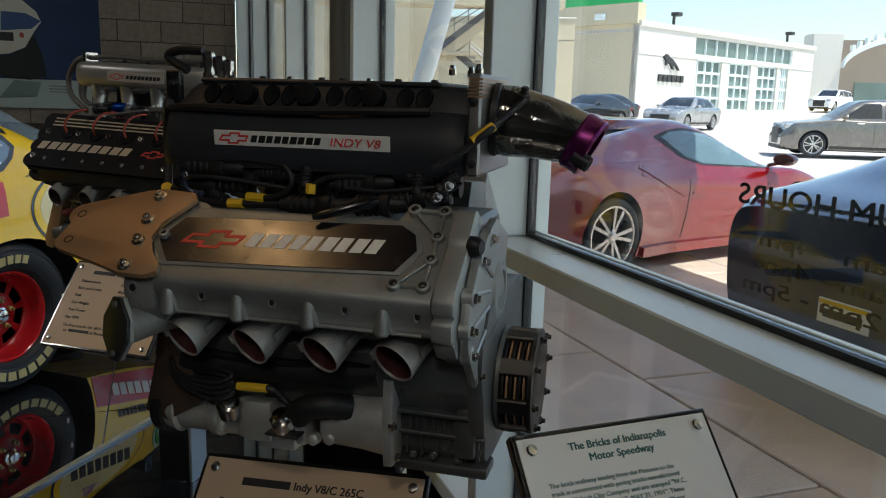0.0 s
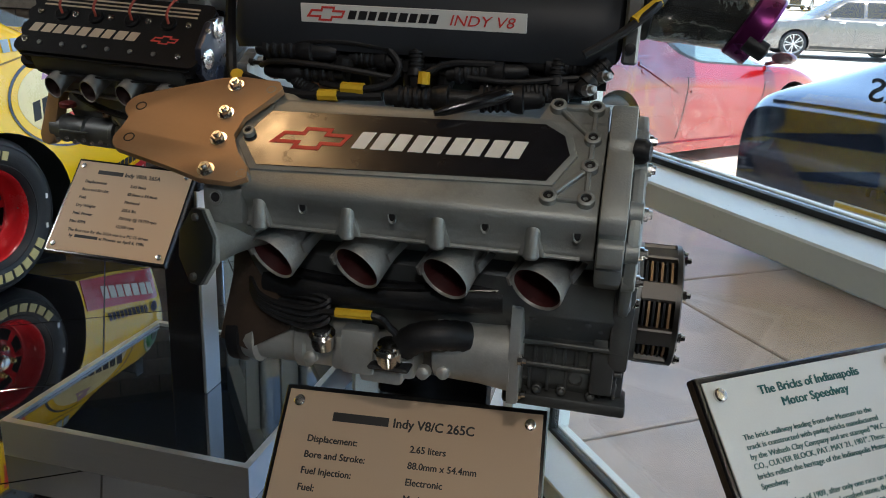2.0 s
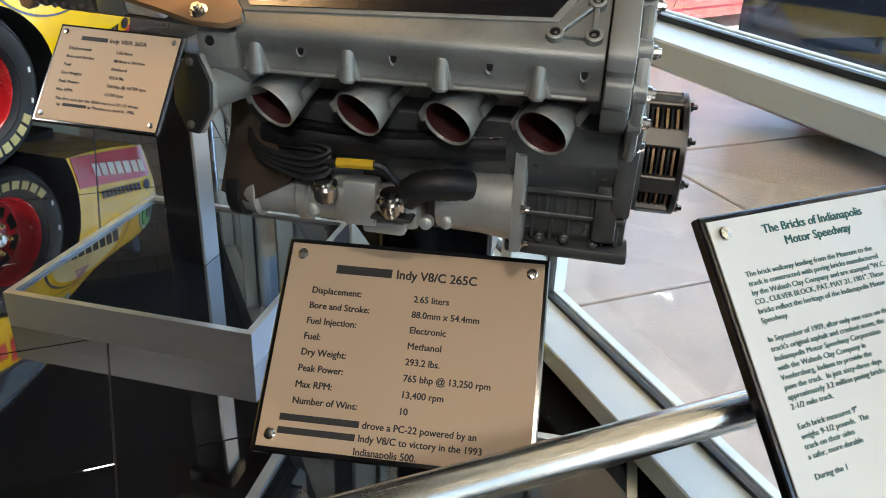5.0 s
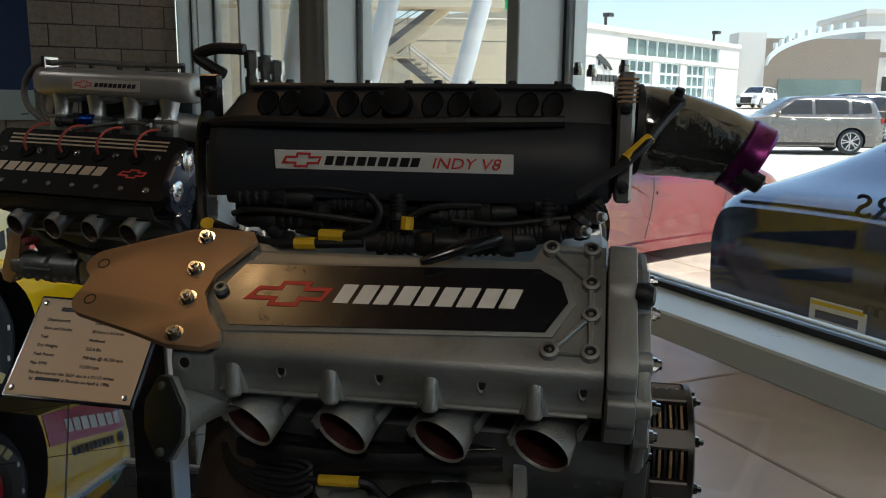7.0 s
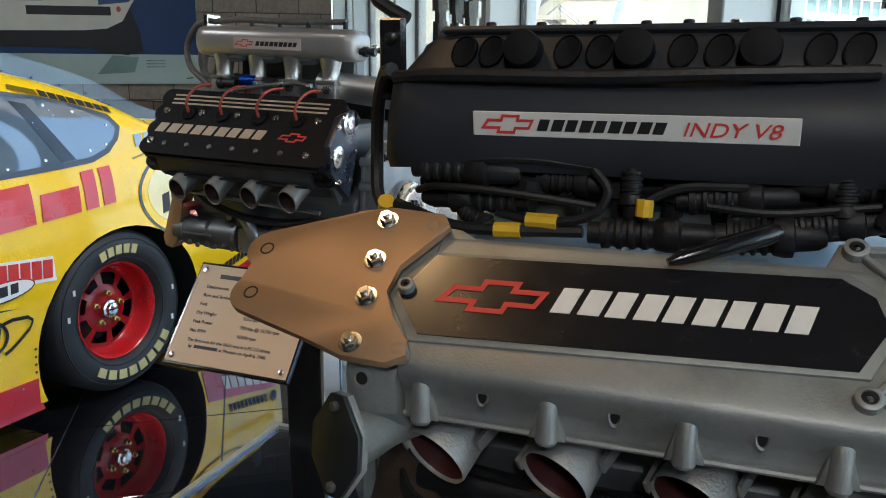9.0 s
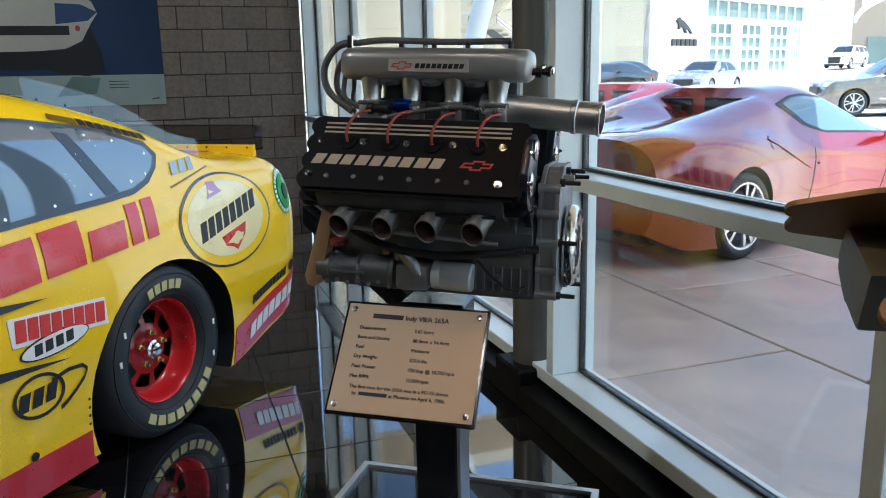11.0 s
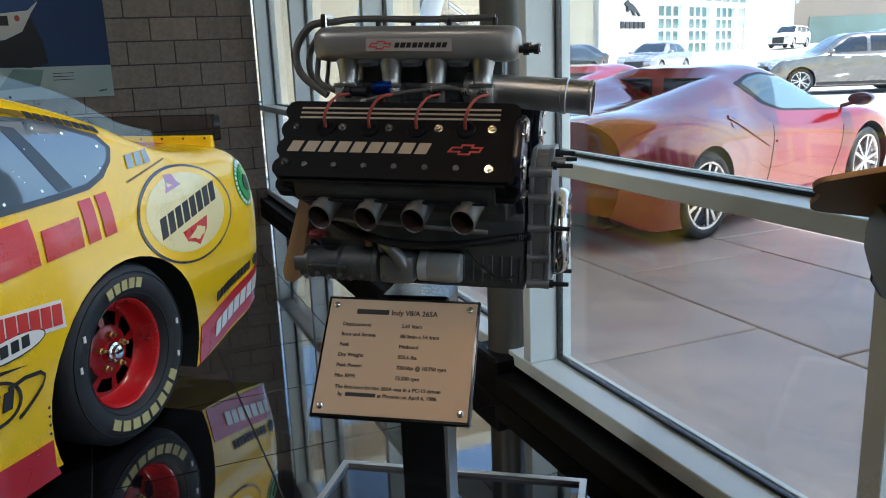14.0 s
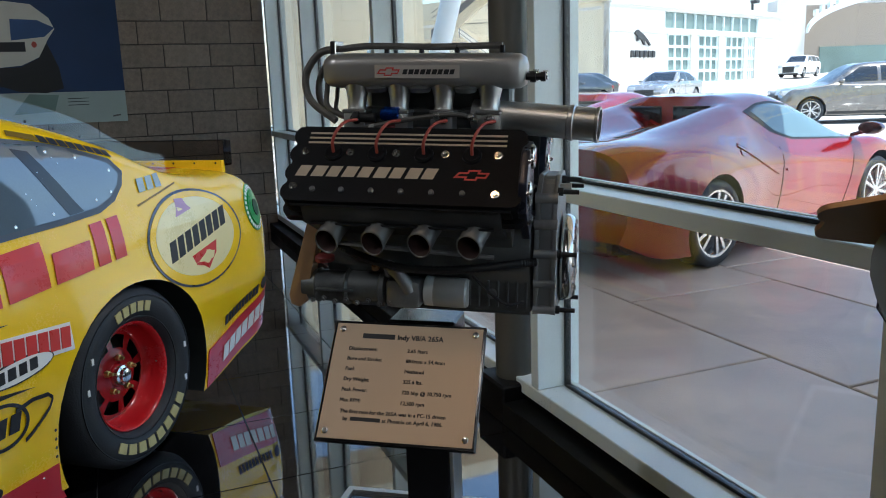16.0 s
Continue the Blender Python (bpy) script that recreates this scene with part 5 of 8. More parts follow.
    for k in range(4):
        z = 1.03 - 0.008 * k
        low("loom_wire", tube([(-0.235, -0.215, 1.07 - 0.006 * k), (-0.2, -0.255, 1.035 - 0.005 * k), (-0.14, -0.262, z - 0.004), (-0.11, -0.255, z + 0.006), (-0.13, -0.25, z + 0.012), (-0.18, -0.24, z + 0.01)], 0.0035, 6, 6), M_RUBBER, t)
    low("tape_band", tube([(-0.1, -0.258, 1.024), (-0.055, -0.258, 1.026)], 0.0062, 8, 2), M_YEL_T, t, "yellow tape band")
    low("loom_wire", tube([(-0.16, -0.255, 1.02), (-0.1, -0.258, 1.024), (-0.05, -0.258, 1.026), (-0.035, -0.25, 1.01), (-0.02, -0.24, 0.99)], 0.0045, 6, 6), M_RUBBER, t)
    # intake plenum
    pl = bmesh.new()
    sec = [(-0.182, 1.338), (-0.190, 1.352), (-0.186, 1.385), (-0.172, 1.420), (-0.160, 1.424), (-0.150, 1.452), (-0.142, 1.458), (0.02, 1.458), (0.045, 1.42), (0.06, 1.36), (0.05, 1.338)]
    cy, cz = -0.07, 1.39
    loops = []
    for u, k, dz in ((-0.243, 0.80, -0.01), (-0.237, 0.93, -0.006), (-0.222, 0.985, -0.002), (-0.195, 1.0, 0.0), (0.175, 1.0, 0.0), (0.198, 0.985, 0.0), (0.213, 0.94, 0.0), (0.217, 0.84, 0.0)):
        loops.append([(u + (0.022 if z > 1.43 and u < -0.19 else 0) * 1.0, cy + (y - cy) * k, cz + (z - cz) * (k if k < 1 else 1) + dz) for y, z in sec])
    rings(pl, loops)
    plen = part("intake_plenum", pl, M_CARBON, t, "matt black carbon intake plenum", 50)
    part("plenum_lid", box(-0.196, -0.148, 1.456, 0.172, 0.03, 1.464, 0.003), M_CARBON, plen)
    badge = part("badge_plate", box(-0.150, -0.001, -0.0106, 0.114, 0.0012, 0.0106, 0.0005, m=plane_badge), M_PLAQ_W, plen, "silver badge plate with red and black print", None)
    mb = plane_badge @ plane_m((0, -0.0012, 0), (1, 0, 0), (0, 0, 1))
    part("emblem", xform(cross_badge(0.046, 0.0165, 0.0004), mb @ pose(-0.118, 0, 0)), M_RED_T, badge, "", None)
    marks(badge, 9, 0.108, 0.0098, mb @ pose(-0.093, -0.0049, 0), M_BLACK_T, 0.32)
    words("lettering", "INDY V8", 0.0165, mb @ pose(0.026, -0.0058, 0.0002), M_RED_T, badge, shear=0.25, spacing=1.0, width=0.074)
    for k, u in enumerate((-0.170, -0.144, -0.114, -0.076, -0.048, -0.018, 0.020, 0.049, 0.080, 0.124, 0.151)):
        big = k % 3 == 2
        m = plane_m((u, -0.157, 1.4415), (1, 0, 0), (0, 0.25, 0.97))
        ring = [(math.cos(2 * math.pi * i / 20), math.sin(2 * math.pi * i / 20)) for i in range(20)]
        rx, ry, h = (0.0165, 0.0165, 0.014) if big else (0.0115, 0.0142, 0.006)
        bm = bmesh.new()
        lean = 0 if big else 0.35
        rings(bm, [[m @ Vector((rx * f * x + lean * ry * y * f * 0.5, ry * f * y, z)) for x, y in ring] for f, z in (((1, -0.006), (1, h * 0.75), (0.94, h), (0.6, h * 1.05), (0.2, h * 1.08)) if big else ((1.04, -0.006), (1, h * 0.35), (0.93, h * 0.4), (0.88, h * 0.1), (0.3, -0.0005)))])
        part("trumpet_cap" if big else "injector_port", bm, M_SOOT, plen)
    part("shelf_loom", tube([(-0.235, -0.165, 1.418), (-0.18, -0.178, 1.421), (-0.05, -0.180, 1.420), (0.06, -0.180, 1.423), (0.165, -0.172, 1.425)], 0.006, 8, 8, 0.06), M_RUBBER, plen)
    for k in range(9):
        u = -0.19 + 0.0425 * k + 0.006 * math.sin(5 * k)
        part("lid_screw", turn((u, -0.12 - 0.01 * (k % 2), 1.464), (0, 0, 1), [(0, 0.005), (0.003, 0.0048), (0.004, 0.003)], 10), M_STEEL if k % 3 == 0 else M_RUBBER, plen)
    # throttle end plate and the airbox pipe
    plate = part("end_plate", box(0.2185, -0.185, 1.342, 0.236, 0.03, 1.476, 0.003), M_ALU_D, t, "machined grey end plate")
    for z in (1.36, 1.385, 1.44):
        part("plate_bolt", turn((0.227, -0.185, z), (0, -1, 0), [(0, 0.006), (0.004, 0.0058), (0.005, 0.003)], 12), M_RUBBER, plate)
    for k in range(6):
        part("plate_fin", box(0.2175, -0.187, 1.445 + 0.0045 * k, 0.238, -0.02, 1.447 + 0.0045 * k), M_GOLD, plate)
    for u, y in ((0.224, -0.15), (0.175, -0.1), (0.19, -0.05)):
        part("stud", turn((u, y, 1.475), (0, 0, 1), [(0, 0.006), (0.008, 0.006), (0.009, 0.0045), (0.014, 0.004)], 8), M_STEEL, plate)
    bm = bmesh.new()
    bend = []
    for k in range(15):
        f = k / 14
        c = Vector((0.236 + 0.118 * f, -0.10 + 0.010 * f, 1.416 - 0.006 * f - 0.018 * f * f))
        axis = Vector((1, 0.08 - 0.15 * f, -0.05 - 0.52 * f * f)).normalized()
        x, y, _ = basis(axis)
        r = 0.0475 + 0.002 * math.sin(math.pi * min(1, f * 2.2)) - 0.0095 * f * f
        bend.append([c + (x * math.cos(a) + y * math.sin(a)) * r for a in np.linspace(0, 2 * math.pi, 32, endpoint=False)])
    rings(bm, bend)
    duct = part("air_duct", bm, M_DUCT, t, "glossy dark air duct bent downwards", 60)
    part("duct_lip", turn((0.236, -0.10, 1.416), (1, 0.08, -0.05), [(0, 0.044), (0, 0.0505), (0.008, 0.0505), (0.010, 0.048)], 32), M_RUBBER, duct)
    clamp = part("purple_clamp", turn((0.350, -0.0905, 1.3935), (0.87, -0.06, -0.49), [(0, 0.036), (0, 0.0405), (0.003, 0.042), (0.006, 0.0412), (0.022, 0.0412), (0.025, 0.042), (0.028, 0.0405), (0.028, 0.030), (0.012, 0.029), (0.012, 0.004)], 32), M_PURPLE, duct, "purple anodised clamp ring")
    # added black plug stands for the clamp's shaded lower half
    part("clamp_shade_plug", turn((0.352, -0.122, 1.372), (0.87, -0.06, -0.49), [(0, 0.011), (0.024, 0.011), (0.026, 0.008)], 14), M_RUBBER, clamp)
    part("sensor_lead", tube([(0.285, -0.13, 1.445), (0.262, -0.16, 1.42), (0.245, -0.19, 1.40), (0.215, -0.2, 1.375), (0.18, -0.21, 1.352)], 0.0048, 8, 6), M_RUBBER, t)
    part("tape_band", tube([(0.252, -0.178, 1.409), (0.228, -0.196, 1.388)], 0.0066, 8, 2), M_YEL_T, t, "yellow tape band")
    part("sensor", turn((0.28, -0.125, 1.44), (0.2, -0.3, 0.9), [(0, 0.009), (0.012, 0.009), (0.014, 0.006), (0.022, 0.005)], 10), M_RUBBER, t)
    # looms, plugs and connectors packed between plenum and cover
    part("fuel_rail", tube([(-0.21, -0.150, 1.322), (0.0, -0.152, 1.326), (0.205, -0.150, 1.324)], 0.015, 12, 8, 0.04), M_RUBBER, t, "black rail under the plenum")

    def plug_body(a, b, r):
        """A stepped connector body with grip rings between two points."""
        a, b = Vector(a), Vector(b)
        n = (b - a).length
        prof = [(0.0, r * 0.45), (0.0, r * 0.72), (n * 0.10, r * 0.72), (n * 0.11, r)]
        for k in range(4):
            x = n * (0.16 + 0.10 * k)
            prof += [(x, r), (x + n * 0.02, r * 0.86), (x + n * 0.05, r * 0.86), (x + n * 0.07, r)]
        prof += [(n * 0.62, r * 1.12), (n * 0.70, r * 1.12), (n * 0.72, r * 0.82), (n * 0.93, r * 0.74), (n, r * 0.5)]
        return part("connector", turn(a, b - a, prof, 16), M_RUBBER, t, "black ribbed harness connector")

    for a, b, r in (
        ((-0.212, -0.172, 1.337), (-0.108, -0.178, 1.336), 0.0135), ((-0.10, -0.176, 1.312), (-0.205, -0.168, 1.309), 0.0125),
        ((-0.095, -0.170, 1.332), (-0.030, -0.174, 1.329), 0.0105), ((0.025, -0.176, 1.320), (0.118, -0.174, 1.328), 0.0125),
        ((0.20, -0.168, 1.336), (0.110, -0.172, 1.338), 0.0125), ((0.098, -0.184, 1.302), (0.192, -0.176, 1.314), 0.0125),
        ((-0.045, -0.188, 1.290), (0.062, -0.187, 1.294), 0.0135), ((0.058, -0.187, 1.294), (0.140, -0.184, 1.300), 0.0155),
        ((-0.012, -0.180, 1.348), (-0.010, -0.186, 1.302), 0.0095), ((0.150, -0.176, 1.350), (0.152, -0.184, 1.300), 0.0095),
        ((-0.165, -0.176, 1.300), (-0.125, -0.186, 1.284), 0.0085), ((0.205, -0.18, 1.345), (0.175, -0.19, 1.310), 0.010),
    ):
        plug_body(a, b, r)
    for k in range(10):
        u = -0.19 + 0.042 * k
        part("injector_plug", turn((u, -0.160 - 0.004 * (k % 3), 1.300), (0.15 * ((k % 3) - 1), -0.1, 1), [(0, 0.009), (0.018, 0.010), (0.02, 0.013), (0.032, 0.012), (0.034, 0.007)], 10), M_RUBBER, t)
    for pts, r in (
        ([(-0.235, -0.165, 1.30), (-0.17, -0.186, 1.287), (-0.116, -0.190, 1.287), (-0.05, -0.188, 1.290)], 0.0055),
        ([(-0.13, -0.178, 1.300), (-0.087, -0.188, 1.296), (-0.045, -0.190, 1.304), (-0.030, -0.188, 1.325), (-0.045, -0.182, 1.345)], 0.0042),
        ([(-0.045, -0.182, 1.345), (-0.10, -0.186, 1.350), (-0.16, -0.182, 1.346), (-0.215, -0.165, 1.335)], 0.0042),
        ([(0.001, -0.195, 1.305), (0.002, -0.193, 1.318), (0.03, -0.186, 1.332), (0.08, -0.182, 1.334)], 0.004),
        ([(0.14, -0.184, 1.300), (0.165, -0.182, 1.305), (0.19, -0.178, 1.318), (0.21, -0.176, 1.335)], 0.005),
        ([(-0.21, -0.17, 1.315), (-0.185, -0.186, 1.322), (-0.14, -0.190, 1.322), (-0.09, -0.188, 1.318), (-0.04, -0.184, 1.312)], 0.0036),
        ([(0.05, -0.184, 1.318), (0.10, -0.188, 1.316), (0.15, -0.186, 1.322), (0.20, -0.18, 1.328)], 0.0036),
    ):
        part("loom_wire", tube(pts, r, 8, 7), M_RUBBER, t)
    part("hose_end", turn((0.105, -0.208, 1.306), (-0.075, -0.036, -0.022), [(0, 0.006), (0.01, 0.0085), (0.045, 0.0075), (0.080, 0.0055), (0.090, 0.003)], 14), M_BLK_GLOSS, t, "black loose hose end")
    for a, b in (((-0.128, -0.1905, 1.2865), (-0.104, -0.191, 1.2875)), ((-0.100, -0.187, 1.2965), (-0.072, -0.1885, 1.2965)), ((0.001, -0.195, 1.308), (0.0015, -0.194, 1.322))):
        part("tape_band", tube([a, b], 0.0072, 8, 2), M_YEL_T, t, "yellow tape band")
    for u, z in ((0.185, 1.315), (0.2, 1.33)):
        part("banjo_fitting", turn((u, -0.215, z), (0.6, -0.6, 0.2), [(0, 0.0065), (0.008, 0.0065), (0.008, 0.0045), (0.014, 0.0045), (0.015, 0.003)], 8), M_ALU_D, t)
    # black side bracket, feed hose and chrome unions at the front end
    sb = part("side_bracket", box(-0.272, -0.12, 1.395, -0.247, -0.108, 1.474, 0.002), M_BLK_PAINT, t, "black upright side bracket")
    part("bracket_bolt", turn((-0.259, -0.12, 1.455), (0, -1, 0), [(0, 0.006), (0.003, 0.006), (0.004, 0.003)], 10), M_STEEL, sb)
    part("side_cable", tube([(-0.245, -0.15, 1.425), (-0.262, -0.13, 1.42), (-0.278, -0.11, 1.39), (-0.285, -0.1, 1.34), (-0.28, -0.11, 1.30), (-0.262, -0.13, 1.287), (-0.245, -0.16, 1.30)], 0.007, 8, 6), M_RUBBER, t, "black looped side cable")
    part("tape_band", tube([(-0.250, -0.155, 1.288), (-0.244, -0.168, 1.302)], 0.0085, 8, 2), M_YEL_T, t, "yellow tape band")
    part("feed_hose", tube([(-0.258, -0.08, 1.475), (-0.282, -0.08, 1.488), (-0.292, -0.08, 1.498), (-0.268, -0.08, 1.506), (-0.23, -0.08, 1.505)], 0.007, 10, 6, 0.05), M_RUBBER, t, "black braided feed hose")
    for u, z, h in ((-0.221, 1.452, 0.050), (-0.203, 1.452, 0.044), (-0.189, 1.452, 0.038)):
        part("union_fitting", turn((u, -0.08, z), (0, 0, 1), [(0, 0.009), (h * 0.4, 0.009), (h * 0.4, 0.007), (h * 0.6, 0.007), (h * 0.6, 0.0095), (h, 0.0095), (h + 0.002, 0.006)], 6), M_STEEL, t, "bright hexagon pipe union")
    return t


plane_badge = Matrix.Translation((0, -0.1885, 1.380)) @ Matrix.Rotation(radians(7), 4, "X")
engine_c()


# ---------- the earlier racing engine ----------
EA = UV @ pose(-1.49, 2.345, 1.095, 0, 2.2, 0) @ pose(0, 0, -1.1)


def lobed(u0, u1, s0, s1, n, r):
    """A long cover outline whose short ends are scalloped."""
    pts = [(u0 + r, s0), (u1 - r, s0)]
    step = (s1 - s0) / n
    for k in range(n):
        for a in (-60, -30, 0, 30, 60):
            pts.append((u1 - r + r * math.cos(radians(a)), s0 + step * (k + 0.5) + step * 0.5 * math.sin(radians(a))))
    pts += [(u1 - r, s1), (u0 + r, s1)]
    for k in reversed(range(n)):
        for a in (120, 150, 180, 210, 240):
            pts.append((u0 + r + r * math.cos(radians(a)), s0 + step * (k + 0.5) + step * 0.5 * math.sin(radians(a))))
    return pts


def engine_a():
    t = thing("race_engine", EA, "black racing engine with silver intake plenum on its stand", "engine", "race engines")
    CP = plane_m((0, -0.385, 1.21), (1, 0, 0), (0, math.cos(radians(50)), math.sin(radians(50))))

    def on(u, s, h=0.0):
        return CP @ pose(u, s, h)

    cover = part("cam_cover", prism(lobed(-0.248, 0.256, 0.018, 0.205, 4, 0.02), 0.045, on(0, 0, -0.045)), M_CRINKLE, t, "black crinkle-painted cam cover")
    part("cover_skirt", prism(lobed(-0.254, 0.262, 0.008, 0.212, 5, 0.016), 0.020, on(0, 0, -0.066)), M_CRINKLE, cover)
    for s in (0.163, 0.175, 0.187):
        part("stripe", box(-0.212, -0.0022, 0, 0.214, 0.0022, 0.0012, m=on(0, s, 0.0)), M_BEIGE, cover, "beige stripe", None)
    marks(cover, 9, 0.305, 0.026, on(-0.224, 0.078, 0.0), M_BEIGE, 0.35)
    part("emblem", xform(cross_badge(0.070, 0.025, 0.001), on(0.152, 0.090, 0.0)), M_RED_T, cover, "red emblem outline", None)
    for k, u in enumerate((-0.214, -0.114, -0.014, 0.090, 0.200)):
        hex_bolt(cover, on(u, 0.139, 0.0), 0.0065)
    for u, s in ((-0.222, 0.052), (0.203, 0.046)):
        hex_bolt(cover, on(u, s, 0.0), 0.0065)
    for k in range(6):
        part("cover_bolt", turn((0, 0, 0), (0, 0, 1), [(0, 0.0062), (0.004, 0.006), (0.005, 0.003)], 10), M_CAST_D, cover).data.transform(on(-0.178 + 0.063 * k, 0.046, 0))
    for k, u in enumerate((-0.150, -0.055, 0.045, 0.146)):
        well = part("plug_well", turn((0, 0, 0), (0, 0, 1), [(-0.002, 0.021), (0.005, 0.020), (0.007, 0.016), (0.004, 0.010)], 20), M_CRINKLE, cover)
        well.data.transform(on(u, 0.137))
        a = on(u, 0.137, 0.004).translation
        up = [a, a + Vector((0.002, -0.010, 0.022)), a + Vector((0.010, -0.002, 0.046)), a + Vector((0.022, 0.018, 0.062)), a + Vector((0.04, 0.04, 0.066))]
        part("plug_lead", tube(up, 0.0033, 8, 6), M_RED_LEAD, t, "faded red plug lead")
    part("lead_conduit", tube([(-0.19, -0.2, 1.352), (-0.12, -0.205, 1.360), (-0.05, -0.205, 1.376), (0.04, -0.205, 1.390), (0.1, -0.205, 1.394), (0.14, -0.2, 1.38)], 0.0055, 8, 8), M_GREYHOSE, t, "grey lead conduit")
    for u, z in ((-0.10, 1.364), (0.045, 1.390), (0.12, 1.388)):
        part("conduit_clip", turn((u, -0.205, z), (1, 0, 0.1), [(0, 0.008), (0.012, 0.008), (0.013, 0.005)], 10), M_ALU, t)
    # head and carrier under the cover
    part("cam_carrier", profile_x([(-0.366, 1.221), (-0.352, 1.190), (-0.338, 1.171), (-0.30, 1.156), (-0.25, 1.135), (-0.14, 1.17), (-0.15, 1.33), (-0.245, 1.318)], -0.205, 0.215, 0.004), M_CRANK_A, t, "dark cast cam carrier")
    for z, y in ((1.216, -0.366), (1.174, -0.342)):
        part("carrier_rail", profile_x([(y - 0.004, z), (y - 0.005, z - 0.004), (y + 0.004, z - 0.006), (y + 0.006, z + 0.002)], -0.225 if z > 1.2 else -0.19, 0.235 if z > 1.2 else 0.20, 0.001), M_CRINKLE, t)
    for c in (-1, 1):
        part("carrier_end", profile_x([(-0.364, 1.218), (-0.350, 1.196), (-0.30, 1.19), (-0.24, 1.22), (-0.25, 1.30)], 0.005 + c * 0.211, 0.005 + c * 0.232, 0.004) if c > 0 else profile_x([(-0.364, 1.218), (-0.350, 1.196), (-0.30, 1.19), (-0.24, 1.22), (-0.25, 1.30)], -0.227, -0.206, 0.004), M_CRINKLE, t)
    part("cylinder_head", profile_x([(-0.315, 1.172), (-0.265, 1.155), (-0.215, 1.09), (-0.1, 1.06), (-0.08, 1.16), (-0.15, 1.2)], -0.205, 0.225, 0.004), M_CAST_D, t, "dark cast cylinder head")
    # stubs that lean down, with mouths cut to face outwards
    d = Vector((-0.27, -0.66, -0.70)).normalized()
    cut = Vector((-0.22, -0.90, -0.34)).normalized()
    for u in (-0.150, -0.050, 0.050, 0.153):
        mouth = Vector((u - 0.004, -0.350, 1.134))
        root = mouth - d * 0.066
        x, y, _ = basis(d)

        def sleeve(stops):
            out = []
            for f, r in stops:
                loop = []
                for a in np.linspace(0, 2 * math.pi, 28, endpoint=False):
                    p = root + (x * math.cos(a) + y * math.sin(a)) * r
                    loop.append(p + d * ((mouth - p).dot(cut) / d.dot(cut)) * f)
                out.append(loop)
            b = bmesh.new()
            rings(b, out, cap0=False, cap1=False)
            return b

        pipe = part("exhaust_stub", sleeve(((0.0, 0.031), (0.12, 0.029), (0.45, 0.0262), (0.8, 0.0262), (0.98, 0.0272), (1.0, 0.0265), (1.0, 0.0245), (0.97, 0.024))), M_HEAD_D, t, "short grey exhaust stub", 50)
        part("bore", sleeve(((0.985, 0.0243), (0.6, 0.0235), (0.1, 0.022), (0.1, 0.001))), M_BORE_D, pipe, "rusty inner bore", 50)
        for k in (-1, 1):
            o = root + Vector((0.029 * k, -0.016, 0.012))
            part("flange_ear", turn(o - d * 0.012, d, [(0, 0.0125), (0.010, 0.0115), (0.012, 0.009)], 14), M_HEAD_D, pipe)
            part("nut", turn(o, d, [(-0.003, 0.0068), (0.005, 0.0068), (0.005, 0.004), (0.012, 0.0035)], 6), M_ALU, pipe)
    # crankcase, ribs and studs
    cc = part("crankcase", profile_x([(-0.235, 1.12), (-0.225, 1.06), (-0.205, 1.03), (-0.205, 0.965), (-0.19, 0.955), (0.03, 0.955), (0.06, 1.05), (0.05, 1.16), (-0.2, 1.16)], -0.20, 0.262, 0.004), M_CAST_D, t, "dark cast crankcase")
    for k in range(7):
        part("case_web", box(0.125 + 0.021 * k, -0.212, 0.975, 0.130 + 0.021 * k, -0.2, 1.035, 0.001), M_CAST_D, cc)
    part("drain_boss", turn((0.178, -0.205, 1.005), (0, -1, 0), [(0, 0.011), (0.012, 0.010), (0.012, 0.006), (0.006, 0.005)], 16), M_ALU_D, cc)
    part("far_bank", profile_x([(0.15, 1.36), (0.06, 1.345), (0.0, 1.17), (0.08, 1.10), (0.17, 1.17), (0.20, 1.25)], -0.24, 0.25, 0.006), M_CRINKLE, t, "black far cam cover and head")
    part("valley", box(-0.2, -0.19, 1.12, 0.23, 0.05, 1.30, 0.008), M_CAST_D, t)
    # ends of the heads at the rear, with bright round covers
    for y, z, yy in ((-0.30, 1.27, -1), (0.10, 1.29, 1)):
        e = part("head_end", profile_x([(y - 0.055, z - 0.06), (y + 0.035, z - 0.13), (y + 0.07, z - 0.02), (y + 0.055, z + 0.075), (y - 0.01, z + 0.06), (y - 0.06, z + 0.0)], 0.2475, 0.266, 0.005), M_DKBLUE, t, "dark blue-black head end plate")
        for k, (dy, dz) in enumerate(((0.02, 0.045), (-0.028, -0.025))):
            part("end_disc", turn((0.264, y + dy, z + dz), (1, 0, 0), [(0, 0.026), (0.006, 0.025), (0.009, 0.020), (0.009, 0.006)], 20), M_STEEL, e, "bright round end disc")
        for k in range(6):
            a = 2 * math.pi * k / 6
            part("end_bolt", turn((0.264, y + 0.06 * math.cos(a) * 0.9, z - 0.02 + 0.07 * math.sin(a)), (1, 0, 0), [(0, 0.006), (0.006, 0.006), (0.006, 0.004), (0.01, 0.003)], 6), M_STEEL, e)
    # bell housing and flywheel
    rear = [(-0.215, 1.225), (-0.22, 1.06), (-0.21, 0.975), (-0.17, 0.955), (0.04, 0.955), (0.09, 1.02), (0.07, 1.2), (0.0, 1.26), (-0.14, 1.265)]
    inner = [(-0.07 + (y + 0.07) * 0.965, 1.11 + (z - 1.11) * 0.98) for y, z in rear]
    bell = part("bell_plate", profile_x(rear, 0.2685, 0.279, 0.003), M_GREYCAST, t, "grey cast rear plate")
    part("bell_core", profile_x(inner, 0.2795, 0.3045, 0.002), M_GREYCAST, bell)
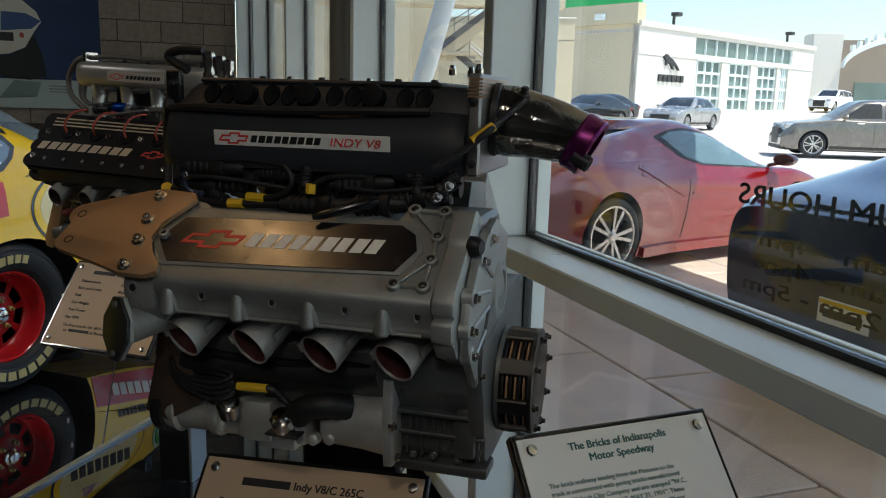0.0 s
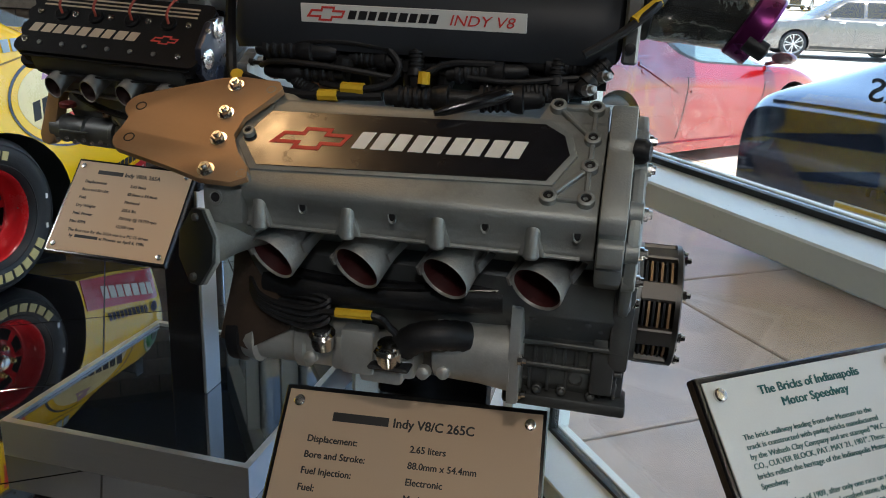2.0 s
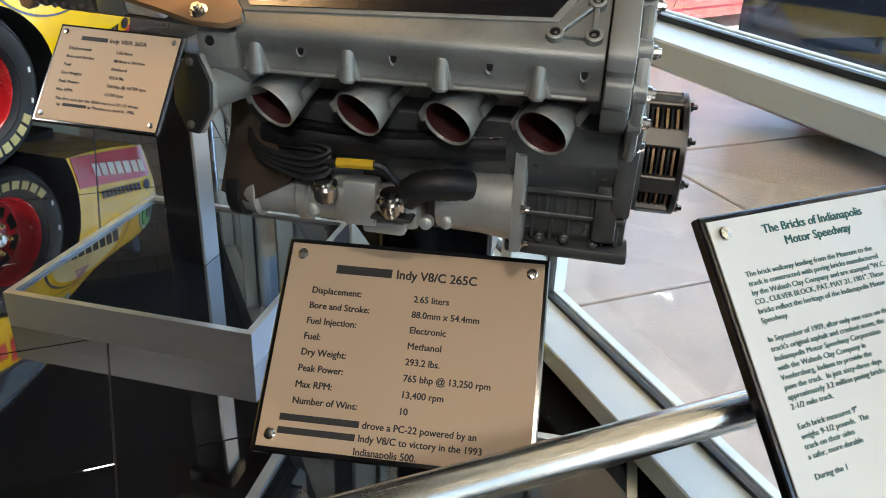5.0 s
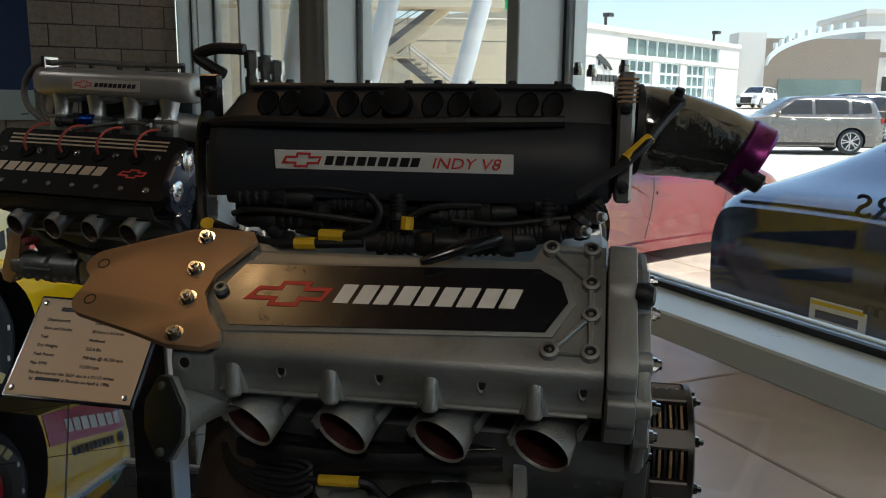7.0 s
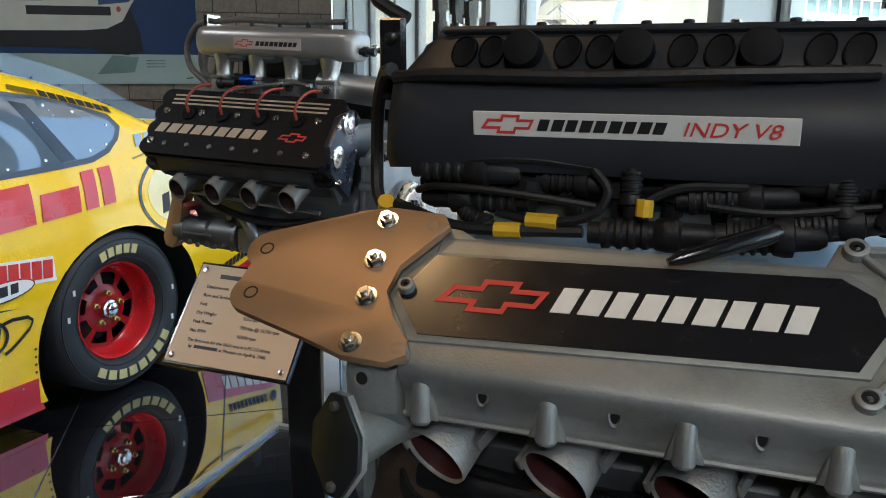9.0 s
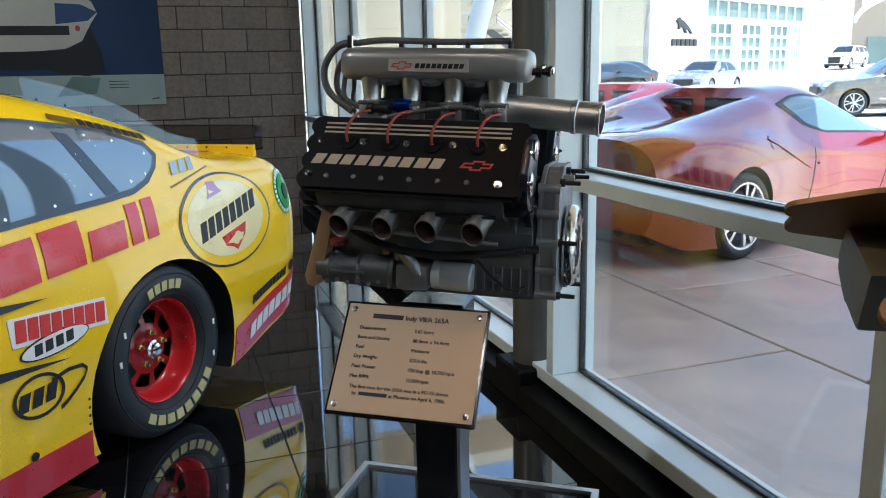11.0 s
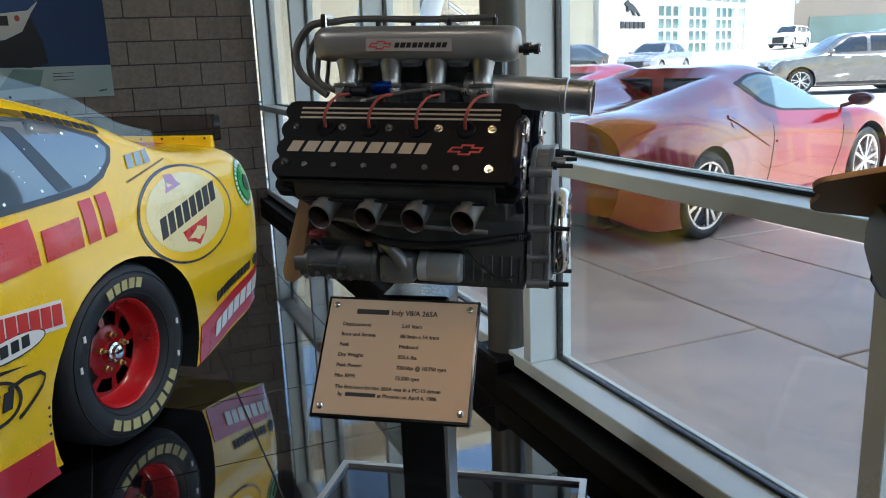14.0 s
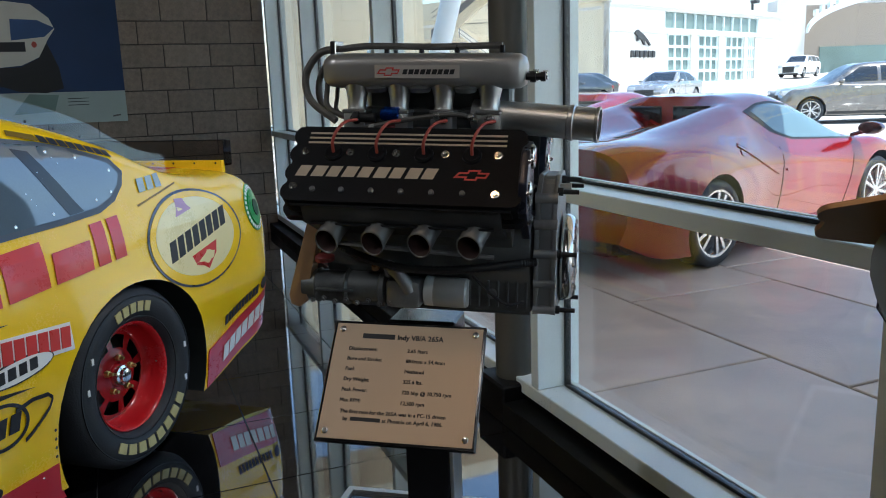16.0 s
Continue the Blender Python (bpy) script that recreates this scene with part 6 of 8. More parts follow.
    part("bell_flange", profile_x(rear, 0.305, 0.316, 0.003), M_GREYCAST, bell)
    for y, z in ((-0.212, 1.222), (-0.213, 1.165), (-0.212, 1.10), (-0.210, 1.035), (-0.203, 0.975)):
        part("bell_lug", turn((0.2682, y, z), (1, 0, 0), [(0, 0.012), (0.014, 0.0105), (0.034, 0.0105), (0.049, 0.012)], 16), M_GREYCAST, bell)
    for y, z in ((-0.2, 1.235), (-0.205, 1.1), (-0.2, 0.975), (-0.05, 0.965), (-0.1, 1.25), (0.03, 1.22)):
        part("rear_stud", turn((0.314, y, z), (1, 0, 0), [(0, 0.009), (0.012, 0.009), (0.012, 0.0055), (0.045, 0.005)], 10), M_RUBBER, bell)
    wheel = part("flywheel", turn((0.318, -0.075, 1.068), (1, 0, 0), [(0, 0.05), (0.004, 0.098), (0.012, 0.100), (0.024, 0.096), (0.030, 0.090), (0.033, 0.072), (0.029, 0.060), (0.029, 0.02)], 44), M_STEEL, t, "bright steel clutch and flywheel")
    for k in range(10):
        a = 2 * math.pi * k / 10
        part("clutch_bolt", turn((0.346, -0.075 + 0.083 * math.cos(a), 1.068 + 0.083 * math.sin(a)), (1, 0, 0), [(-0.003, 0.006), (0.006, 0.006), (0.007, 0.004)], 6), M_ALU_D, wheel)
    for k in range(14):
        a = 2 * math.pi * k / 14
        part("spring_finger", box(0.0285, -0.0055, 0.018, 0.0325, 0.0055, 0.05, 0.001, m=Matrix.Translation((0.318, -0.075, 1.068)) @ Matrix.Rotation(a, 4, "X")), M_RUBBER, wheel)
    # front bracket, pump, filter
    part("front_bracket", prism([(-0.205, 1.195), (-0.222, 1.195), (-0.232, 1.17), (-0.287, 0.985), (-0.282, 0.962), (-0.262, 0.956), (-0.245, 0.97), (-0.240, 1.0), (-0.208, 1.14)], 0.04, plane_m((0, -0.205, 0), (1, 0, 0), (0, 0, 1)), 0.004), M_GOLD, t, "sandy gold front bracket")
    part("red_cap", turn((-0.200, -0.235, 1.068), (0, -0.15, 1), [(0, 0.022), (0.010, 0.022), (0.012, 0.020), (0.016, 0.010)], 20), M_REDCAP, t, "dull red round cap")
    pump = part("oil_pump", turn((-0.255, -0.215, 1.005), (1, 0, 0), [(0, 0.02), (0.0, 0.034), (0.03, 0.036), (0.034, 0.040), (0.04, 0.036), (0.10, 0.037), (0.105, 0.043), (0.112, 0.037), (0.18, 0.036), (0.185, 0.042), (0.195, 0.042)], 28), M_CAST_D, t, "dark oil pump body")
    part("pump_joint", box(-0.215, -0.262, 1.002, -0.13, -0.245, 1.008, 0.001), M_CAST_D, pump)
    for k in range(8):
        part("pump_bolt", turn((-0.225 + 0.026 * k, -0.25, 0.978 + 0.006 * (k % 2)), (0, -1, -0.2), [(0, 0.006), (0.005, 0.006), (0.005, 0.0035), (0.009, 0.003)], 8), M_ALU_D, pump)
    adapter = part("filter_adapter", box(-0.055, -0.255, 0.97, 0.025, -0.18, 1.035, 0.012, 2), M_GREYCAST, pump, "grey cast filter adapter")
    part("elbow", tube([(-0.05, -0.235, 1.06), (-0.03, -0.25, 1.055), (-0.012, -0.252, 1.035), (0.0, -0.245, 1.01)], 0.015, 12, 5), M_GREYCAST, pump)
    part("elbow_flange", turn((-0.055, -0.235, 1.055), (1, 0, 0.1), [(0, 0.02), (0.006, 0.02), (0.008, 0.016)], 16), M_GREYCAST, pump)
    part("brass_union", turn((-0.078, -0.245, 1.055), (0, -0.2, 1), [(0, 0.009), (0.01, 0.009), (0.01, 0.006), (0.018, 0.006)], 6), M_GOLD, pump)
    part("oil_filter", turn((0.028, -0.22, 1.007), (1, 0, -0.02), [(0, 0.022), (0.004, 0.0335), (0.022, 0.0335), (0.024, 0.0325), (0.026, 0.0335), (0.07, 0.034), (0.094, 0.033), (0.099, 0.029), (0.099, 0.002)], 32), M_FILTER, t, "pale grey oil filter canister")
    part("ribbed_hose", tube([(-0.165, -0.25, 1.112), (-0.12, -0.262, 1.092), (-0.03, -0.268, 1.070), (0.06, -0.268, 1.066), (0.16, -0.26, 1.074), (0.24, -0.24, 1.083), (0.275, -0.225, 1.085)], 0.0085, 10, 16, 0.14), M_RUBBER, t, "black ribbed drain hose")
    part("thin_pipe", tube([(-0.18, -0.27, 1.118), (0.0, -0.275, 1.11), (0.19, -0.27, 1.10)], 0.005, 8, 6), M_GREYCAST, t)
    part("thin_cable", tube([(0.14, -0.25, 1.055), (0.18, -0.26, 1.02), (0.22, -0.255, 0.995), (0.25, -0.24, 1.0)], 0.003, 6, 6), M_RUBBER, t)
    # plenum log with its label
    loops = []
    cy, cz = -0.145, 1.486
    ring = [(math.copysign(abs(math.cos(a)) ** 0.6, math.cos(a)), math.copysign(abs(math.sin(a)) ** 0.6, math.sin(a))) for a in [2 * math.pi * (i + 0.5) / 24 for i in range(24)]]
    for u, ky, kz in ((-0.196, 0.30, 0.35), (-0.190, 0.66, 0.72), (-0.178, 0.9, 0.93), (-0.155, 1, 1), (0.225, 1, 1), (0.245, 0.93, 0.96), (0.256, 0.75, 0.78), (0.260, 0.45, 0.45)):
        loops.append([(u - 0.022, cy + 0.055 * ky * c, cz + 0.038 * kz * s) for c, s in ring])
    bm = bmesh.new()
    rings(bm, loops)
    plen = part("plenum", bm, M_SILVER, t, "silver painted intake plenum", 50)
    for k, u in enumerate((-0.091, 0.008, 0.109)):
        part("belly_dent", turn((u, -0.175, 1.442), (0, -0.2, 1), [(0, 0.022), (0.010, 0.026), (0.016, 0.012)], 16), M_CAST_D, plen)
    label = part("label", box(-0.088, -0.2012, 1.470, 0.099, -0.1985, 1.497, 0.0004), M_LABEL, plen, "pale label with red and black print", None)
    mb = plane_m((-0.022, -0.2014, -0.012), (1, 0, 0), (0, 0, 1))
    part("emblem", xform(cross_badge(0.050, 0.018, 0.0004), mb @ pose(-0.034, 1.4955, 0)), M_RED_T, label, "", None)
    marks(label, 9, 0.116, 0.0105, mb @ pose(-0.004, 1.4900, 0), M_BLACK_T, 0.3)
    part("top_hose", tube([(-0.19, -0.135, 1.533), (-0.12, -0.135, 1.540), (0.03, -0.13, 1.538), (0.18, -0.125, 1.541)], 0.0075, 10, 6), M_GREYHOSE, t, "dark braided top hose")
    part("hose_plate", box(-0.202, -0.165, 1.513, -0.188, -0.11, 1.550, 0.002), M_STEEL, t)
    for k, u in enumerate((-0.06, 0.02, 0.10, 0.2)):
        part("hose_post", cyl((u - 0.02, -0.13, 1.513), (u - 0.02, -0.13, 1.541), 0.006, n=8), M_RUBBER, t)
    for k in range(2):
        part("pipe_union", turn((0.234, -0.165 + 0.05 * k, 1.474 + 0.004 * k), (1, 0, 0), [(0, 0.008), (0.012, 0.008), (0.012, 0.012), (0.024, 0.012), (0.024, 0.007), (0.034, 0.007), (0.034, 0.010), (0.044, 0.010)], 8), M_RUBBER if k == 0 else M_STEEL, t)
    for k, (dy, out) in enumerate(((0.0, 0.095), (0.03, 0.075), (0.015, 0.05), (0.04, 0.035))):
        part("breather_hose", tube([(-0.190, -0.14 + dy, 1.536 - 0.014 * k), (-0.185 - out * 0.55, -0.14 + dy, 1.523 - 0.02 * k), (-0.175 - out, -0.14 + dy, 1.475 - 0.015 * k), (-0.17 - out * 0.9, -0.15 + dy, 1.42 - 0.01 * k), (-0.15 - out * 0.45 + 0.02 * k, -0.16 + dy, 1.375)], 0.0085 - 0.0012 * k, 10, 7), M_GREYHOSE, t, "dark braided breather hose")
    # trumpets and throttle bodies
    for k, u in enumerate((-0.140, -0.042, 0.058, 0.160)):
        tr = part("intake_trumpet", turn((u, -0.165, 1.40), (0.0, 0.02, 1), [(0, 0.0200), (0.004, 0.0215), (0.008, 0.0200), (0.03, 0.0222), (0.045, 0.0255), (0.056, 0.0285), (0.058, 0.026)], 24), M_SILVER2, t, "tapered bright intake trumpet")
        body = part("throttle_body", box(u - 0.025, -0.190, 1.350, u + 0.025, -0.14, 1.3995, 0.004, 2), M_SILVER2, t, "grey throttle body")
        part("spindle_boss", turn((u + 0.004, -0.189, 1.384), (0, -1, 0), [(0, 0.012), (0.007, 0.012), (0.008, 0.009)], 6), M_ALU, body)
        part("body_clamp", box(u - 0.027, -0.193, 1.394, u + 0.027, -0.138, 1.4025, 0.002), M_ALU_D, body)
        for c in (-1, 1):
            part("body_screw", turn((u + 0.016 * c, -0.187, 1.36), (0, -1, 0), [(0, 0.004), (0.003, 0.004)], 8), M_STEEL, body)
        part("far_trumpet", turn((u, -0.03, 1.36), (0.0, -0.02, 1), [(0, 0.0155), (0.07, 0.018), (0.1, 0.0245), (0.102, 0.022)], 20), M_ALU_D, t)
    part("regulator", turn((-0.078, -0.185, 1.392), (1, 0, 0), [(0, 0.012), (0.008, 0.012), (0.008, 0.017), (0.04, 0.017), (0.042, 0.012)], 16), M_BLUE_A, t, "blue anodised fuel regulator")
    part("regulator_cap", turn((-0.056, -0.19, 1.375), (0, 0, -1), [(0, 0.010), (0.016, 0.010), (0.018, 0.006)], 12), M_REDCAP, t)
    part("linkage", turn((-0.14, -0.19, 1.385), (1, 0, 0), [(0, 0.014), (0.012, 0.014), (0.014, 0.010), (0.05, 0.010)], 12), M_RUBBER, t)
    part("fuel_rail", tube([(-0.16, -0.115, 1.395), (0.2, -0.115, 1.395)], 0.012, 10, 2, smooth=False), M_CAST_D, t)
    part("backing_box", box(-0.13, -0.11, 1.36, 0.2, -0.06, 1.46, 0.006), M_CAST_D, t)
    part("blow_off_pipe", turn((0.12, -0.13, 1.392), (0.99, -0.10, -0.065), [(0, 0.034), (0.21, 0.036), (0.212, 0.0385), (0.222, 0.0385), (0.224, 0.036), (0.268, 0.036), (0.270, 0.0385), (0.276, 0.0385), (0.276, 0.033), (0.18, 0.032)], 36, cap1=False), M_SILVER2, t, "bright rolled steel outlet pipe")
    part("rear_spigot", turn((0.285, -0.15, 1.235), (1, 0, 0), [(0, 0.02), (0.03, 0.02), (0.03, 0.012), (0.055, 0.012)], 16), M_ALU_D, t)
    return t


engine_a()


# ---------- a car body made of keyed cross-sections ----------
class Body:
    """Half sections (inset from the side, height) keyed along x, which points forward; the body is even about y = 0."""

    def __init__(self, width, keys, nx=56, nt=30):
        self.half = width / 2
        self.x0, self.x1 = keys[0][0], keys[-1][0]
        self.xs = np.linspace(self.x0, self.x1, nx)
        kx = np.array([k[0] for k in keys])
        kp = np.array([k[1] for k in keys])
        self.kx, self.kp, self.nt = kx, kp, nt

    @staticmethod
    def smooth(xs, ps, x):
        i = int(np.clip(np.searchsorted(xs, x) - 1, 0, len(xs) - 2))
        h = xs[i + 1] - xs[i]
        s = float(np.clip((x - xs[i]) / h, 0, 1))
        d = (ps[i + 1] - ps[i]) / h
        ma = d if i == 0 else (d + (ps[i] - ps[i - 1]) / (xs[i] - xs[i - 1])) / 2
        mb = d if i + 2 >= len(xs) else (d + (ps[i + 2] - ps[i + 1]) / (xs[i + 2] - xs[i + 1])) / 2
        return (2 * s**3 - 3 * s**2 + 1) * ps[i] + (s**3 - 2 * s**2 + s) * h * ma + (-2 * s**3 + 3 * s**2) * ps[i + 1] + (s**3 - s**2) * h * mb

    def section(self, x, n=None):
        p = self.smooth(self.kx, self.kp, x)
        n = n or self.nt
        ts = np.arange(len(p), dtype=float)
        return np.array([self.smooth(ts, p, t) for t in np.linspace(0, len(p) - 1, n)])

    def y_at(self, x, z):
        """Distance of the side from the middle at (x, z)."""
        s = self.section(x, 60)
        k = int(np.argmax(s[:, 1]))
        zz, ii = s[:k + 1, 1], s[:k + 1, 0]
        return self.half - float(np.interp(z, np.maximum.accumulate(zz), ii))

    def z_at(self, x, y):
        s = self.section(x, 60)
        i = self.half - abs(y)
        k = int(np.argmin(s[:, 0]))
        return float(np.interp(i, np.maximum.accumulate(s[k:, 0]), s[k:, 1]))

    def mesh(self):
        bm = bmesh.new()
        loops = []
        for x in self.xs:
            s = self.section(x)
            left = [(x, self.half - i, z) for i, z in s]
            loops.append(left + [(x, -y, z) for x, y, z in reversed(left[:-1])])
        rings(bm, loops)
        return bm

    def side_patch(self, pts, sgn, out=0.004, thick=0.003, step=0.06):
        """A thin sheet that follows the side within an outline of (x, z)."""
        bm = bmesh.new()
        vs = [bm.verts.new((p[0], 0, p[1])) for p in pts]
        bm.faces.new(vs)
        lo, hi = [min(p[k] for p in pts) for k in (0, 1)], [max(p[k] for p in pts) for k in (0, 1)]
        for k, no in ((0, (1, 0, 0)), (1, (0, 0, 1))):
            c = lo[k] + step
            while c < hi[k] - 0.01:
                co = (c, 0, 0) if k == 0 else (0, 0, c)
                bmesh.ops.bisect_plane(bm, geom=bm.verts[:] + bm.edges[:] + bm.faces[:], plane_co=co, plane_no=no)
                c += step
        for v in bm.verts:
            v.co.y = sgn * (self.y_at(v.co.x, v.co.z) + out)
        r = bmesh.ops.extrude_face_region(bm, geom=list(bm.faces))
        bmesh.ops.translate(bm, vec=(0, -sgn * thick, 0), verts=[v for v in r["geom"] if isinstance(v, bmesh.types.BMVert)])
        return bm

    def top_patch(self, pts, out=0.004, thick=0.003, step=0.08):
        bm = bmesh.new()
        vs = [bm.verts.new((p[0], p[1], 0)) for p in pts]
        bm.faces.new(vs)
        lo, hi = [min(p[k] for p in pts) for k in (0, 1)], [max(p[k] for p in pts) for k in (0, 1)]
        for k, no in ((0, (1, 0, 0)), (1, (0, 1, 0))):
            c = lo[k] + step
            while c < hi[k] - 0.01:
                co = (c, 0, 0) if k == 0 else (0, c, 0)
                bmesh.ops.bisect_plane(bm, geom=bm.verts[:] + bm.edges[:] + bm.faces[:], plane_co=co, plane_no=no)
                c += step
        for v in bm.verts:
            v.co.z = self.z_at(v.co.x, v.co.y) + out
        r = bmesh.ops.extrude_face_region(bm, geom=list(bm.faces))
        bmesh.ops.translate(bm, vec=(0, 0, -thick), verts=[v for v in r["geom"] if isinstance(v, bmesh.types.BMVert)])
        return bm


def cut_arches(ob, spots, depth=0.42):
    """Takes round wheel arches out of a body: spots of (x, y, z, radius)."""
    bm = bmesh.new()
    for x, y, z, r in spots:
        s = 1 if y > 0 else -1
        add_cyl(bm, (x, y + s * 0.3, z), (x, y - s * depth, z), r, n=40)
    for f in bm.faces:
        f.material_index = 1
    tool_me = bpy.data.meshes.new("tool")
    bm.to_mesh(tool_me)
    bm.free()
    ob.data.materials.append(M_GASKET)
    for m in ob.data.materials:
        tool_me.materials.append(m)
    tool = new("tool", tool_me)
    tool.matrix_world = ob.parent.matrix_world
    mod = ob.modifiers.new("arches", "BOOLEAN")
    mod.operation, mod.object, mod.solver = "DIFFERENCE", tool, "EXACT"
    bpy.context.view_layer.update()
    me = bpy.data.meshes.new_from_object(ob.evaluated_get(bpy.context.evaluated_depsgraph_get()))
    ob.modifiers.clear()
    ob.data = me
    bpy.data.objects.remove(tool)
    me.shade_smooth()
    me.set_sharp_from_angle(angle=radians(40))


def ellipse(cx, cz, rx, rz, n=32, turn_deg=0.0):
    c, s = math.cos(radians(turn_deg)), math.sin(radians(turn_deg))
    return [(cx + rx * math.cos(a) * c - rz * math.sin(a) * s, cz + rx * math.cos(a) * s + rz * math.sin(a) * c) for a in [2 * math.pi * k / n for k in range(n)]]


def slanted(x0, z0, dx, dz, ux, uz):
    return [(x0, z0), (x0 + dx * ux[0], z0 + dx * ux[1]), (x0 + dx * ux[0] + dz * uz[0], z0 + dx * ux[1] + dz * uz[1]), (x0 + dz * uz[0], z0 + dz * uz[1])]


def side_marks(body, parent, sgn, n, a, b, h, material, lean=0.25, fill=0.74, out=0.006):
    """A row of plain slanted blocks on a car's side from a to b (the foot of the row)."""
    a, b = Vector(a), Vector(b)
    for i in range(n):
        p, q = a.lerp(b, i / n), a.lerp(b, (i + fill) / n)
        s = (b - a).normalized() * lean * h
        part("name_mark", body.side_patch([(p.x, p.y), (q.x, q.y), (q.x + s.x, q.y + h), (p.x + s.x, p.y + h)], sgn, out, 0.002, 0.2), material, parent, "", None)


def road_wheel(parent, x, y, r, rim, width, sgn, spokes=5, rim_mat=None, twin=True):
    """Tyre, rim with spokes, hub; sgn tells which way the outside faces."""
    w = part("wheel", turn((x, y, r), (0, sgn, 0), [(-width, rim * 0.96), (-width * 0.97, r * 0.93), (-width * 0.85, r * 0.99), (-width * 0.5, r), (-width * 0.15, r * 0.99), (-0.012, r * 0.95), (0.0, r * 0.88), (-0.004, rim * 1.04), (-0.012, rim)], 44, cap0=False, cap1=False), M_TYRE, parent, "black road tyre", 50)
    o = Vector((x, y, r))
    out = Vector((0, sgn, 0))
    part("rim", turn(o, out, [(-0.010, rim * 1.02), (-0.004, rim * 1.01), (-0.006, rim * 0.95), (-0.02, rim * 0.92), (-width * 0.9, rim * 0.86)], 44, cap0=False, cap1=False), rim_mat or M_ALLOY, w, "bright alloy rim", 50)
    part("brake_disc", turn(o, out, [(-0.09, 0.02), (-0.088, rim * 0.72), (-0.1, rim * 0.74), (-0.11, rim * 0.88), (-0.11, rim * 0.05)], 32), M_DARKMETAL, w)
    for k in range(spokes):
        a0 = 2 * math.pi * (k + 0.25) / spokes
        for da in ((-0.16, 0.16) if twin else (0.0,)):
            bm = bmesh.new()
            m = Matrix.Translation(o) @ Matrix.Rotation(a0, 4, "Y")
            hw = rim * (0.06 if twin else 0.10)
            ta = math.tan(da) * rim * 0.9
            add_prism(bm, [(-hw * 0.8 + ta * 0.15, rim * 0.12), (hw * 0.8 + ta * 0.15, rim * 0.12), (hw + ta * 1.35, rim * 0.95), (-hw + ta * 1.35, rim * 0.95)], 0.018, m @ plane_m((0, sgn * -0.030, 0), (1, 0, 0), (0, 0, 1)) if sgn < 0 else m @ plane_m((0, -0.012, 0), (1, 0, 0), (0, 0, 1)))
            part("spoke", bm, rim_mat or M_ALLOY, w)
    part("hub_cap", turn(o, out, [(-0.03, rim * 0.2), (-0.012, rim * 0.19), (-0.008, rim * 0.12), (-0.008, 0.004)], 20), rim_mat or M_ALLOY, w)
    return w


def wing_mirror(parent, x, y, z, sgn, material):
    bm = bmesh.new()
    ring = [(math.cos(2 * math.pi * k / 14), math.sin(2 * math.pi * k / 14)) for k in range(14)]
    rings(bm, [[(x + 0.10 * f + 0.02 * c, y + sgn * (0.11 + 0.105 * f2 * c), z + 0.06 * f2 * s) for c, s in ring] for f, f2 in ((-0.6, 0.8), (-0.5, 0.95), (0.0, 1.0), (0.5, 0.85), (0.9, 0.4))])
    add_tube(bm, [(x, y - sgn * 0.08, z - 0.07), (x, y + sgn * 0.06, z - 0.03)], 0.018, 8, 3)
    return part("wing_mirror", bm, material, parent)


def hull(half, xs, tuck, low, belt, lean, edge, crown):
    """Sections for Body from curves along the car: how far the side is tucked in, the height of its foot, of the belt line, of the roof edge (lean in from the side) and of the middle."""
    keys = []
    for x, t, z0, zb, li, ze, zc in zip(xs, tuck, low, belt, lean, edge, crown):
        z2 = min(0.58, 0.60 * zb)
        keys.append((x, [(t + 0.045 + 0.3 * max(t - 0.06, 0), z0), (t + 0.02, (z0 + z2) / 2), (t, z2), (0.8 * t + 0.028, 0.4 * z2 + 0.6 * zb), (t + 0.095, zb), (li, ze), (half, zc)]))
    return keys


def plain_sections(length_back, length_front, belt, top, width, bottom=0.22):
    """Sections from a roof line: top is a list of (x, z); what lies above the belt leans in as glass does."""
    xs = np.array([p[0] for p in top])
    zs = np.array([p[1] for p in top])
    keys = []
    for x in np.linspace(-length_back, length_front, 17):
        t = float(np.interp(x, xs, zs))
        b = min(belt, t - 0.03)
        e = min(1.0, (x + length_back) / 0.30, (length_front - x) / 0.35)
        tuck = 0.16 * (1 - max(e, 0.0)) ** 2
        up = max(t - b, 0.0)
        keys.append((float(x), [(0.09 + tuck, bottom + 0.06 * (1 - e)), (0.03 + tuck, bottom + 0.15), (0.0 + tuck, 0.35 + 0.3 * b), (0.015 + tuck, b - 0.10), (0.06 + tuck, b), (0.08 + tuck + 0.42 * up + (0.16 if up < 0.15 else 0.0), t - 0.035), (width / 2, t)]))
    return keys


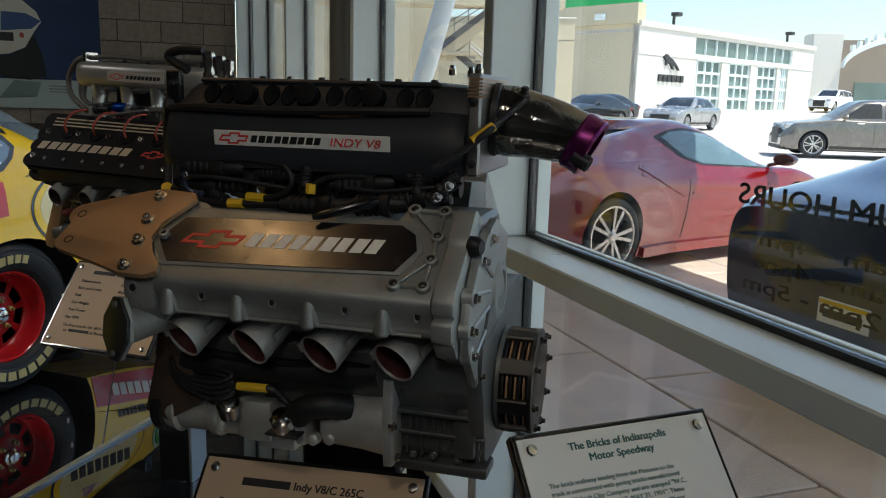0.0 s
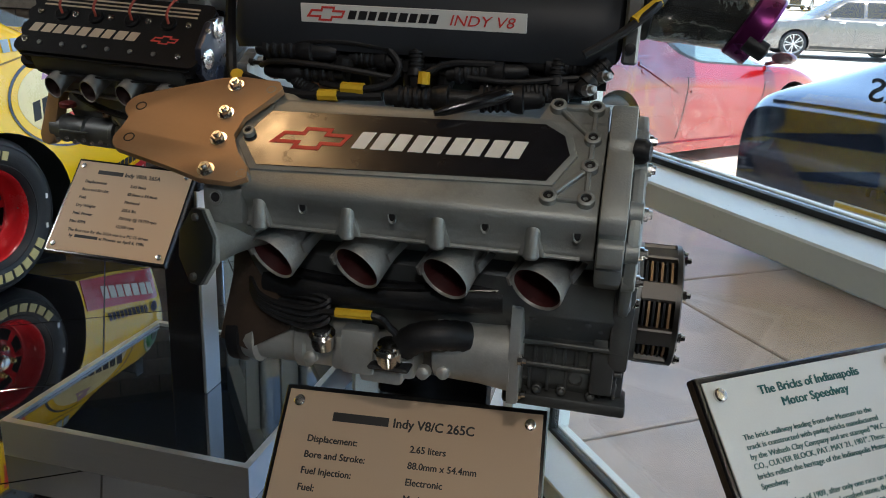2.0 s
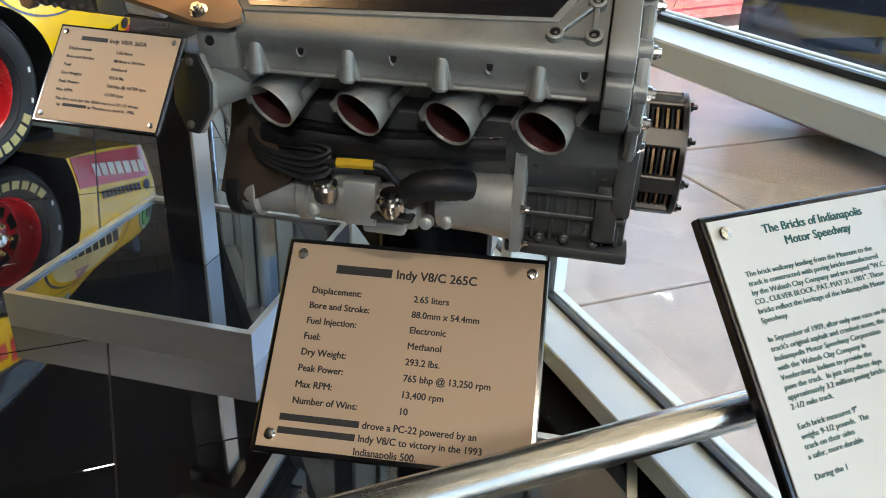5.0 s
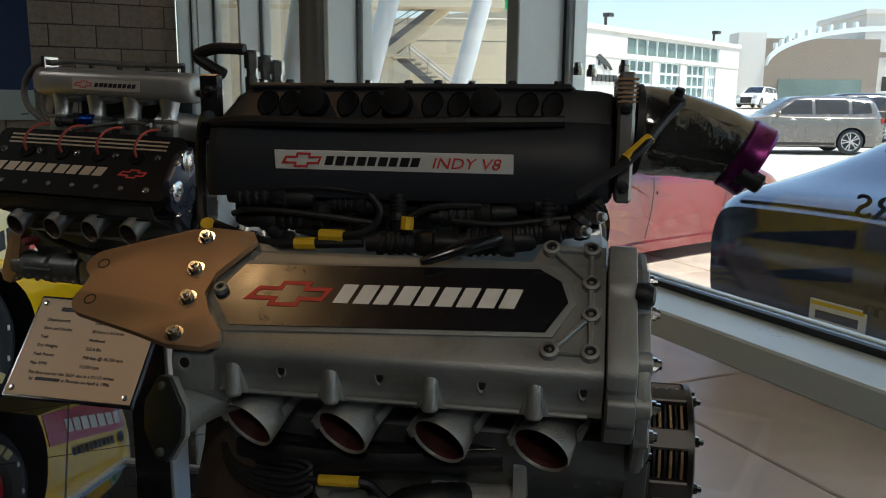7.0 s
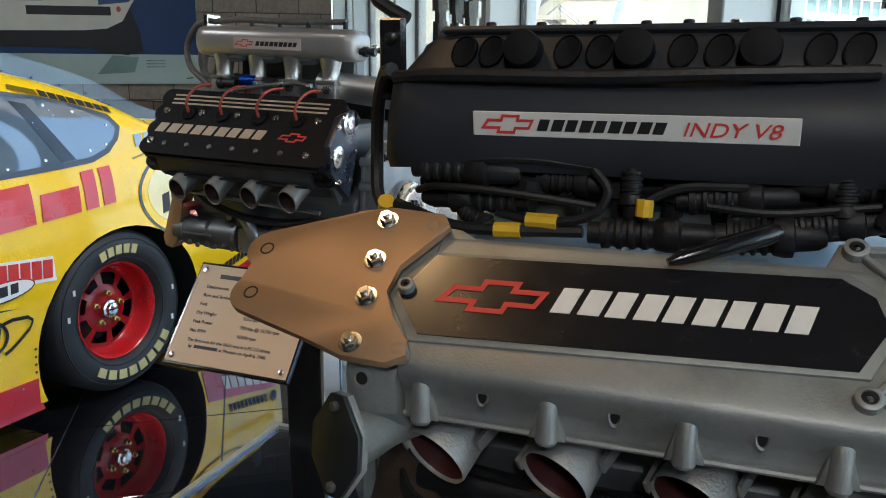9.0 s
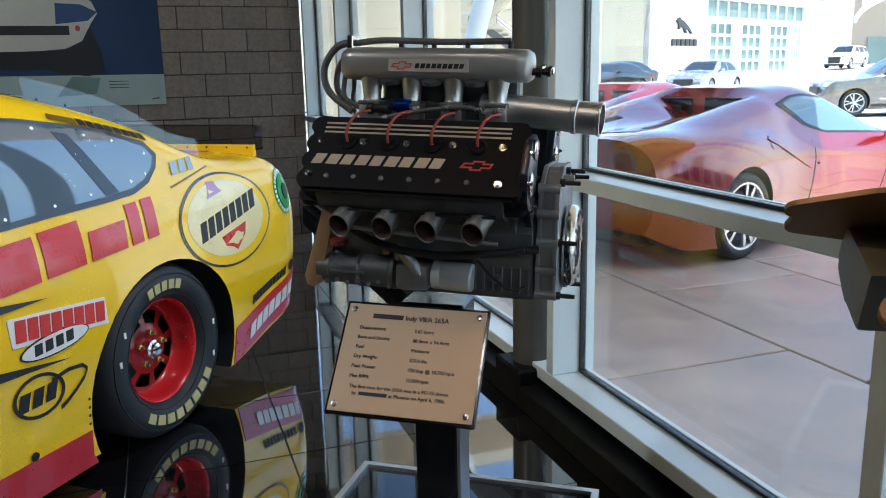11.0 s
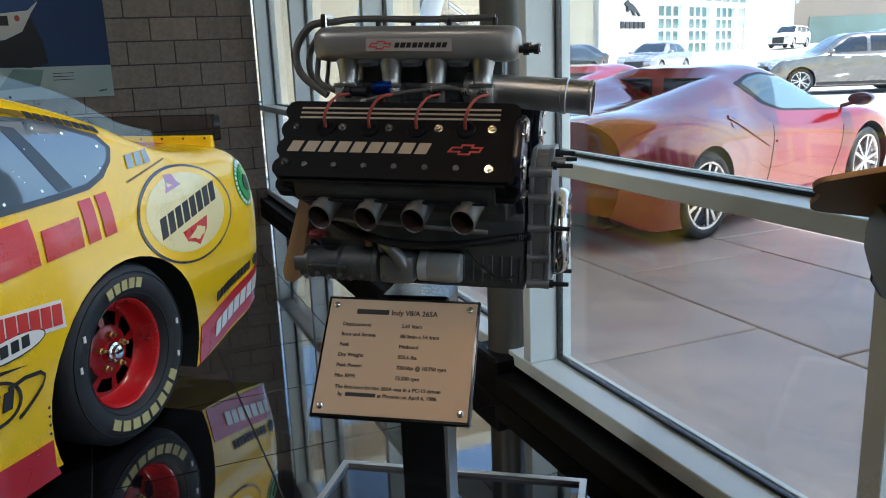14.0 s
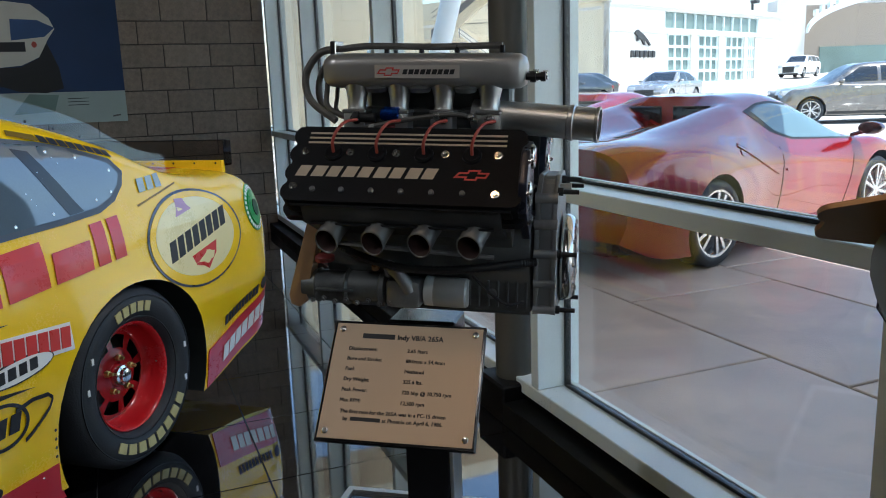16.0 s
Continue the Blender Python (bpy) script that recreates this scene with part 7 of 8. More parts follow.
def street_car(name, m, label, paint, width, back, front, belt, top, axles, r, rim, windows, screens, category="car", group="parked cars", rim_mat=None, dark=None):
    """A parked car: painted body, arches, glass, wheels, lamps, mirrors, bumpers."""
    t = thing(name, m, label, category, group)
    body = Body(width, plain_sections(back, front, belt, top, width))
    skin = part("body", body.mesh(), paint, t, "", 40)
    hw = width / 2
    cut_arches(skin, [(x, s * hw, r, r * 1.13) for x in axles for s in (-1, 1)])
    part("underbody", box(-back + 0.15, -hw + 0.25, 0.18, front - 0.15, hw - 0.25, belt - 0.35), M_GASKET, t)
    for x in axles:
        for s in (-1, 1):
            road_wheel(t, x, s * (hw - 0.02), r, rim, 0.22, s, 5, rim_mat)
    for s in (-1, 1):
        for pts in windows:
            part("side_window", body.side_patch(pts, s, 0.004), M_CARGLASS, t, "dark tinted side window", 60)
        part("sill", body.side_patch([(axles[0] + r * 1.2, 0.25), (axles[1] - r * 1.2, 0.25), (axles[1] - r * 1.2, 0.33), (axles[0] + r * 1.2, 0.33)], s, 0.008), dark or M_TRIM, t, "", 60)
        wing_mirror(t, windows[0][0][0] - 0.1 if windows[0][0][0] < 9 else 0, s * body.y_at(windows[0][0][0], belt), belt + 0.08, s, paint)
        for x in (axles[0] + 0.62, (axles[0] + axles[1]) / 2 + 0.15):
            part("door_handle", box(x, s * (body.y_at(x, belt - 0.12)) - 0.012, belt - 0.13, x + 0.16, s * body.y_at(x, belt - 0.12) + 0.014, belt - 0.10, 0.005), M_ALLOY, t)
        for x in (axles[0] + 0.42, axles[0] + 1.32):
            part("door_seam", body.side_patch([(x, 0.36), (x + 0.008, 0.36), (x + 0.008, belt - 0.01), (x, belt - 0.01)], s, 0.002), M_GASKET, t, "", None)
        fy = hw - 0.28
        part("headlight", box(front - 0.34, s * fy - 0.17, belt - 0.30, front - 0.10, s * fy + 0.17, belt - 0.16, 0.03, 2), M_LAMP, t, "clear headlight")
        part("tail_light", box(-back + 0.02, s * fy - 0.17, belt - 0.22, -back + 0.12, s * fy + 0.19, belt - 0.06, 0.02, 2), M_TAIL, t, "red tail light")
    for pts in screens:
        part("windscreen", body.top_patch(pts, 0.004), M_CARGLASS, t, "tinted windscreen", 60)
    part("grille", box(front - 0.10, -0.45, 0.34, front + 0.005, 0.45, belt - 0.28, 0.02), M_TRIM, t, "dark front grille")
    part("front_bumper", box(front - 0.12, -hw + 0.22, 0.2, front + 0.02, hw - 0.22, 0.33, 0.04, 2), dark or M_TRIM, t)
    return t


# ---------- the yellow stock car ----------
RACE = pose(-0.640, 4.230, 0, 0, 0, 51) @ pose(0, 0.955, 0, 0, 0, 180)
KEYS_R = hull(
    0.955,
    (-1.27, -1.13, -0.85, -0.5, -0.2, 0.1, 0.4, 0.9, 1.5, 2.1, 2.5, 3.2, 3.75),
    (0.10, 0.03, 0.01, -0.02, -0.04, -0.04, -0.03, -0.02, -0.02, -0.02, -0.02, 0.01, 0.24),
    (0.30, 0.24, 0.17, 0.11, 0.10, 0.09, 0.08, 0.07, 0.07, 0.08, 0.08, 0.09, 0.12),
    (0.96, 1.015, 1.035, 1.035, 1.03, 1.025, 1.01, 0.99, 0.97, 0.94, 0.87, 0.78, 0.58),
    (0.42, 0.36, 0.34, 0.21, 0.22, 0.23, 0.24, 0.25, 0.27, 0.32, 0.40, 0.45, 0.60),
    (1.005, 1.065, 1.085, 1.135, 1.265, 1.35, 1.405, 1.43, 1.42, 1.15, 0.91, 0.80, 0.60),
    (1.02, 1.08, 1.10, 1.17, 1.31, 1.40, 1.45, 1.47, 1.46, 1.21, 0.94, 0.82, 0.61),
)


def stock_car():
    t = thing("race_car", RACE, "yellow stock car with red skirts and clear rear spoiler", "race car")
    W = 1.91
    b = Body(W, KEYS_R, 70, 34)
    skin = part("body", b.mesh(), M_YELLOW, t, "glossy yellow bodywork", 40)
    R = 0.363
    cut_arches(skin, [(-0.045, W / 2, 0.265, 0.470), (-0.045, -W / 2, 0.265, 0.470), (2.79, W / 2, 0.30, 0.44), (2.79, -W / 2, 0.30, 0.44)], 0.45)
    part("underbody", box(-0.9, -0.5, 0.12, 3.5, 0.5, 0.5), M_GASKET, t)
    win = [(1.6, 0.99), (0.72, 1.000), (0.45, 1.018), (0.20, 1.030), (0.03, 1.043), (-0.06, 1.072), (-0.12, 1.115), (-0.145, 1.155), (-0.115, 1.197), (0.04, 1.250), (0.185, 1.287), (0.444, 1.327), (0.7, 1.350), (1.6, 1.36)]
    rim = [(1.62, 0.970), (0.72, 0.980), (0.45, 0.996), (0.20, 1.008), (0.02, 1.021), (-0.08, 1.052), (-0.15, 1.105), (-0.182, 1.160), (-0.140, 1.215), (0.03, 1.267), (0.185, 1.303), (0.444, 1.342), (0.7, 1.364), (1.62, 1.374)]
    for s in (1, -1):
        # red skirts ahead of and behind the rear wheel
        part("skirt", b.side_patch([(0.425, 0.075), (2.36, 0.075), (2.36, 0.20), (0.43, 0.197)], s, 0.006, 0.004), M_RED_SK, t, "red riveted side skirt", 50)
        part("skirt_flap", b.side_patch([(0.405, 0.055), (0.80, 0.050), (0.80, 0.082), (0.415, 0.085)], s, 0.004, 0.004), M_RED_SK, t, "", 50)
        part("rear_skirt", b.side_patch([(-0.515, 0.115), (-1.17, 0.255), (-1.20, 0.45), (-0.53, 0.29)], s, 0.006, 0.004), M_RED_SK, t, "red riveted rear skirt", 50)
        part("window_rim", b.side_patch(rim, s, 0.004), M_TRIM_BL, t, "dark blue-grey window surround", 60)
        wn = part("quarter_window", b.side_patch(win, s, 0.009), M_WINSHINE, t, "clear quarter window with sky shine", 60)
        for x, z in ((0.41, 1.033), (-0.07, 1.09), (-0.10, 1.17), (0.18, 1.266), (0.62, 1.02), (0.02, 1.07), (0.40, 1.305), (0.62, 1.325), (0.24, 1.05), (0.05, 1.235), (0.85, 1.335)):
            part("rivet", turn((x, s * (b.y_at(x, z) + 0.008), z), (0, s, 0.3), [(0, 0.0075), (0.002, 0.0065), (0.003, 0.002)], 8), M_STEEL, wn)
        for k in range(9):
            x = 0.30 - 0.025 * k + 0.04 * (k % 3)
            z = 1.09 + 0.022 * k
            part("rivet", turn((x, s * (b.y_at(x, z) + 0.008), z), (0, s, 0.3), [(0, 0.004), (0.002, 0.003)], 6), M_STEEL, wn)
        part("window_brace", b.side_patch([(0.10, 1.04), (0.17, 1.035), (0.33, 1.29), (0.26, 1.275)], s, 0.0105, 0.001), M_BRACE, t, "", 60)
        # rivets along the skirts
        for k in range(4):
            part("skirt_rivet", turn((0.435, s * (b.y_at(0.435, 0.225 + 0.033 * k) + 0.002), 0.225 + 0.033 * k), (0, s, 0), [(0, 0.006), (0.002, 0.004)], 8), M_RUBBER, t)
        for k in range(8):
            x = 0.5 + 0.2 * k
            part("skirt_rivet", turn((x, s * (b.y_at(x, 0.175) + 0.006), 0.175), (0, s, 0), [(0, 0.005), (0.002, 0.003)], 8), M_STEEL, t)
        part("body_seam", b.side_patch([(-0.515, 1.075), (-0.52, 1.069), (-0.20, 1.012), (-0.195, 1.018)], s, 0.0015), M_SEAM, t, "", None)
    s = 1
    # painted marks on the side, as plain shapes in their colours
    a, e = Vector((0.78, 0.785)), Vector((-0.05, 0.848))
    for x0, x1, h in ((0.0, 0.25, 0.150), (0.285, 0.50, 0.155), (0.535, 0.755, 0.105), (0.79, 0.868, 0.155), (0.90, 0.978, 0.155)):
        p, q = a.lerp(e, x0), a.lerp(e, x1)
        part("name_mark", b.side_patch([(p.x, p.y), (q.x, q.y), (q.x - 0.02, q.y + h), (p.x - 0.02, p.y + h)], s, 0.006, 0.002, 0.06), M_RED_DECAL, t, "", None)
    part("decal", b.side_patch([(0.74, 0.618), (0.325, 0.585), (0.325, 0.684), (0.74, 0.716)], s, 0.004, 0.002, 0.2), M_WHITE_DEC, t, "white edged decal", None)
    side_marks(b, t, s, 8, (0.725, 0.633), (0.335, 0.600), 0.072, M_RED_DECAL, 0.15, 0.84, 0.0075)
    part("decal", b.side_patch(ellipse(0.572, 0.590, 0.150, 0.040, 28, -4), s, 0.0065, 0.002, 0.2), M_BLACK_T, t, "", None)
    part("decal", b.side_patch(ellipse(0.572, 0.590, 0.143, 0.034, 28, -4), s, 0.0085, 0.002, 0.2), M_WHITE_DEC, t, "white pill-shaped decal", None)
    side_marks(b, t, s, 4, (0.665, 0.568), (0.485, 0.580), 0.038, M_BLACK_T, 0.1, 0.70, 0.0105)
    # oval emblem with a dark ring
    part("decal", b.side_patch(ellipse(-0.543, 0.823, 0.380, 0.216, 48, 2), s, 0.004, 0.002, 0.06), M_NAVY, t, "dark oval emblem ring", None)
    part("decal", b.side_patch(ellipse(-0.543, 0.823, 0.366, 0.206, 48, 2), s, 0.006, 0.002, 0.06), M_YELLOW, t, "yellow oval emblem band", None)
    # pale inner oval puts the window glare on the emblem into its colour
    part("decal", b.side_patch(ellipse(-0.535, 0.832, 0.318, 0.172, 48, 2), s, 0.0074, 0.002, 0.06), M_GLARE_Y, t, "oval emblem field paled by glare", None)
    side_marks(b, t, s, 8, (-0.285, 0.755), (-0.80, 0.850), 0.085, M_BLACK_T, 0.2, 0.78, 0.009)
    part("decal", b.side_patch([(-0.445, 0.755), (-0.672, 0.790), (-0.650, 0.735), (-0.60, 0.70), (-0.565, 0.675), (-0.53, 0.695), (-0.47, 0.71)], s, 0.0075, 0.002, 0.1), M_RED_DECAL, t, "", None)
    part("decal", b.side_patch([(-0.40, 0.935), (-0.535, 0.955), (-0.51, 0.975), (-0.50, 1.005), (-0.44, 1.010), (-0.425, 0.97)], s, 0.008, 0.002, 0.1), M_PURP_DEC, t, "", None)
    # green round decal round the filler neck
    part("decal", b.side_patch(ellipse(-1.105, 0.875, 0.098, 0.120, 32), s, 0.004, 0.002, 0.05), M_GREEN_DEC, t, "green ring decal with pale marks", None)
    for k in range(26):
        a0, a1 = 2 * math.pi * k / 26, 2 * math.pi * (k + 0.6) / 26
        pts = [(-1.105 + r * 0.098 * math.cos(a), 0.875 + r * 0.120 * math.sin(a)) for r, a in ((0.80, a0), (0.80, a1), (0.94, a1), (0.94, a0))]
        part("ring_mark", b.side_patch(pts, s, 0.006, 0.002, 0.3), M_WHITE_DEC, t, "", None)
    part("fuel_port", b.side_patch(ellipse(-1.105, 0.875, 0.070, 0.086, 32), s, 0.010, 0.006, 0.06), M_GREEN_DEC, t, "green fuel filler port", None)
    part("fuel_valve", b.side_patch(ellipse(-1.110, 0.875, 0.032, 0.042, 24), s, 0.014, 0.006, 0.06), M_DARKGREEN, t, "", None)
    side_marks(b, t, s, 10, (-0.69, 0.365), (-1.04, 0.440), 0.045, M_BLACK_T, 0.1, 0.78)
    part("decal", b.side_patch(ellipse(-1.105, 0.475, 0.040, 0.030, 20), s, 0.007, 0.002, 0.1), M_BLACK_T, t, "", None)
    side_marks(b, t, s, 7, (-0.66, 0.195), (-1.12, 0.325), 0.075, M_WHITE_DEC, 0.15, 0.80, 0.012)
    side_marks(b, t, s, 3, (-0.24, 1.064), (-0.42, 1.074), 0.055, M_GREYBLUE, 0.1, 0.75)
    side_marks(b, t, s, 8, (0.165, 1.302), (-0.18, 1.215), 0.026, M_BLACK_T, 0.1, 0.80)
    part("decal", b.side_patch([(0.30, 1.333), (0.175, 1.305), (0.175, 1.328), (0.29, 1.352)], s, 0.006, 0.002, 0.2), M_DKOCHRE, t, "", None)
    # ringed emblem and swept black lines ahead of the wheel
    ring = ellipse(0.655, 0.425, 0.108, 0.080, 36, 8)
    ring_in = ellipse(0.655, 0.425, 0.096, 0.068, 36, 8)
    for k in range(36):
        j = (k + 1) % 36
        if k % 2 == 0:
            part("emblem_arc", b.side_patch([ring[k], ring[j], ring[(k + 2) % 36], ring_in[(k + 2) % 36], ring_in[j], ring_in[k]], s, 0.006, 0.002, 0.3), M_BLACK_T, t, "", None)
    side_marks(b, t, s, 3, (0.745, 0.388), (0.575, 0.392), 0.065, M_BLACK_T, 0.2, 0.72)
    sweep = [(0.60, 0.462), (0.53, 0.476), (0.465, 0.470), (0.443, 0.450), (0.458, 0.420), (0.50, 0.385), (0.54, 0.358), (0.566, 0.346)]
    for p, q in zip(sweep, sweep[1:]):
        w = 0.007
        part("emblem_arc", b.side_patch([(p[0], p[1] - w), (q[0], q[1] - w), (q[0], q[1] + w), (p[0], p[1] + w)], s, 0.006, 0.002, 0.3), M_BLACK_T, t, "", None)
    for tip, hi, lo in (((0.57, 0.745), 0.82, 0.72), ((0.515, 0.515), 0.63, 0.545)):
        part("decal", b.side_patch([(1.3, lo), tip, (1.3, hi)], s, 0.006, 0.002, 0.2), M_BLACK_T, t, "swept black flash", None)
    part("jack_port", b.side_patch(ellipse(0.69, 0.215, 0.016, 0.016, 16), s, 0.010, 0.004, 0.1), M_RUBBER, t)
    # clear fin along the roof and the clear rear spoiler on its yellow foot
    fy = W / 2 - 0.26
    fin = bmesh.new()
    xs = np.linspace(0.30, -0.70, 16)
    lo = [(x, fy, b.z_at(x, fy) - 0.01) for x in xs]
    hi = [(x, fy - 0.015, b.z_at(x, fy) + 0.085) for x in xs]
    vs = [[fin.verts.new(p) for p in row] for row in (lo, hi)]
    vb = [[fin.verts.new((p[0], p[1] + 0.003, p[2])) for p in row] for row in (lo, hi)]
    for i in range(15):
        fin.faces.new((vs[0][i], vs[0][i + 1], vs[1][i + 1], vs[1][i]))
        fin.faces.new((vb[0][i], vb[1][i], vb[1][i + 1], vb[0][i + 1]))
        fin.faces.new((vs[1][i], vs[1][i + 1], vb[1][i + 1], vb[1][i]))
    part("roof_fin", fin, M_PLEXI, t, "clear plastic roof fin", None)
    for k in range(7):
        x = 0.25 - 0.135 * k
        part("fin_screw", turn((x, fy + 0.006, b.z_at(x, fy) + 0.010), (0, 1, 0.2), [(0, 0.006), (0.003, 0.005)], 8), M_RUBBER, t)
    foot = part("spoiler_foot", box(-1.145, -0.74, 1.05, -1.115, 0.735, 1.115, 0.004), M_YELLOW, t, "yellow spoiler foot")
    part("spoiler", box(-0.003, -0.74, 0, 0.003, 0.735, 0.115, 0.001, m=Matrix.Translation((-1.135, 0, 1.105)) @ Matrix.Rotation(radians(-18), 4, "Y")), M_PLEXI_S, t, "clear plastic rear spoiler", None)
    part("spoiler_edge", tube([(-1.170, -0.74, 1.2155), (-1.170, 0.735, 1.2155)], 0.003, 6, 2), M_RUBBER, t)
    part("spoiler_end", box(-1.20, 0.737, 1.085, -1.13, 0.743, 1.215, 0.004), M_PLEXI_D, t, "smoked spoiler end plate")
    for k in range(12):
        part("foot_screw", turn((-1.115, -0.7 + 0.127 * k, 1.10), (1, 0, 0), [(0, 0.006), (0.003, 0.005)], 8), M_RUBBER, foot)
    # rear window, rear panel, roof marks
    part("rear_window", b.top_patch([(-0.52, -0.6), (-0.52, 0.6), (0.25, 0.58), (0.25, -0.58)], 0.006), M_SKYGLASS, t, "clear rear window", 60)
    part("deck_stripe", b.top_patch([(-1.05, -0.5), (-1.05, 0.5), (-0.6, 0.5), (-0.6, -0.5)], 0.004), M_RED_SK, t, "red decklid panel", 60)
    part("rear_panel", box(-1.285, -0.62, 0.45, -1.268, 0.62, 0.88, 0.01), M_RED_SK, t, "red tail panel")
    # the rear wheel and its fellows
    for x in (0.0, 2.79):
        for s in (1, -1):
            race_wheel(t, x, s * (W / 2 + 0.005), s, R)
    return t


def race_wheel(t, x, y, s, R):
    o, out = Vector((x, y, R)), Vector((0, s, 0))
    w = part("wheel", turn(o, out, [(-0.30, 0.20), (-0.298, 0.30), (-0.285, 0.335), (-0.25, R), (-0.02, R), (0.008, 0.346), (0.026, 0.328), (0.034, 0.30), (0.031, 0.265), (0.016, 0.235), (-0.006, 0.222), (-0.02, 0.214)], 64, cap0=False, cap1=False), M_TYRE, t, "wide black slick tyre", 60)
    for r0, r1, h in ((0.323, 0.327, 0.028), (0.240, 0.243, 0.020)):
        part("tyre_ridge", turn(o, out, [(h - 0.006, r0), (h + 0.003, r0), (h + 0.003, r1), (h - 0.006, r1)], 64, cap0=False, cap1=False), M_TYRE, w)
    rim = part("rim", turn(o, out, [(-0.035, 0.206), (-0.016, 0.214), (-0.008, 0.219), (-0.004, 0.214), (-0.011, 0.206), (-0.04, 0.201), (-0.105, 0.193), (-0.112, 0.184), (-0.105, 0.177)], 64, cap0=False, cap1=False), M_RED_P, w, "deep red steel rim", 50)
    # wheel centre with open windows
    bm = bmesh.new()
    n = 80
    prof = [(-0.105, 0.178), (-0.098, 0.162), (-0.094, 0.132), (-0.088, 0.108), (-0.080, 0.095), (-0.078, 0.05), (-0.070, 0.046), (-0.070, 0.030)]
    bx, by, bz = basis(out)
    grid = [[bm.verts.new(o + out * a + (bx * math.cos(2 * math.pi * k / n) + by * math.sin(2 * math.pi * k / n)) * r) for k in range(n)] for a, r in prof]
    for i in range(len(prof) - 1):
        for k in range(n):
            if i in (1, 2) and k % 10 not in (0, 1, 2):
                continue
            j = (k + 1) % n
            bm.faces.new((grid[i][k], grid[i][j], grid[i + 1][j], grid[i + 1][k]))
    bmesh.ops.solidify(bm, geom=list(bm.faces), thickness=0.006)
    part("wheel_centre", bm, M_RED_P, rim, "red wheel centre with open windows", 50)
    part("brake_drum", turn(o, out, [(-0.23, 0.17), (-0.18, 0.17), (-0.18, 0.01)], 32), M_DARKMETAL, w)
    part("hub", turn(o, out, [(-0.085, 0.042), (-0.052, 0.040), (-0.048, 0.030), (-0.034, 0.028), (-0.030, 0.018)], 20), M_STEEL, w, "bright wheel hub")
    for k in range(5):
        a = 2 * math.pi * (k + 0.2) / 5
        p = o + (bx * math.cos(a) + by * math.sin(a)) * 0.070
        part("lug_nut", turn(p, out, [(-0.085, 0.014), (-0.062, 0.013), (-0.060, 0.008), (-0.045, 0.007)], 6), M_GOLDNUT, w, "gold lug nut")
    # raised yellow marks round the sidewall
    up = Vector((0, 0, 1))
    side = Vector((1, 0, 0)) * (-s)
    for n_marks, mid, span in ((5, 90, 44), (8, -82, 96)):
        for k in range(n_marks):
            a0 = mid + span / 2 - span * k / n_marks
            a1 = a0 - span / n_marks * 0.74
            bm = bmesh.new()
            loops = []
            for a in np.linspace(a0, a1, 5):
                c = side * math.cos(radians(a)) + up * math.sin(radians(a))
                loops.append([o + c * r + out * h for r, h in ((0.262, 0.022), (0.262, 0.0345), (0.302, 0.0375), (0.302, 0.025))])
            rings(bm, loops)
            part("tyre_mark", bm, M_TYREMARK, w, "yellow raised sidewall mark", None)
    for a in (8, -20, 172, 150):
        c = side * math.cos(radians(a)) + up * math.sin(radians(a))
        part("white_tick", box(-0.006, -0.002, -0.012, 0.006, 0.003, 0.012, m=Matrix.Translation(o + c * 0.295 + out * 0.034)), M_WHITE_DEC, w)
    part("valve_stem", tube([o + bx * 0.196 - out * 0.05, o + bx * 0.176 - out * 0.028], 0.004, 6, 2), M_STEEL, w)


stock_car()


# ---------- cars outside ----------
KEYS_S = hull(
    0.975,
    (-0.90, -0.72, -0.35, 0.0, 0.4, 0.64, 0.72, 0.85, 1.35, 1.95, 2.35, 2.65, 3.2, 3.68),
    (0.17, 0.06, -0.01, -0.01, 0.04, 0.07, 0.08, 0.09, 0.09, 0.07, 0.02, -0.01, 0.04, 0.32),
    (0.28, 0.18, 0.14, 0.13, 0.14, 0.14, 0.14, 0.14, 0.14, 0.14, 0.14, 0.14, 0.14, 0.18),
    (0.88, 0.925, 0.955, 0.965, 0.945, 0.93, 0.92, 0.915, 0.89, 0.86, 0.85, 0.845, 0.69, 0.46),
    (0.52, 0.46, 0.42, 0.40, 0.40, 0.41, 0.42, 0.43, 0.42, 0.36, 0.42, 0.42, 0.48, 0.62),
    (0.955, 0.995, 1.03, 1.11, 1.195, 1.235, 1.25, 1.265, 1.255, 1.04, 0.89, 0.80, 0.67, 0.465),
    (0.95, 0.97, 0.99, 1.00, 1.03, 1.06, 1.285, 1.30, 1.30, 1.11, 0.90, 0.79, 0.66, 0.47),
)


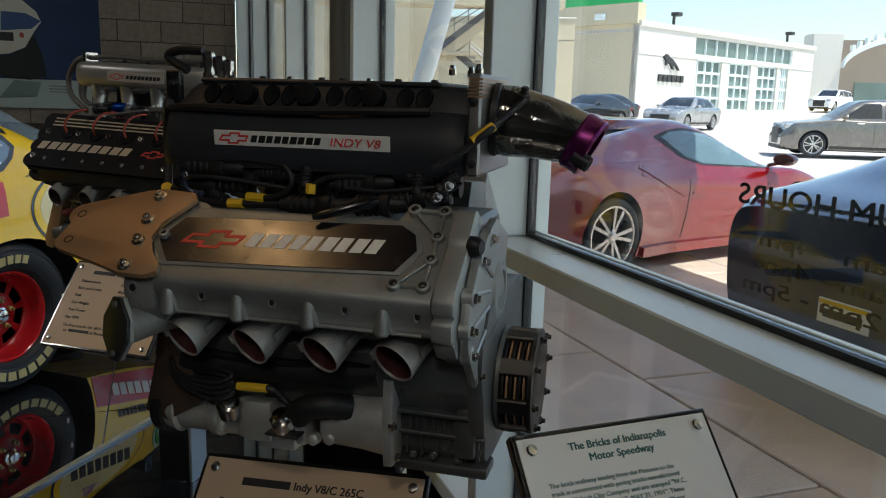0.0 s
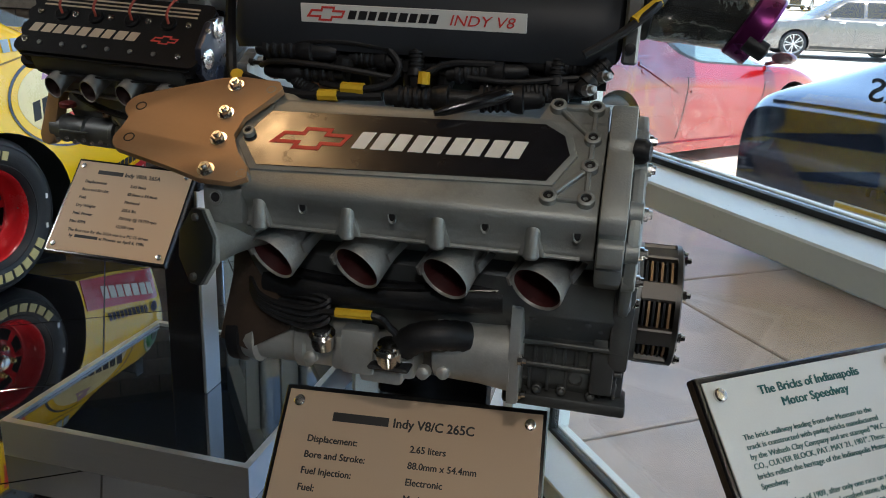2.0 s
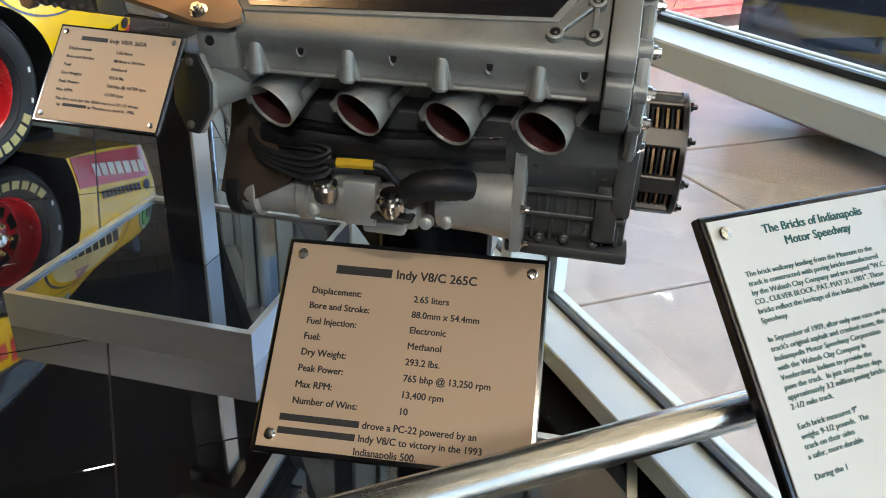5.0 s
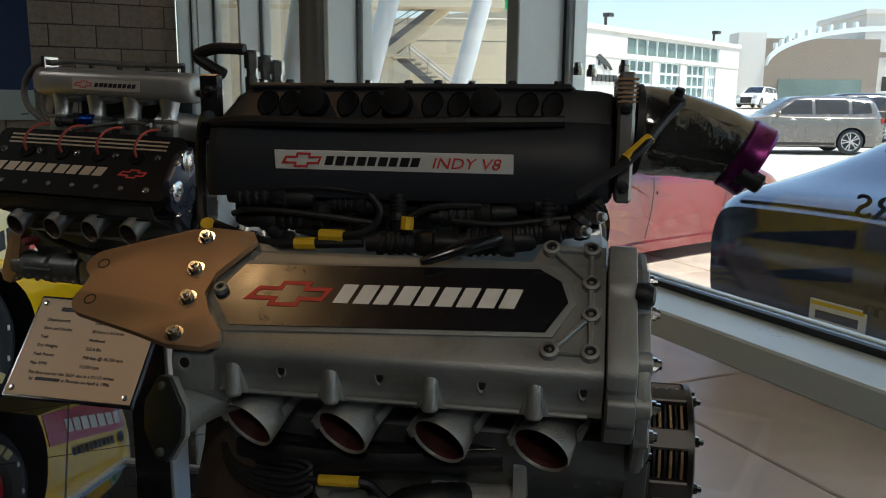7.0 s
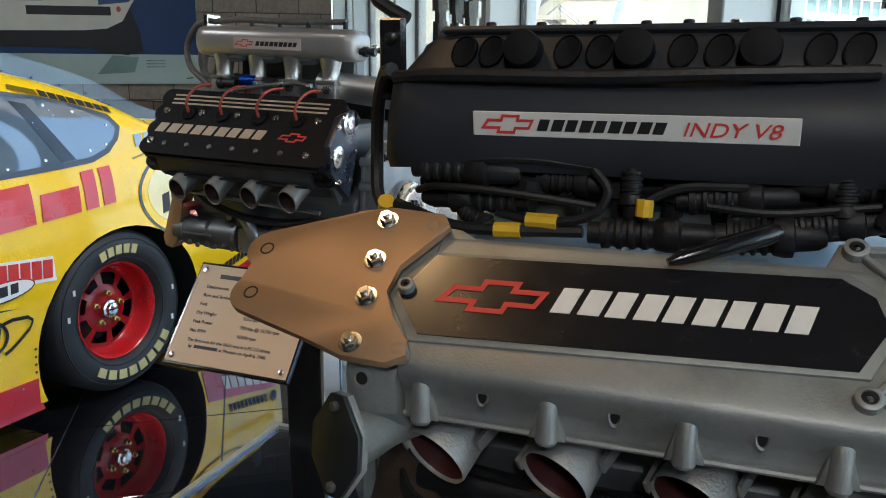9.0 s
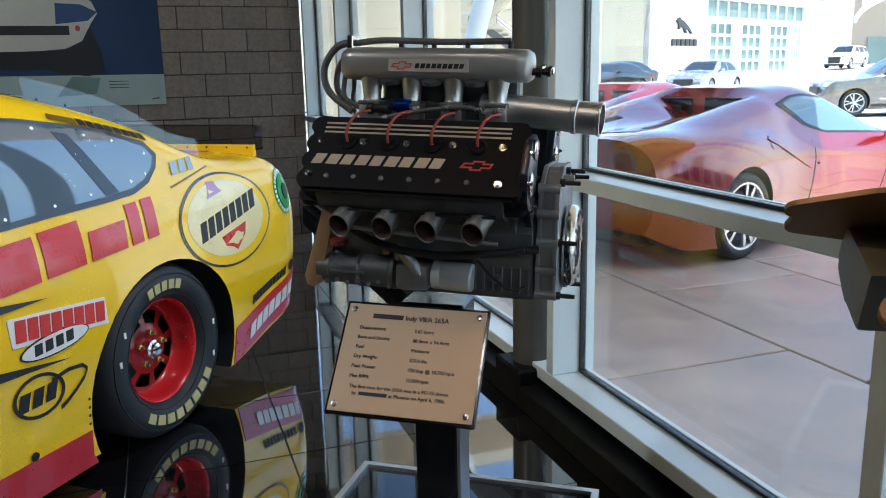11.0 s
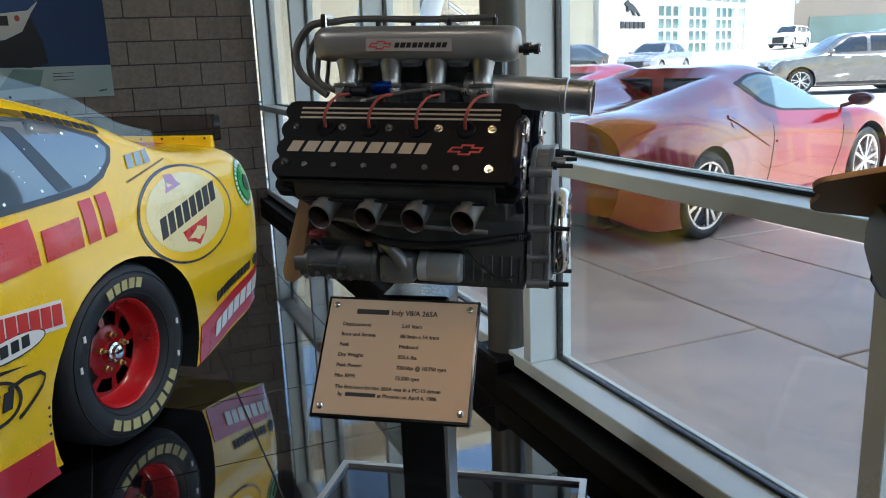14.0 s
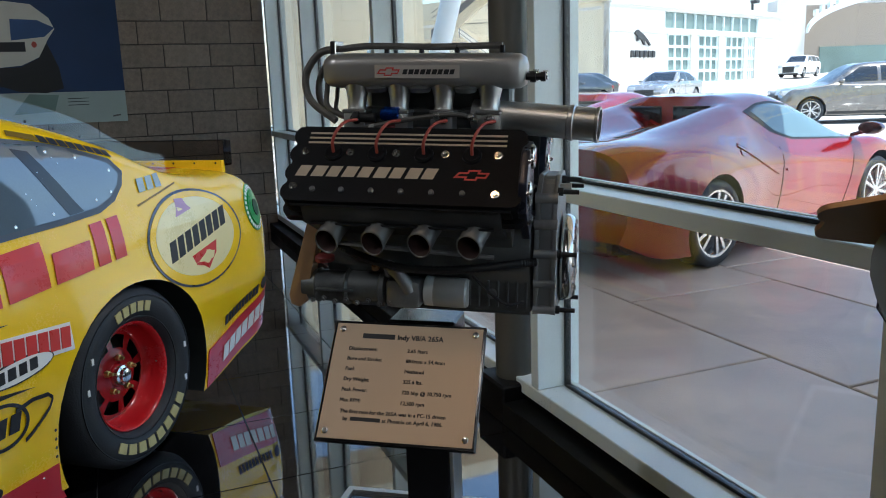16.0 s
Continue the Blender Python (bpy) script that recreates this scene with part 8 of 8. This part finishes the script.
def sports_car(m, label, paint, full=True):
    t = thing("sports_car", m, label, "car", "parked cars")
    W = 1.95
    b = Body(W, KEYS_S, 60, 34)
    skin = part("body", b.mesh(), paint, t, "glossy red bodywork", 40)
    hw = W / 2
    cut_arches(skin, [(x, s * hw, 0.345, r) for x, r in ((0.0, 0.385), (2.65, 0.375)) for s in (-1, 1)], 0.4)
    part("underbody", box(-0.7, -0.55, 0.13, 3.4, 0.55, 0.5), M_GASKET, t)
    for x, r in ((0.0, 0.345), (2.65, 0.335)):
        for s in (-1, 1):
            road_wheel(t, x, s * (hw - 0.03), r, r * 0.755, 0.25, s, 5, M_ALLOY)
    for s in (-1, 1):
        part("window_trim", b.side_patch([(2.42, 0.845), (1.30, 0.905), (1.03, 0.98), (0.74, 1.165), (1.0, 1.225), (1.20, 1.238), (1.54, 1.20), (2.02, 1.02)], s, 0.003), M_TRIM, t, "", 60)
        part("side_window", b.side_patch([(2.36, 0.862), (1.32, 0.92), (1.07, 0.995), (0.84, 1.160), (1.0, 1.205), (1.20, 1.218), (1.51, 1.18), (1.97, 1.01)], s, 0.007), M_SKYGLASS, t, "side window pale with sky", 60)
        part("door_seam", b.side_patch([(0.98, 0.25), (0.99, 0.25), (1.06, 0.86), (1.05, 0.86)], s, 0.002), M_GASKET, t, "", None)
        part("door_seam", b.side_patch([(2.06, 0.24), (2.07, 0.24), (2.2, 0.72), (2.19, 0.72)], s, 0.002), M_GASKET, t, "", None)
        part("intake_lip", b.side_patch([(0.33, 0.915), (0.96, 0.635), (0.96, 0.655), (0.35, 0.935)], s, 0.012, 0.012), paint, t, "", 60)
        part("side_sill", b.side_patch([(0.42, 0.125), (2.24, 0.125), (2.24, 0.20), (0.42, 0.215)], s, 0.03, 0.03), paint, t, "glossy red side sill", 60)
        part("door_pull", b.side_patch([(1.08, 0.655), (1.28, 0.64), (1.28, 0.66), (1.08, 0.675)], s, 0.010, 0.008), paint, t, "", 60)
        part("fuel_cap", b.side_patch(ellipse(0.42, 0.865, 0.07, 0.035, 20), s, 0.006, 0.004), paint, t, "", 60)
        wing_mirror(t, 2.30, s * (b.y_at(2.3, 0.8)), 0.95, s, M_TRIM_R)
        part("tail_light", turn((-0.80, s * 0.66, 0.74), (-1, s * 0.1, 0.1), [(-0.06, 0.10), (0.03, 0.098), (0.045, 0.085), (0.045, 0.02)], 24), M_TAIL, t, "round red tail light")
        part("headlight", b.top_patch([(2.9, s * 0.72), (3.35, s * 0.60), (3.36, s * 0.68), (2.95, s * 0.80)], 0.004), M_LAMP, t, "slim headlight", 60)
        part("buttress_rim", b.side_patch([(0.75, 0.955), (0.05, 0.965), (0.05, 0.972), (0.75, 0.99)], s, 0.004), paint, t, "", 60)
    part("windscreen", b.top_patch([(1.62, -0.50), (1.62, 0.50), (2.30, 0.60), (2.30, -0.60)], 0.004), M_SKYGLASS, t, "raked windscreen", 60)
    for s in (-1, 1):
        part("rear_window", box(0.600, s * 0.06, 1.045, 0.625, s * 0.46, 1.215, 0.01), M_CARGLASS, t, "dark upright rear window")
        part("head_rest", box(0.575, s * 0.17, 1.05, 0.598, s * 0.38, 1.14, 0.01, 2), M_GASKET, t)
    part("engine_lid", b.top_patch([(-0.66, -0.40), (-0.66, 0.40), (0.0, 0.38), (0.0, -0.38)], 0.004), paint, t, "", 60)
    for s in (-1, 1):
        part("lid_vent", b.top_patch([(-0.45, s * 0.28), (-0.45, s * 0.35), (-0.05, s * 0.35), (-0.05, s * 0.28)], 0.008), M_GASKET, t, "black engine lid vent", 60)
    part("diffuser", box(-0.88, -0.62, 0.16, -0.62, 0.62, 0.42, 0.03), M_TRIM, t, "black rear diffuser")
    part("rear_grille", box(-0.875, -0.5, 0.62, -0.84, 0.5, 0.76, 0.01), M_TRIM, t)
    return t


NEAR_SPOT = pose(3.62, 5.80, 0, 0, 0, 15.8) @ pose(0, 0.945, 0)
sports_car(NEAR_SPOT, "glossy red mid-engined sports car parked outside the window", M_RED_CAR)
sports_car(pose(4.75, 9.06, 0, 0, 0, 20) @ pose(0, 0.945, 0), "red sports car parked behind another by the building", M_RED_CAR)

SUV_TOP = [(-0.95, 1.05), (-0.85, 1.45), (-0.6, 1.62), (0.3, 1.70), (1.4, 1.69), (1.75, 1.60), (2.55, 1.12), (3.4, 1.02), (3.75, 0.92), (3.85, 0.65)]
SEDAN_TOP = [(-1.05, 0.78), (-0.95, 1.0), (-0.35, 1.10), (0.35, 1.40), (0.9, 1.46), (1.45, 1.43), (2.2, 1.02), (3.2, 0.92), (3.6, 0.82), (3.72, 0.6)]
SUV_WIN = [[(2.25, 1.15), (1.15, 1.17), (1.15, 1.60), (1.6, 1.58)], [(1.05, 1.17), (0.1, 1.18), (0.1, 1.60), (1.05, 1.61)], [(0.0, 1.18), (-0.55, 1.22), (-0.5, 1.50), (0.0, 1.59)]]
SEDAN_WIN = [[(2.0, 0.98), (1.0, 0.99), (1.0, 1.37), (1.4, 1.36)], [(0.92, 0.99), (0.05, 1.0), (0.35, 1.32), (0.92, 1.37)]]
def ground_at(x, y):
    return max(0.0, (math.hypot(x, y) - 26.0)) * 0.028

def on_ground(x, y, turn_deg):
    return pose(x, y, ground_at(x, y), 0, 0, turn_deg)


street_car("suv", on_ground(21.3, 18.2, 150), "warm grey sport utility vehicle parked across the lot", M_GREY_CAR, 1.95, 0.95, 3.85, 1.12, SUV_TOP, (0.0, 2.95), 0.37, 0.27, SUV_WIN, [[(1.65, -0.6), (1.65, 0.6), (2.45, 0.72), (2.45, -0.72)], [(-0.88, -0.55), (-0.88, 0.55), (-0.62, 0.6), (-0.62, -0.6)]], "suv")
street_car("suv", on_ground(27.0, 21.4, 150), "dark sport utility vehicle parked beyond another", M_BLACK_CAR, 1.95, 0.95, 3.85, 1.12, SUV_TOP, (0.0, 2.95), 0.37, 0.27, SUV_WIN, [[(1.65, -0.6), (1.65, 0.6), (2.45, 0.72), (2.45, -0.72)]], "suv")
street_car("suv", on_ground(52.0, 51.6, 205), "white sport utility vehicle far across the lot", M_WHITE_CAR, 1.9, 0.95, 3.85, 1.12, SUV_TOP, (0.0, 2.95), 0.37, 0.27, SUV_WIN, [[(1.65, -0.6), (1.65, 0.6), (2.45, 0.72), (2.45, -0.72)]], "suv")
street_car("sedan", on_ground(23.9, 32.1, 210), "silver grey sedan parked before the pale building", M_SILVER_CAR, 1.85, 1.05, 3.72, 0.95, SEDAN_TOP, (0.0, 2.85), 0.335, 0.24, SEDAN_WIN, [[(1.5, -0.55), (1.5, 0.55), (2.15, 0.68), (2.15, -0.68)], [(-0.3, -0.6), (-0.3, 0.6), (0.3, 0.55), (0.3, -0.55)]])
street_car("sedan", on_ground(20.6, 34.6, 205), "black sedan parked before the beige wall", M_BLACK_CAR, 1.85, 1.05, 3.72, 0.95, SEDAN_TOP, (0.0, 2.85), 0.335, 0.24, SEDAN_WIN, [[(1.5, -0.55), (1.5, 0.55), (2.15, 0.68), (2.15, -0.68)]])
street_car("sedan", on_ground(22.6, 37.0, 205), "black sedan parked before the beige wall", M_BLACK_CAR, 1.85, 1.05, 3.72, 0.95, SEDAN_TOP, (0.0, 2.85), 0.335, 0.24, SEDAN_WIN, [[(1.5, -0.55), (1.5, 0.55), (2.15, 0.68), (2.15, -0.68)]])


# the dark coupe with its tail to the glass
def coupe(m):
    t = thing("coupe", m, "dark blue coupe parked with its tail to the window", "car", "parked cars")
    W = 1.98
    keys = hull(
        0.99,
        (-1.00, -0.86, -0.5, 0.0, 0.5, 1.2, 2.1, 2.75, 3.7),
        (0.13, 0.03, 0.0, 0.0, 0.02, 0.04, 0.03, 0.0, 0.26),
        (0.22, 0.16, 0.15, 0.15, 0.14, 0.14, 0.14, 0.14, 0.18),
        (0.875, 0.92, 0.985, 1.03, 1.02, 0.97, 0.91, 0.85, 0.57),
        (0.55, 0.45, 0.42, 0.40, 0.38, 0.38, 0.40, 0.42, 0.60),
        (0.90, 0.955, 1.05, 1.21, 1.36, 1.37, 1.03, 0.86, 0.59),
        (0.91, 0.965, 1.06, 1.25, 1.40, 1.42, 1.10, 0.87, 0.60),
    )
    b = Body(W, keys, 60, 34)
    skin = part("body", b.mesh(), M_NAVY_CAR, t, "glossy dark blue bodywork", 40)
    cut_arches(skin, [(x, s * W / 2, 0.345, 0.385) for x in (0.0, 2.75) for s in (-1, 1)])
    part("underbody", box(-0.75, -0.6, 0.14, 3.3, 0.6, 0.5), M_GASKET, t)
    for x in (0.0, 2.75):
        for s in (-1, 1):
            road_wheel(t, x, s * (W / 2 - 0.02), 0.345, 0.26, 0.25, s, 5)
    for s in (-1, 1):
        lt = part("tail_light", turn((-0.965, s * 0.70, 0.72), (-1, s * 0.25, 0.12), [(-0.05, 0.105), (0.0, 0.103), (0.014, 0.090), (0.014, 0.066), (0.006, 0.06), (0.006, 0.01)], 28), M_TAIL_D, t, "round dark red tail light")
        part("side_window", b.side_patch([(2.0, 0.955), (0.9, 1.02), (0.15, 1.10), (0.45, 1.27), (1.1, 1.33), (1.5, 1.24)], s, 0.005), M_CARGLASS, t, "dark side window", 60)
        wing_mirror(t, 1.95, s * (b.y_at(1.95, 0.9)), 1.02, s, M_BLACK_CAR)
        part("reflector", box(-1.0, s * 0.62 - 0.14, 0.285, -0.93, s * 0.62 + 0.14, 0.305, 0.004), M_REFL, t, "thin red reflector")
        part("exhaust_tip", turn((-0.93, s * 0.45, 0.24), (-1, 0, 0), [(-0.05, 0.045), (0.06, 0.045), (0.06, 0.038), (0.0, 0.036)], 20), M_STEEL, t, "bright exhaust tip")
    part("rear_window", b.top_patch([(-0.1, -0.48), (-0.1, 0.48), (0.6, 0.46), (0.6, -0.46)], 0.005), M_CARGLASS, t, "dark rear window", 60)
    part("windscreen", b.top_patch([(1.55, -0.48), (1.55, 0.48), (2.15, 0.56), (2.15, -0.56)], 0.005), M_CARGLASS, t, "dark windscreen", 60)
    part("boot_lip", b.top_patch([(-0.95, -0.72), (-0.95, 0.72), (-0.90, 0.74), (-0.90, -0.74)], 0.014, 0.014), M_NAVY_CAR, t, "", 60)
    part("bumper_seam", box(-0.992, -0.80, 0.595, -0.90, 0.80, 0.603), M_GASKET, t, "", None)
    plate = part("number_plate", box(-1.005, -0.16, 0.36, -0.985, 0.16, 0.49, 0.004), M_WHITE_DEC, t, "pale number plate")
    for k, (y0, y1, z) in enumerate(((-0.12, 0.12, 0.415),)):
        part("plate_bar", box(-1.0075, y0, z - 0.022, -1.0052, y1, z + 0.022), M_NAVY, plate)
    part("plate_band", box(-1.0075, -0.15, 0.462, -1.0052, 0.15, 0.482), M_YEL_T, plate)
    part("diffuser", box(-0.97, -0.6, 0.15, -0.8, 0.6, 0.26, 0.02), M_TRIM, t)
    return t


coupe(pose(4.28, 3.10, 0, 0, 0, 2))


# ---------- far wall picture, glass lettering, brick plaque and rail ----------
def wall_picture():
    y = WALL_Y - 0.012
    t = thing("wall_picture", pose(0, 0, 0), "large painting of a pale vintage car on dark blue", "painting")
    x1, z0, z1, x0 = -0.47, 1.235, 2.95, -3.6

    def sheet(name, pts, d, material, label=""):
        return part(name, prism(pts, 0.003, plane_m((0, y - d, 0), (1, 0, 0), (0, 0, 1))), material, t, label, None)
    part("canvas", box(x0, y - 0.03, z0, x1, y, z1, 0.003), M_CANVAS, t, "stretched canvas", None)
    sheet("blue_field", [(x0, 1.535), (x1, 1.525), (x1, z1), (x0, z1)], 0.031, M_POSTBLUE, "dark blue painted field")
    sheet("pale_strip", [(x0, z0), (x1, z0), (x1, 1.522), (x0, 1.532)], 0.031, M_POSTPALE, "pale grey-green painted ground")
    sheet("car_shape", [(-3.0, 1.74), (-1.56, 1.755), (-1.33, 1.775), (-1.17, 1.85), (-1.09, 2.0), (-1.02, 2.10), (-1.06, 2.2), (-1.2, 2.32), (-1.4, 2.345), (-3.0, 2.35)], 0.035, M_POSTWHITE, "pale painted car shape")
    sheet("stripe", [(-1.39, 2.0), (-1.11, 2.03), (-1.02, 2.11), (-1.16, 2.18), (-1.38, 2.19)], 0.038, M_POSTMID, "blue painted stripe")
    sheet("stripe", [(-2.6, 2.03), (-1.9, 2.03), (-1.9, 2.2), (-2.6, 2.2)], 0.038, M_POSTMID)
    sheet("grille_shape", [(-2.05, 1.90), (-1.28, 1.90), (-1.28, 1.985), (-2.05, 1.985)], 0.038, M_BLACK_T)
    sheet("lamp_shape", ellipse(-1.205, 1.962, 0.022, 0.028, 16), 0.038, M_RED_LEAD)
    sheet("shadow_shape", [(-3.0, 1.60), (-1.5, 1.585), (-1.38, 1.54), (-1.15, 1.52), (-1.0, 1.56), (-1.02, 1.75), (-1.1, 1.98), (-1.18, 1.84), (-1.34, 1.76), (-3.0, 1.73)], 0.038, M_BLACK_T)
    sheet("ground_shape", [(-1.45, 1.33), (-1.1, 1.35), (-1.05, 1.5), (-1.3, 1.515)], 0.038, M_POSTGREEN)
    for k in range(3):
        sheet("speed_line", [(-0.98, 1.40 + 0.03 * k), (-0.80, 1.402 + 0.03 * k), (-0.80, 1.407 + 0.03 * k), (-0.98, 1.407 + 0.03 * k)], 0.038, M_BLACK_T)
    sheet("signature_bar", [(-0.60, 1.28), (-0.53, 1.29), (-0.53, 1.305), (-0.60, 1.295)], 0.038, M_GREYHOSE)
    return t


wall_picture()

# opening hours on the glass, read from outside
hours = thing("glass_lettering", pose(0, 0, 0), "black opening hours lettering on the window glass", "lettering")
GM = plane_m((GLASS_X + 0.0046, 0, 0), (0, 1, 0), (0, 0, 1))
words("lettering", "MUSEUM HOURS", 0.052, GM @ pose(0.735, 1.272, 0), M_BLACK_T, hours, bold=0.0012, width=0.512)
for k, (text, w) in enumerate((("8am - 4pm", 0.30), ("8am - 4pm", 0.30), ("12pm - 5pm", 0.32))):
    words("lettering", text, 0.036, GM @ pose(0.885, 1.205 - 0.042 * k, 0), M_BLACK_T, hours, bold=0.0008, width=w)

# rail that carries the brick plaque
rail = thing("sign_rail", pose(0, 0, 0), "brushed steel rail post carrying a sign", "rail")
part("rail_pipe", tube([(-0.30, 0.755, 0.893), (0.62, 0.762, 0.893)], 0.0185, 24, 2, smooth=False), M_BRUSH_P, rail, "brushed steel pipe")
part("post", cyl((-0.28, 0.755, 0.0), (-0.28, 0.755, 0.885), 0.0185, n=24), M_BRUSH_P, rail)
part("foot_plate", turn((-0.28, 0.755, 0.0), (0, 0, 1), [(0, 0.07), (0.008, 0.07), (0.012, 0.03)], 24), M_BRUSH_P, rail)
part("sign_clamp", box(0.48, 0.735, 0.875, 0.56, 0.785, 0.92, 0.004), M_RUBBER, rail)

BT = 48
bp_up = Vector((0, math.cos(radians(BT)), math.sin(radians(BT))))
BW, BH = 0.283, 0.37
b_top = Vector((0.5645, 0.8445, 1.063))
B_M = plane_m(b_top - bp_up * (BH / 2 * 0.905), (1, 0.005, 0.022), bp_up) @ Matrix.Diagonal((0.905, 0.905, 1, 1))
plaque_b = plaque(B_M, BW, BH, "pale plaque about paving bricks in green print on black board", M_PLAQ_W)
words("lettering", "The Bricks of Indianapolis", 0.0140, pose(0, BH / 2 - 0.0235, 0.0003), M_GREEN_T, plaque_b, "CENTER", bold=0.0003)
words("lettering", "Motor Speedway", 0.0140, pose(0, BH / 2 - 0.0400, 0.0003), M_GREEN_T, plaque_b, "CENTER", bold=0.0003)
BRICK_LINES = ["The brick walkway leading from the Museum to the", "track is constructed with paving bricks manufactured", "by the Wabash Clay Company and are stamped \"W.C.", "CO., CULVER BLOCK, PAT. MAY 21, 1901\". These", "bricks reflect the heritage of the Indianapolis Motor", "Speedway.", "", "In September of 1909, after only one race on the", "track's original asphalt and crushed stone, the", "Indianapolis Motor Speedway Corporation", "with the Wabash Clay Company in", "Veedersburg, Indiana to provide the", "pave the track.  In just sixty-three days", "approximately 3.2 million paving bricks", "2-1/2 mile track.", "", "Each brick measures 9\"", "weighs 9-1/2 pounds.  The", "track on their sides", "a safer, more durable", "", "During the 1"]
for k, line in enumerate(BRICK_LINES):
    if line:
        words("lettering", line, 0.0087, pose(-BW / 2 + 0.027, BH / 2 - 0.0665 - 0.0102 * k, 0.0003), M_GREEN_T, plaque_b)

# unseen ceiling spot lamps that light the displays, added for the fill lamps too
for eye, target, watts, size, color, cone in LAMPS:
    f = thing("spotlight", look(eye, target), "unseen black ceiling spotlight aimed at the display", "spotlight", "ceiling spotlights")
    part("housing", turn((0, 0, 0.16), (0, 0, -1), [(0, 0.03), (0.01, 0.045), (0.13, 0.05), (0.13, 0.045), (0.06, 0.04)], 20, cap1=False), M_BLK_PAINT, f)
    up = look(eye, target).inverted() @ Vector((eye[0], eye[1], 3.6))
    part("stem", tube([(0, 0, 0.12), up], 0.01, 8, 2, smooth=False), M_BLK_PAINT, f)


# ---------- single pieces of walls, floors and paving ----------
def piece_mesh(name, w, d, h, bevel, material):
    bm = box(0, 0, 0, w, d, h, 0)
    top = [e for e in bm.edges if all(v.co.z > h / 2 for v in e.verts)]
    bmesh.ops.bevel(bm, geom=top, offset=bevel, segments=1, affect="EDGES", clamp_overlap=True)
    me = bpy.data.meshes.new(name)
    bmesh.ops.recalc_face_normals(bm, faces=bm.faces)
    bm.to_mesh(me)
    bm.free()
    me.materials.append(material)
    return me


def place(name, me, parent, loc, rot=(0, 0, 0)):
    ob = new(name, me)
    ob.parent = parent
    ob.location, ob.rotation_euler = loc, rot
    return ob


north = bpy.data.objects["wall_north"]
BL, BHT = 0.437, 0.2198
block_me = piece_mesh("block", BL - 0.010, BHT - 0.010, 0.02, 0.003, M_BLOCK)
rng = random.Random(4)
for r in range(12):
    z = 0.194 + BHT * r - BHT
    off = -0.305 if r % 2 else -0.078
    for k in range(-6, 3):
        x = off + BL * k
        if x + BL > SILL_X:
            continue
        place("block", block_me, north, (x + 0.005, WALL_Y + 0.012 - rng.uniform(0, 0.0015), z + 0.005), (radians(90), 0, 0))
bm = bmesh.new()
for r in range(17):
    z = 0.194 + BHT * r - BHT
    off = -0.305 if r % 2 else -0.078
    for k in range(-17, 5):
        x = off + BL * k
        if (r < 12 and k >= -6 and x + BL <= SILL_X) or x + 0.03 > SILL_X or z + BHT > 3.6:
            continue
        add_box(bm, x + 0.005, WALL_Y - 0.008, z + 0.005, min(x + BL, SILL_X) - 0.005, WALL_Y + 0.012, z + BHT - 0.005)
rest = part("block_rest", bm, M_BLOCK, north, "", None)
rest["kind"] = "stuff"

tile_me = piece_mesh("tile", TS - 0.004, TS - 0.004, 0.0062, 0.0012, M_TILE)
fl = bpy.data.objects["floor"]
bm = bmesh.new()
for i in range(-11, 2):
    for j in range(-14, 17):
        x, y = -0.20 + TS * i, 1.99 + TS * j
        if x < -6.9 or y < -5.9 or y > 11.3:
            continue
        w = min(TS, 0.948 - x)
        if i < 1 and i >= -4 and -3 <= j <= 12:
            place("tile", tile_me, fl, (x + 0.002, y + 0.002, -0.006))
        elif w > 0.05:
            add_box(bm, x + 0.002, y + 0.002, -0.006, x + w - 0.002, y + TS - 0.002, 0.0)
rest = part("tile_rest", bm, M_TILE, fl, "", None)
rest["kind"] = "stuff"

ap = bpy.data.objects["pavement"]
for xa, ya, xb, yb in SLABS:
    me = piece_mesh("slab", xb - xa - 0.018, yb - ya - 0.018, 0.06, 0.006, M_PAVE)
    place("slab", me, ap, (xa + 0.009, ya + 0.009, -0.06 - 0.001 + rng.uniform(0, 0.001)))
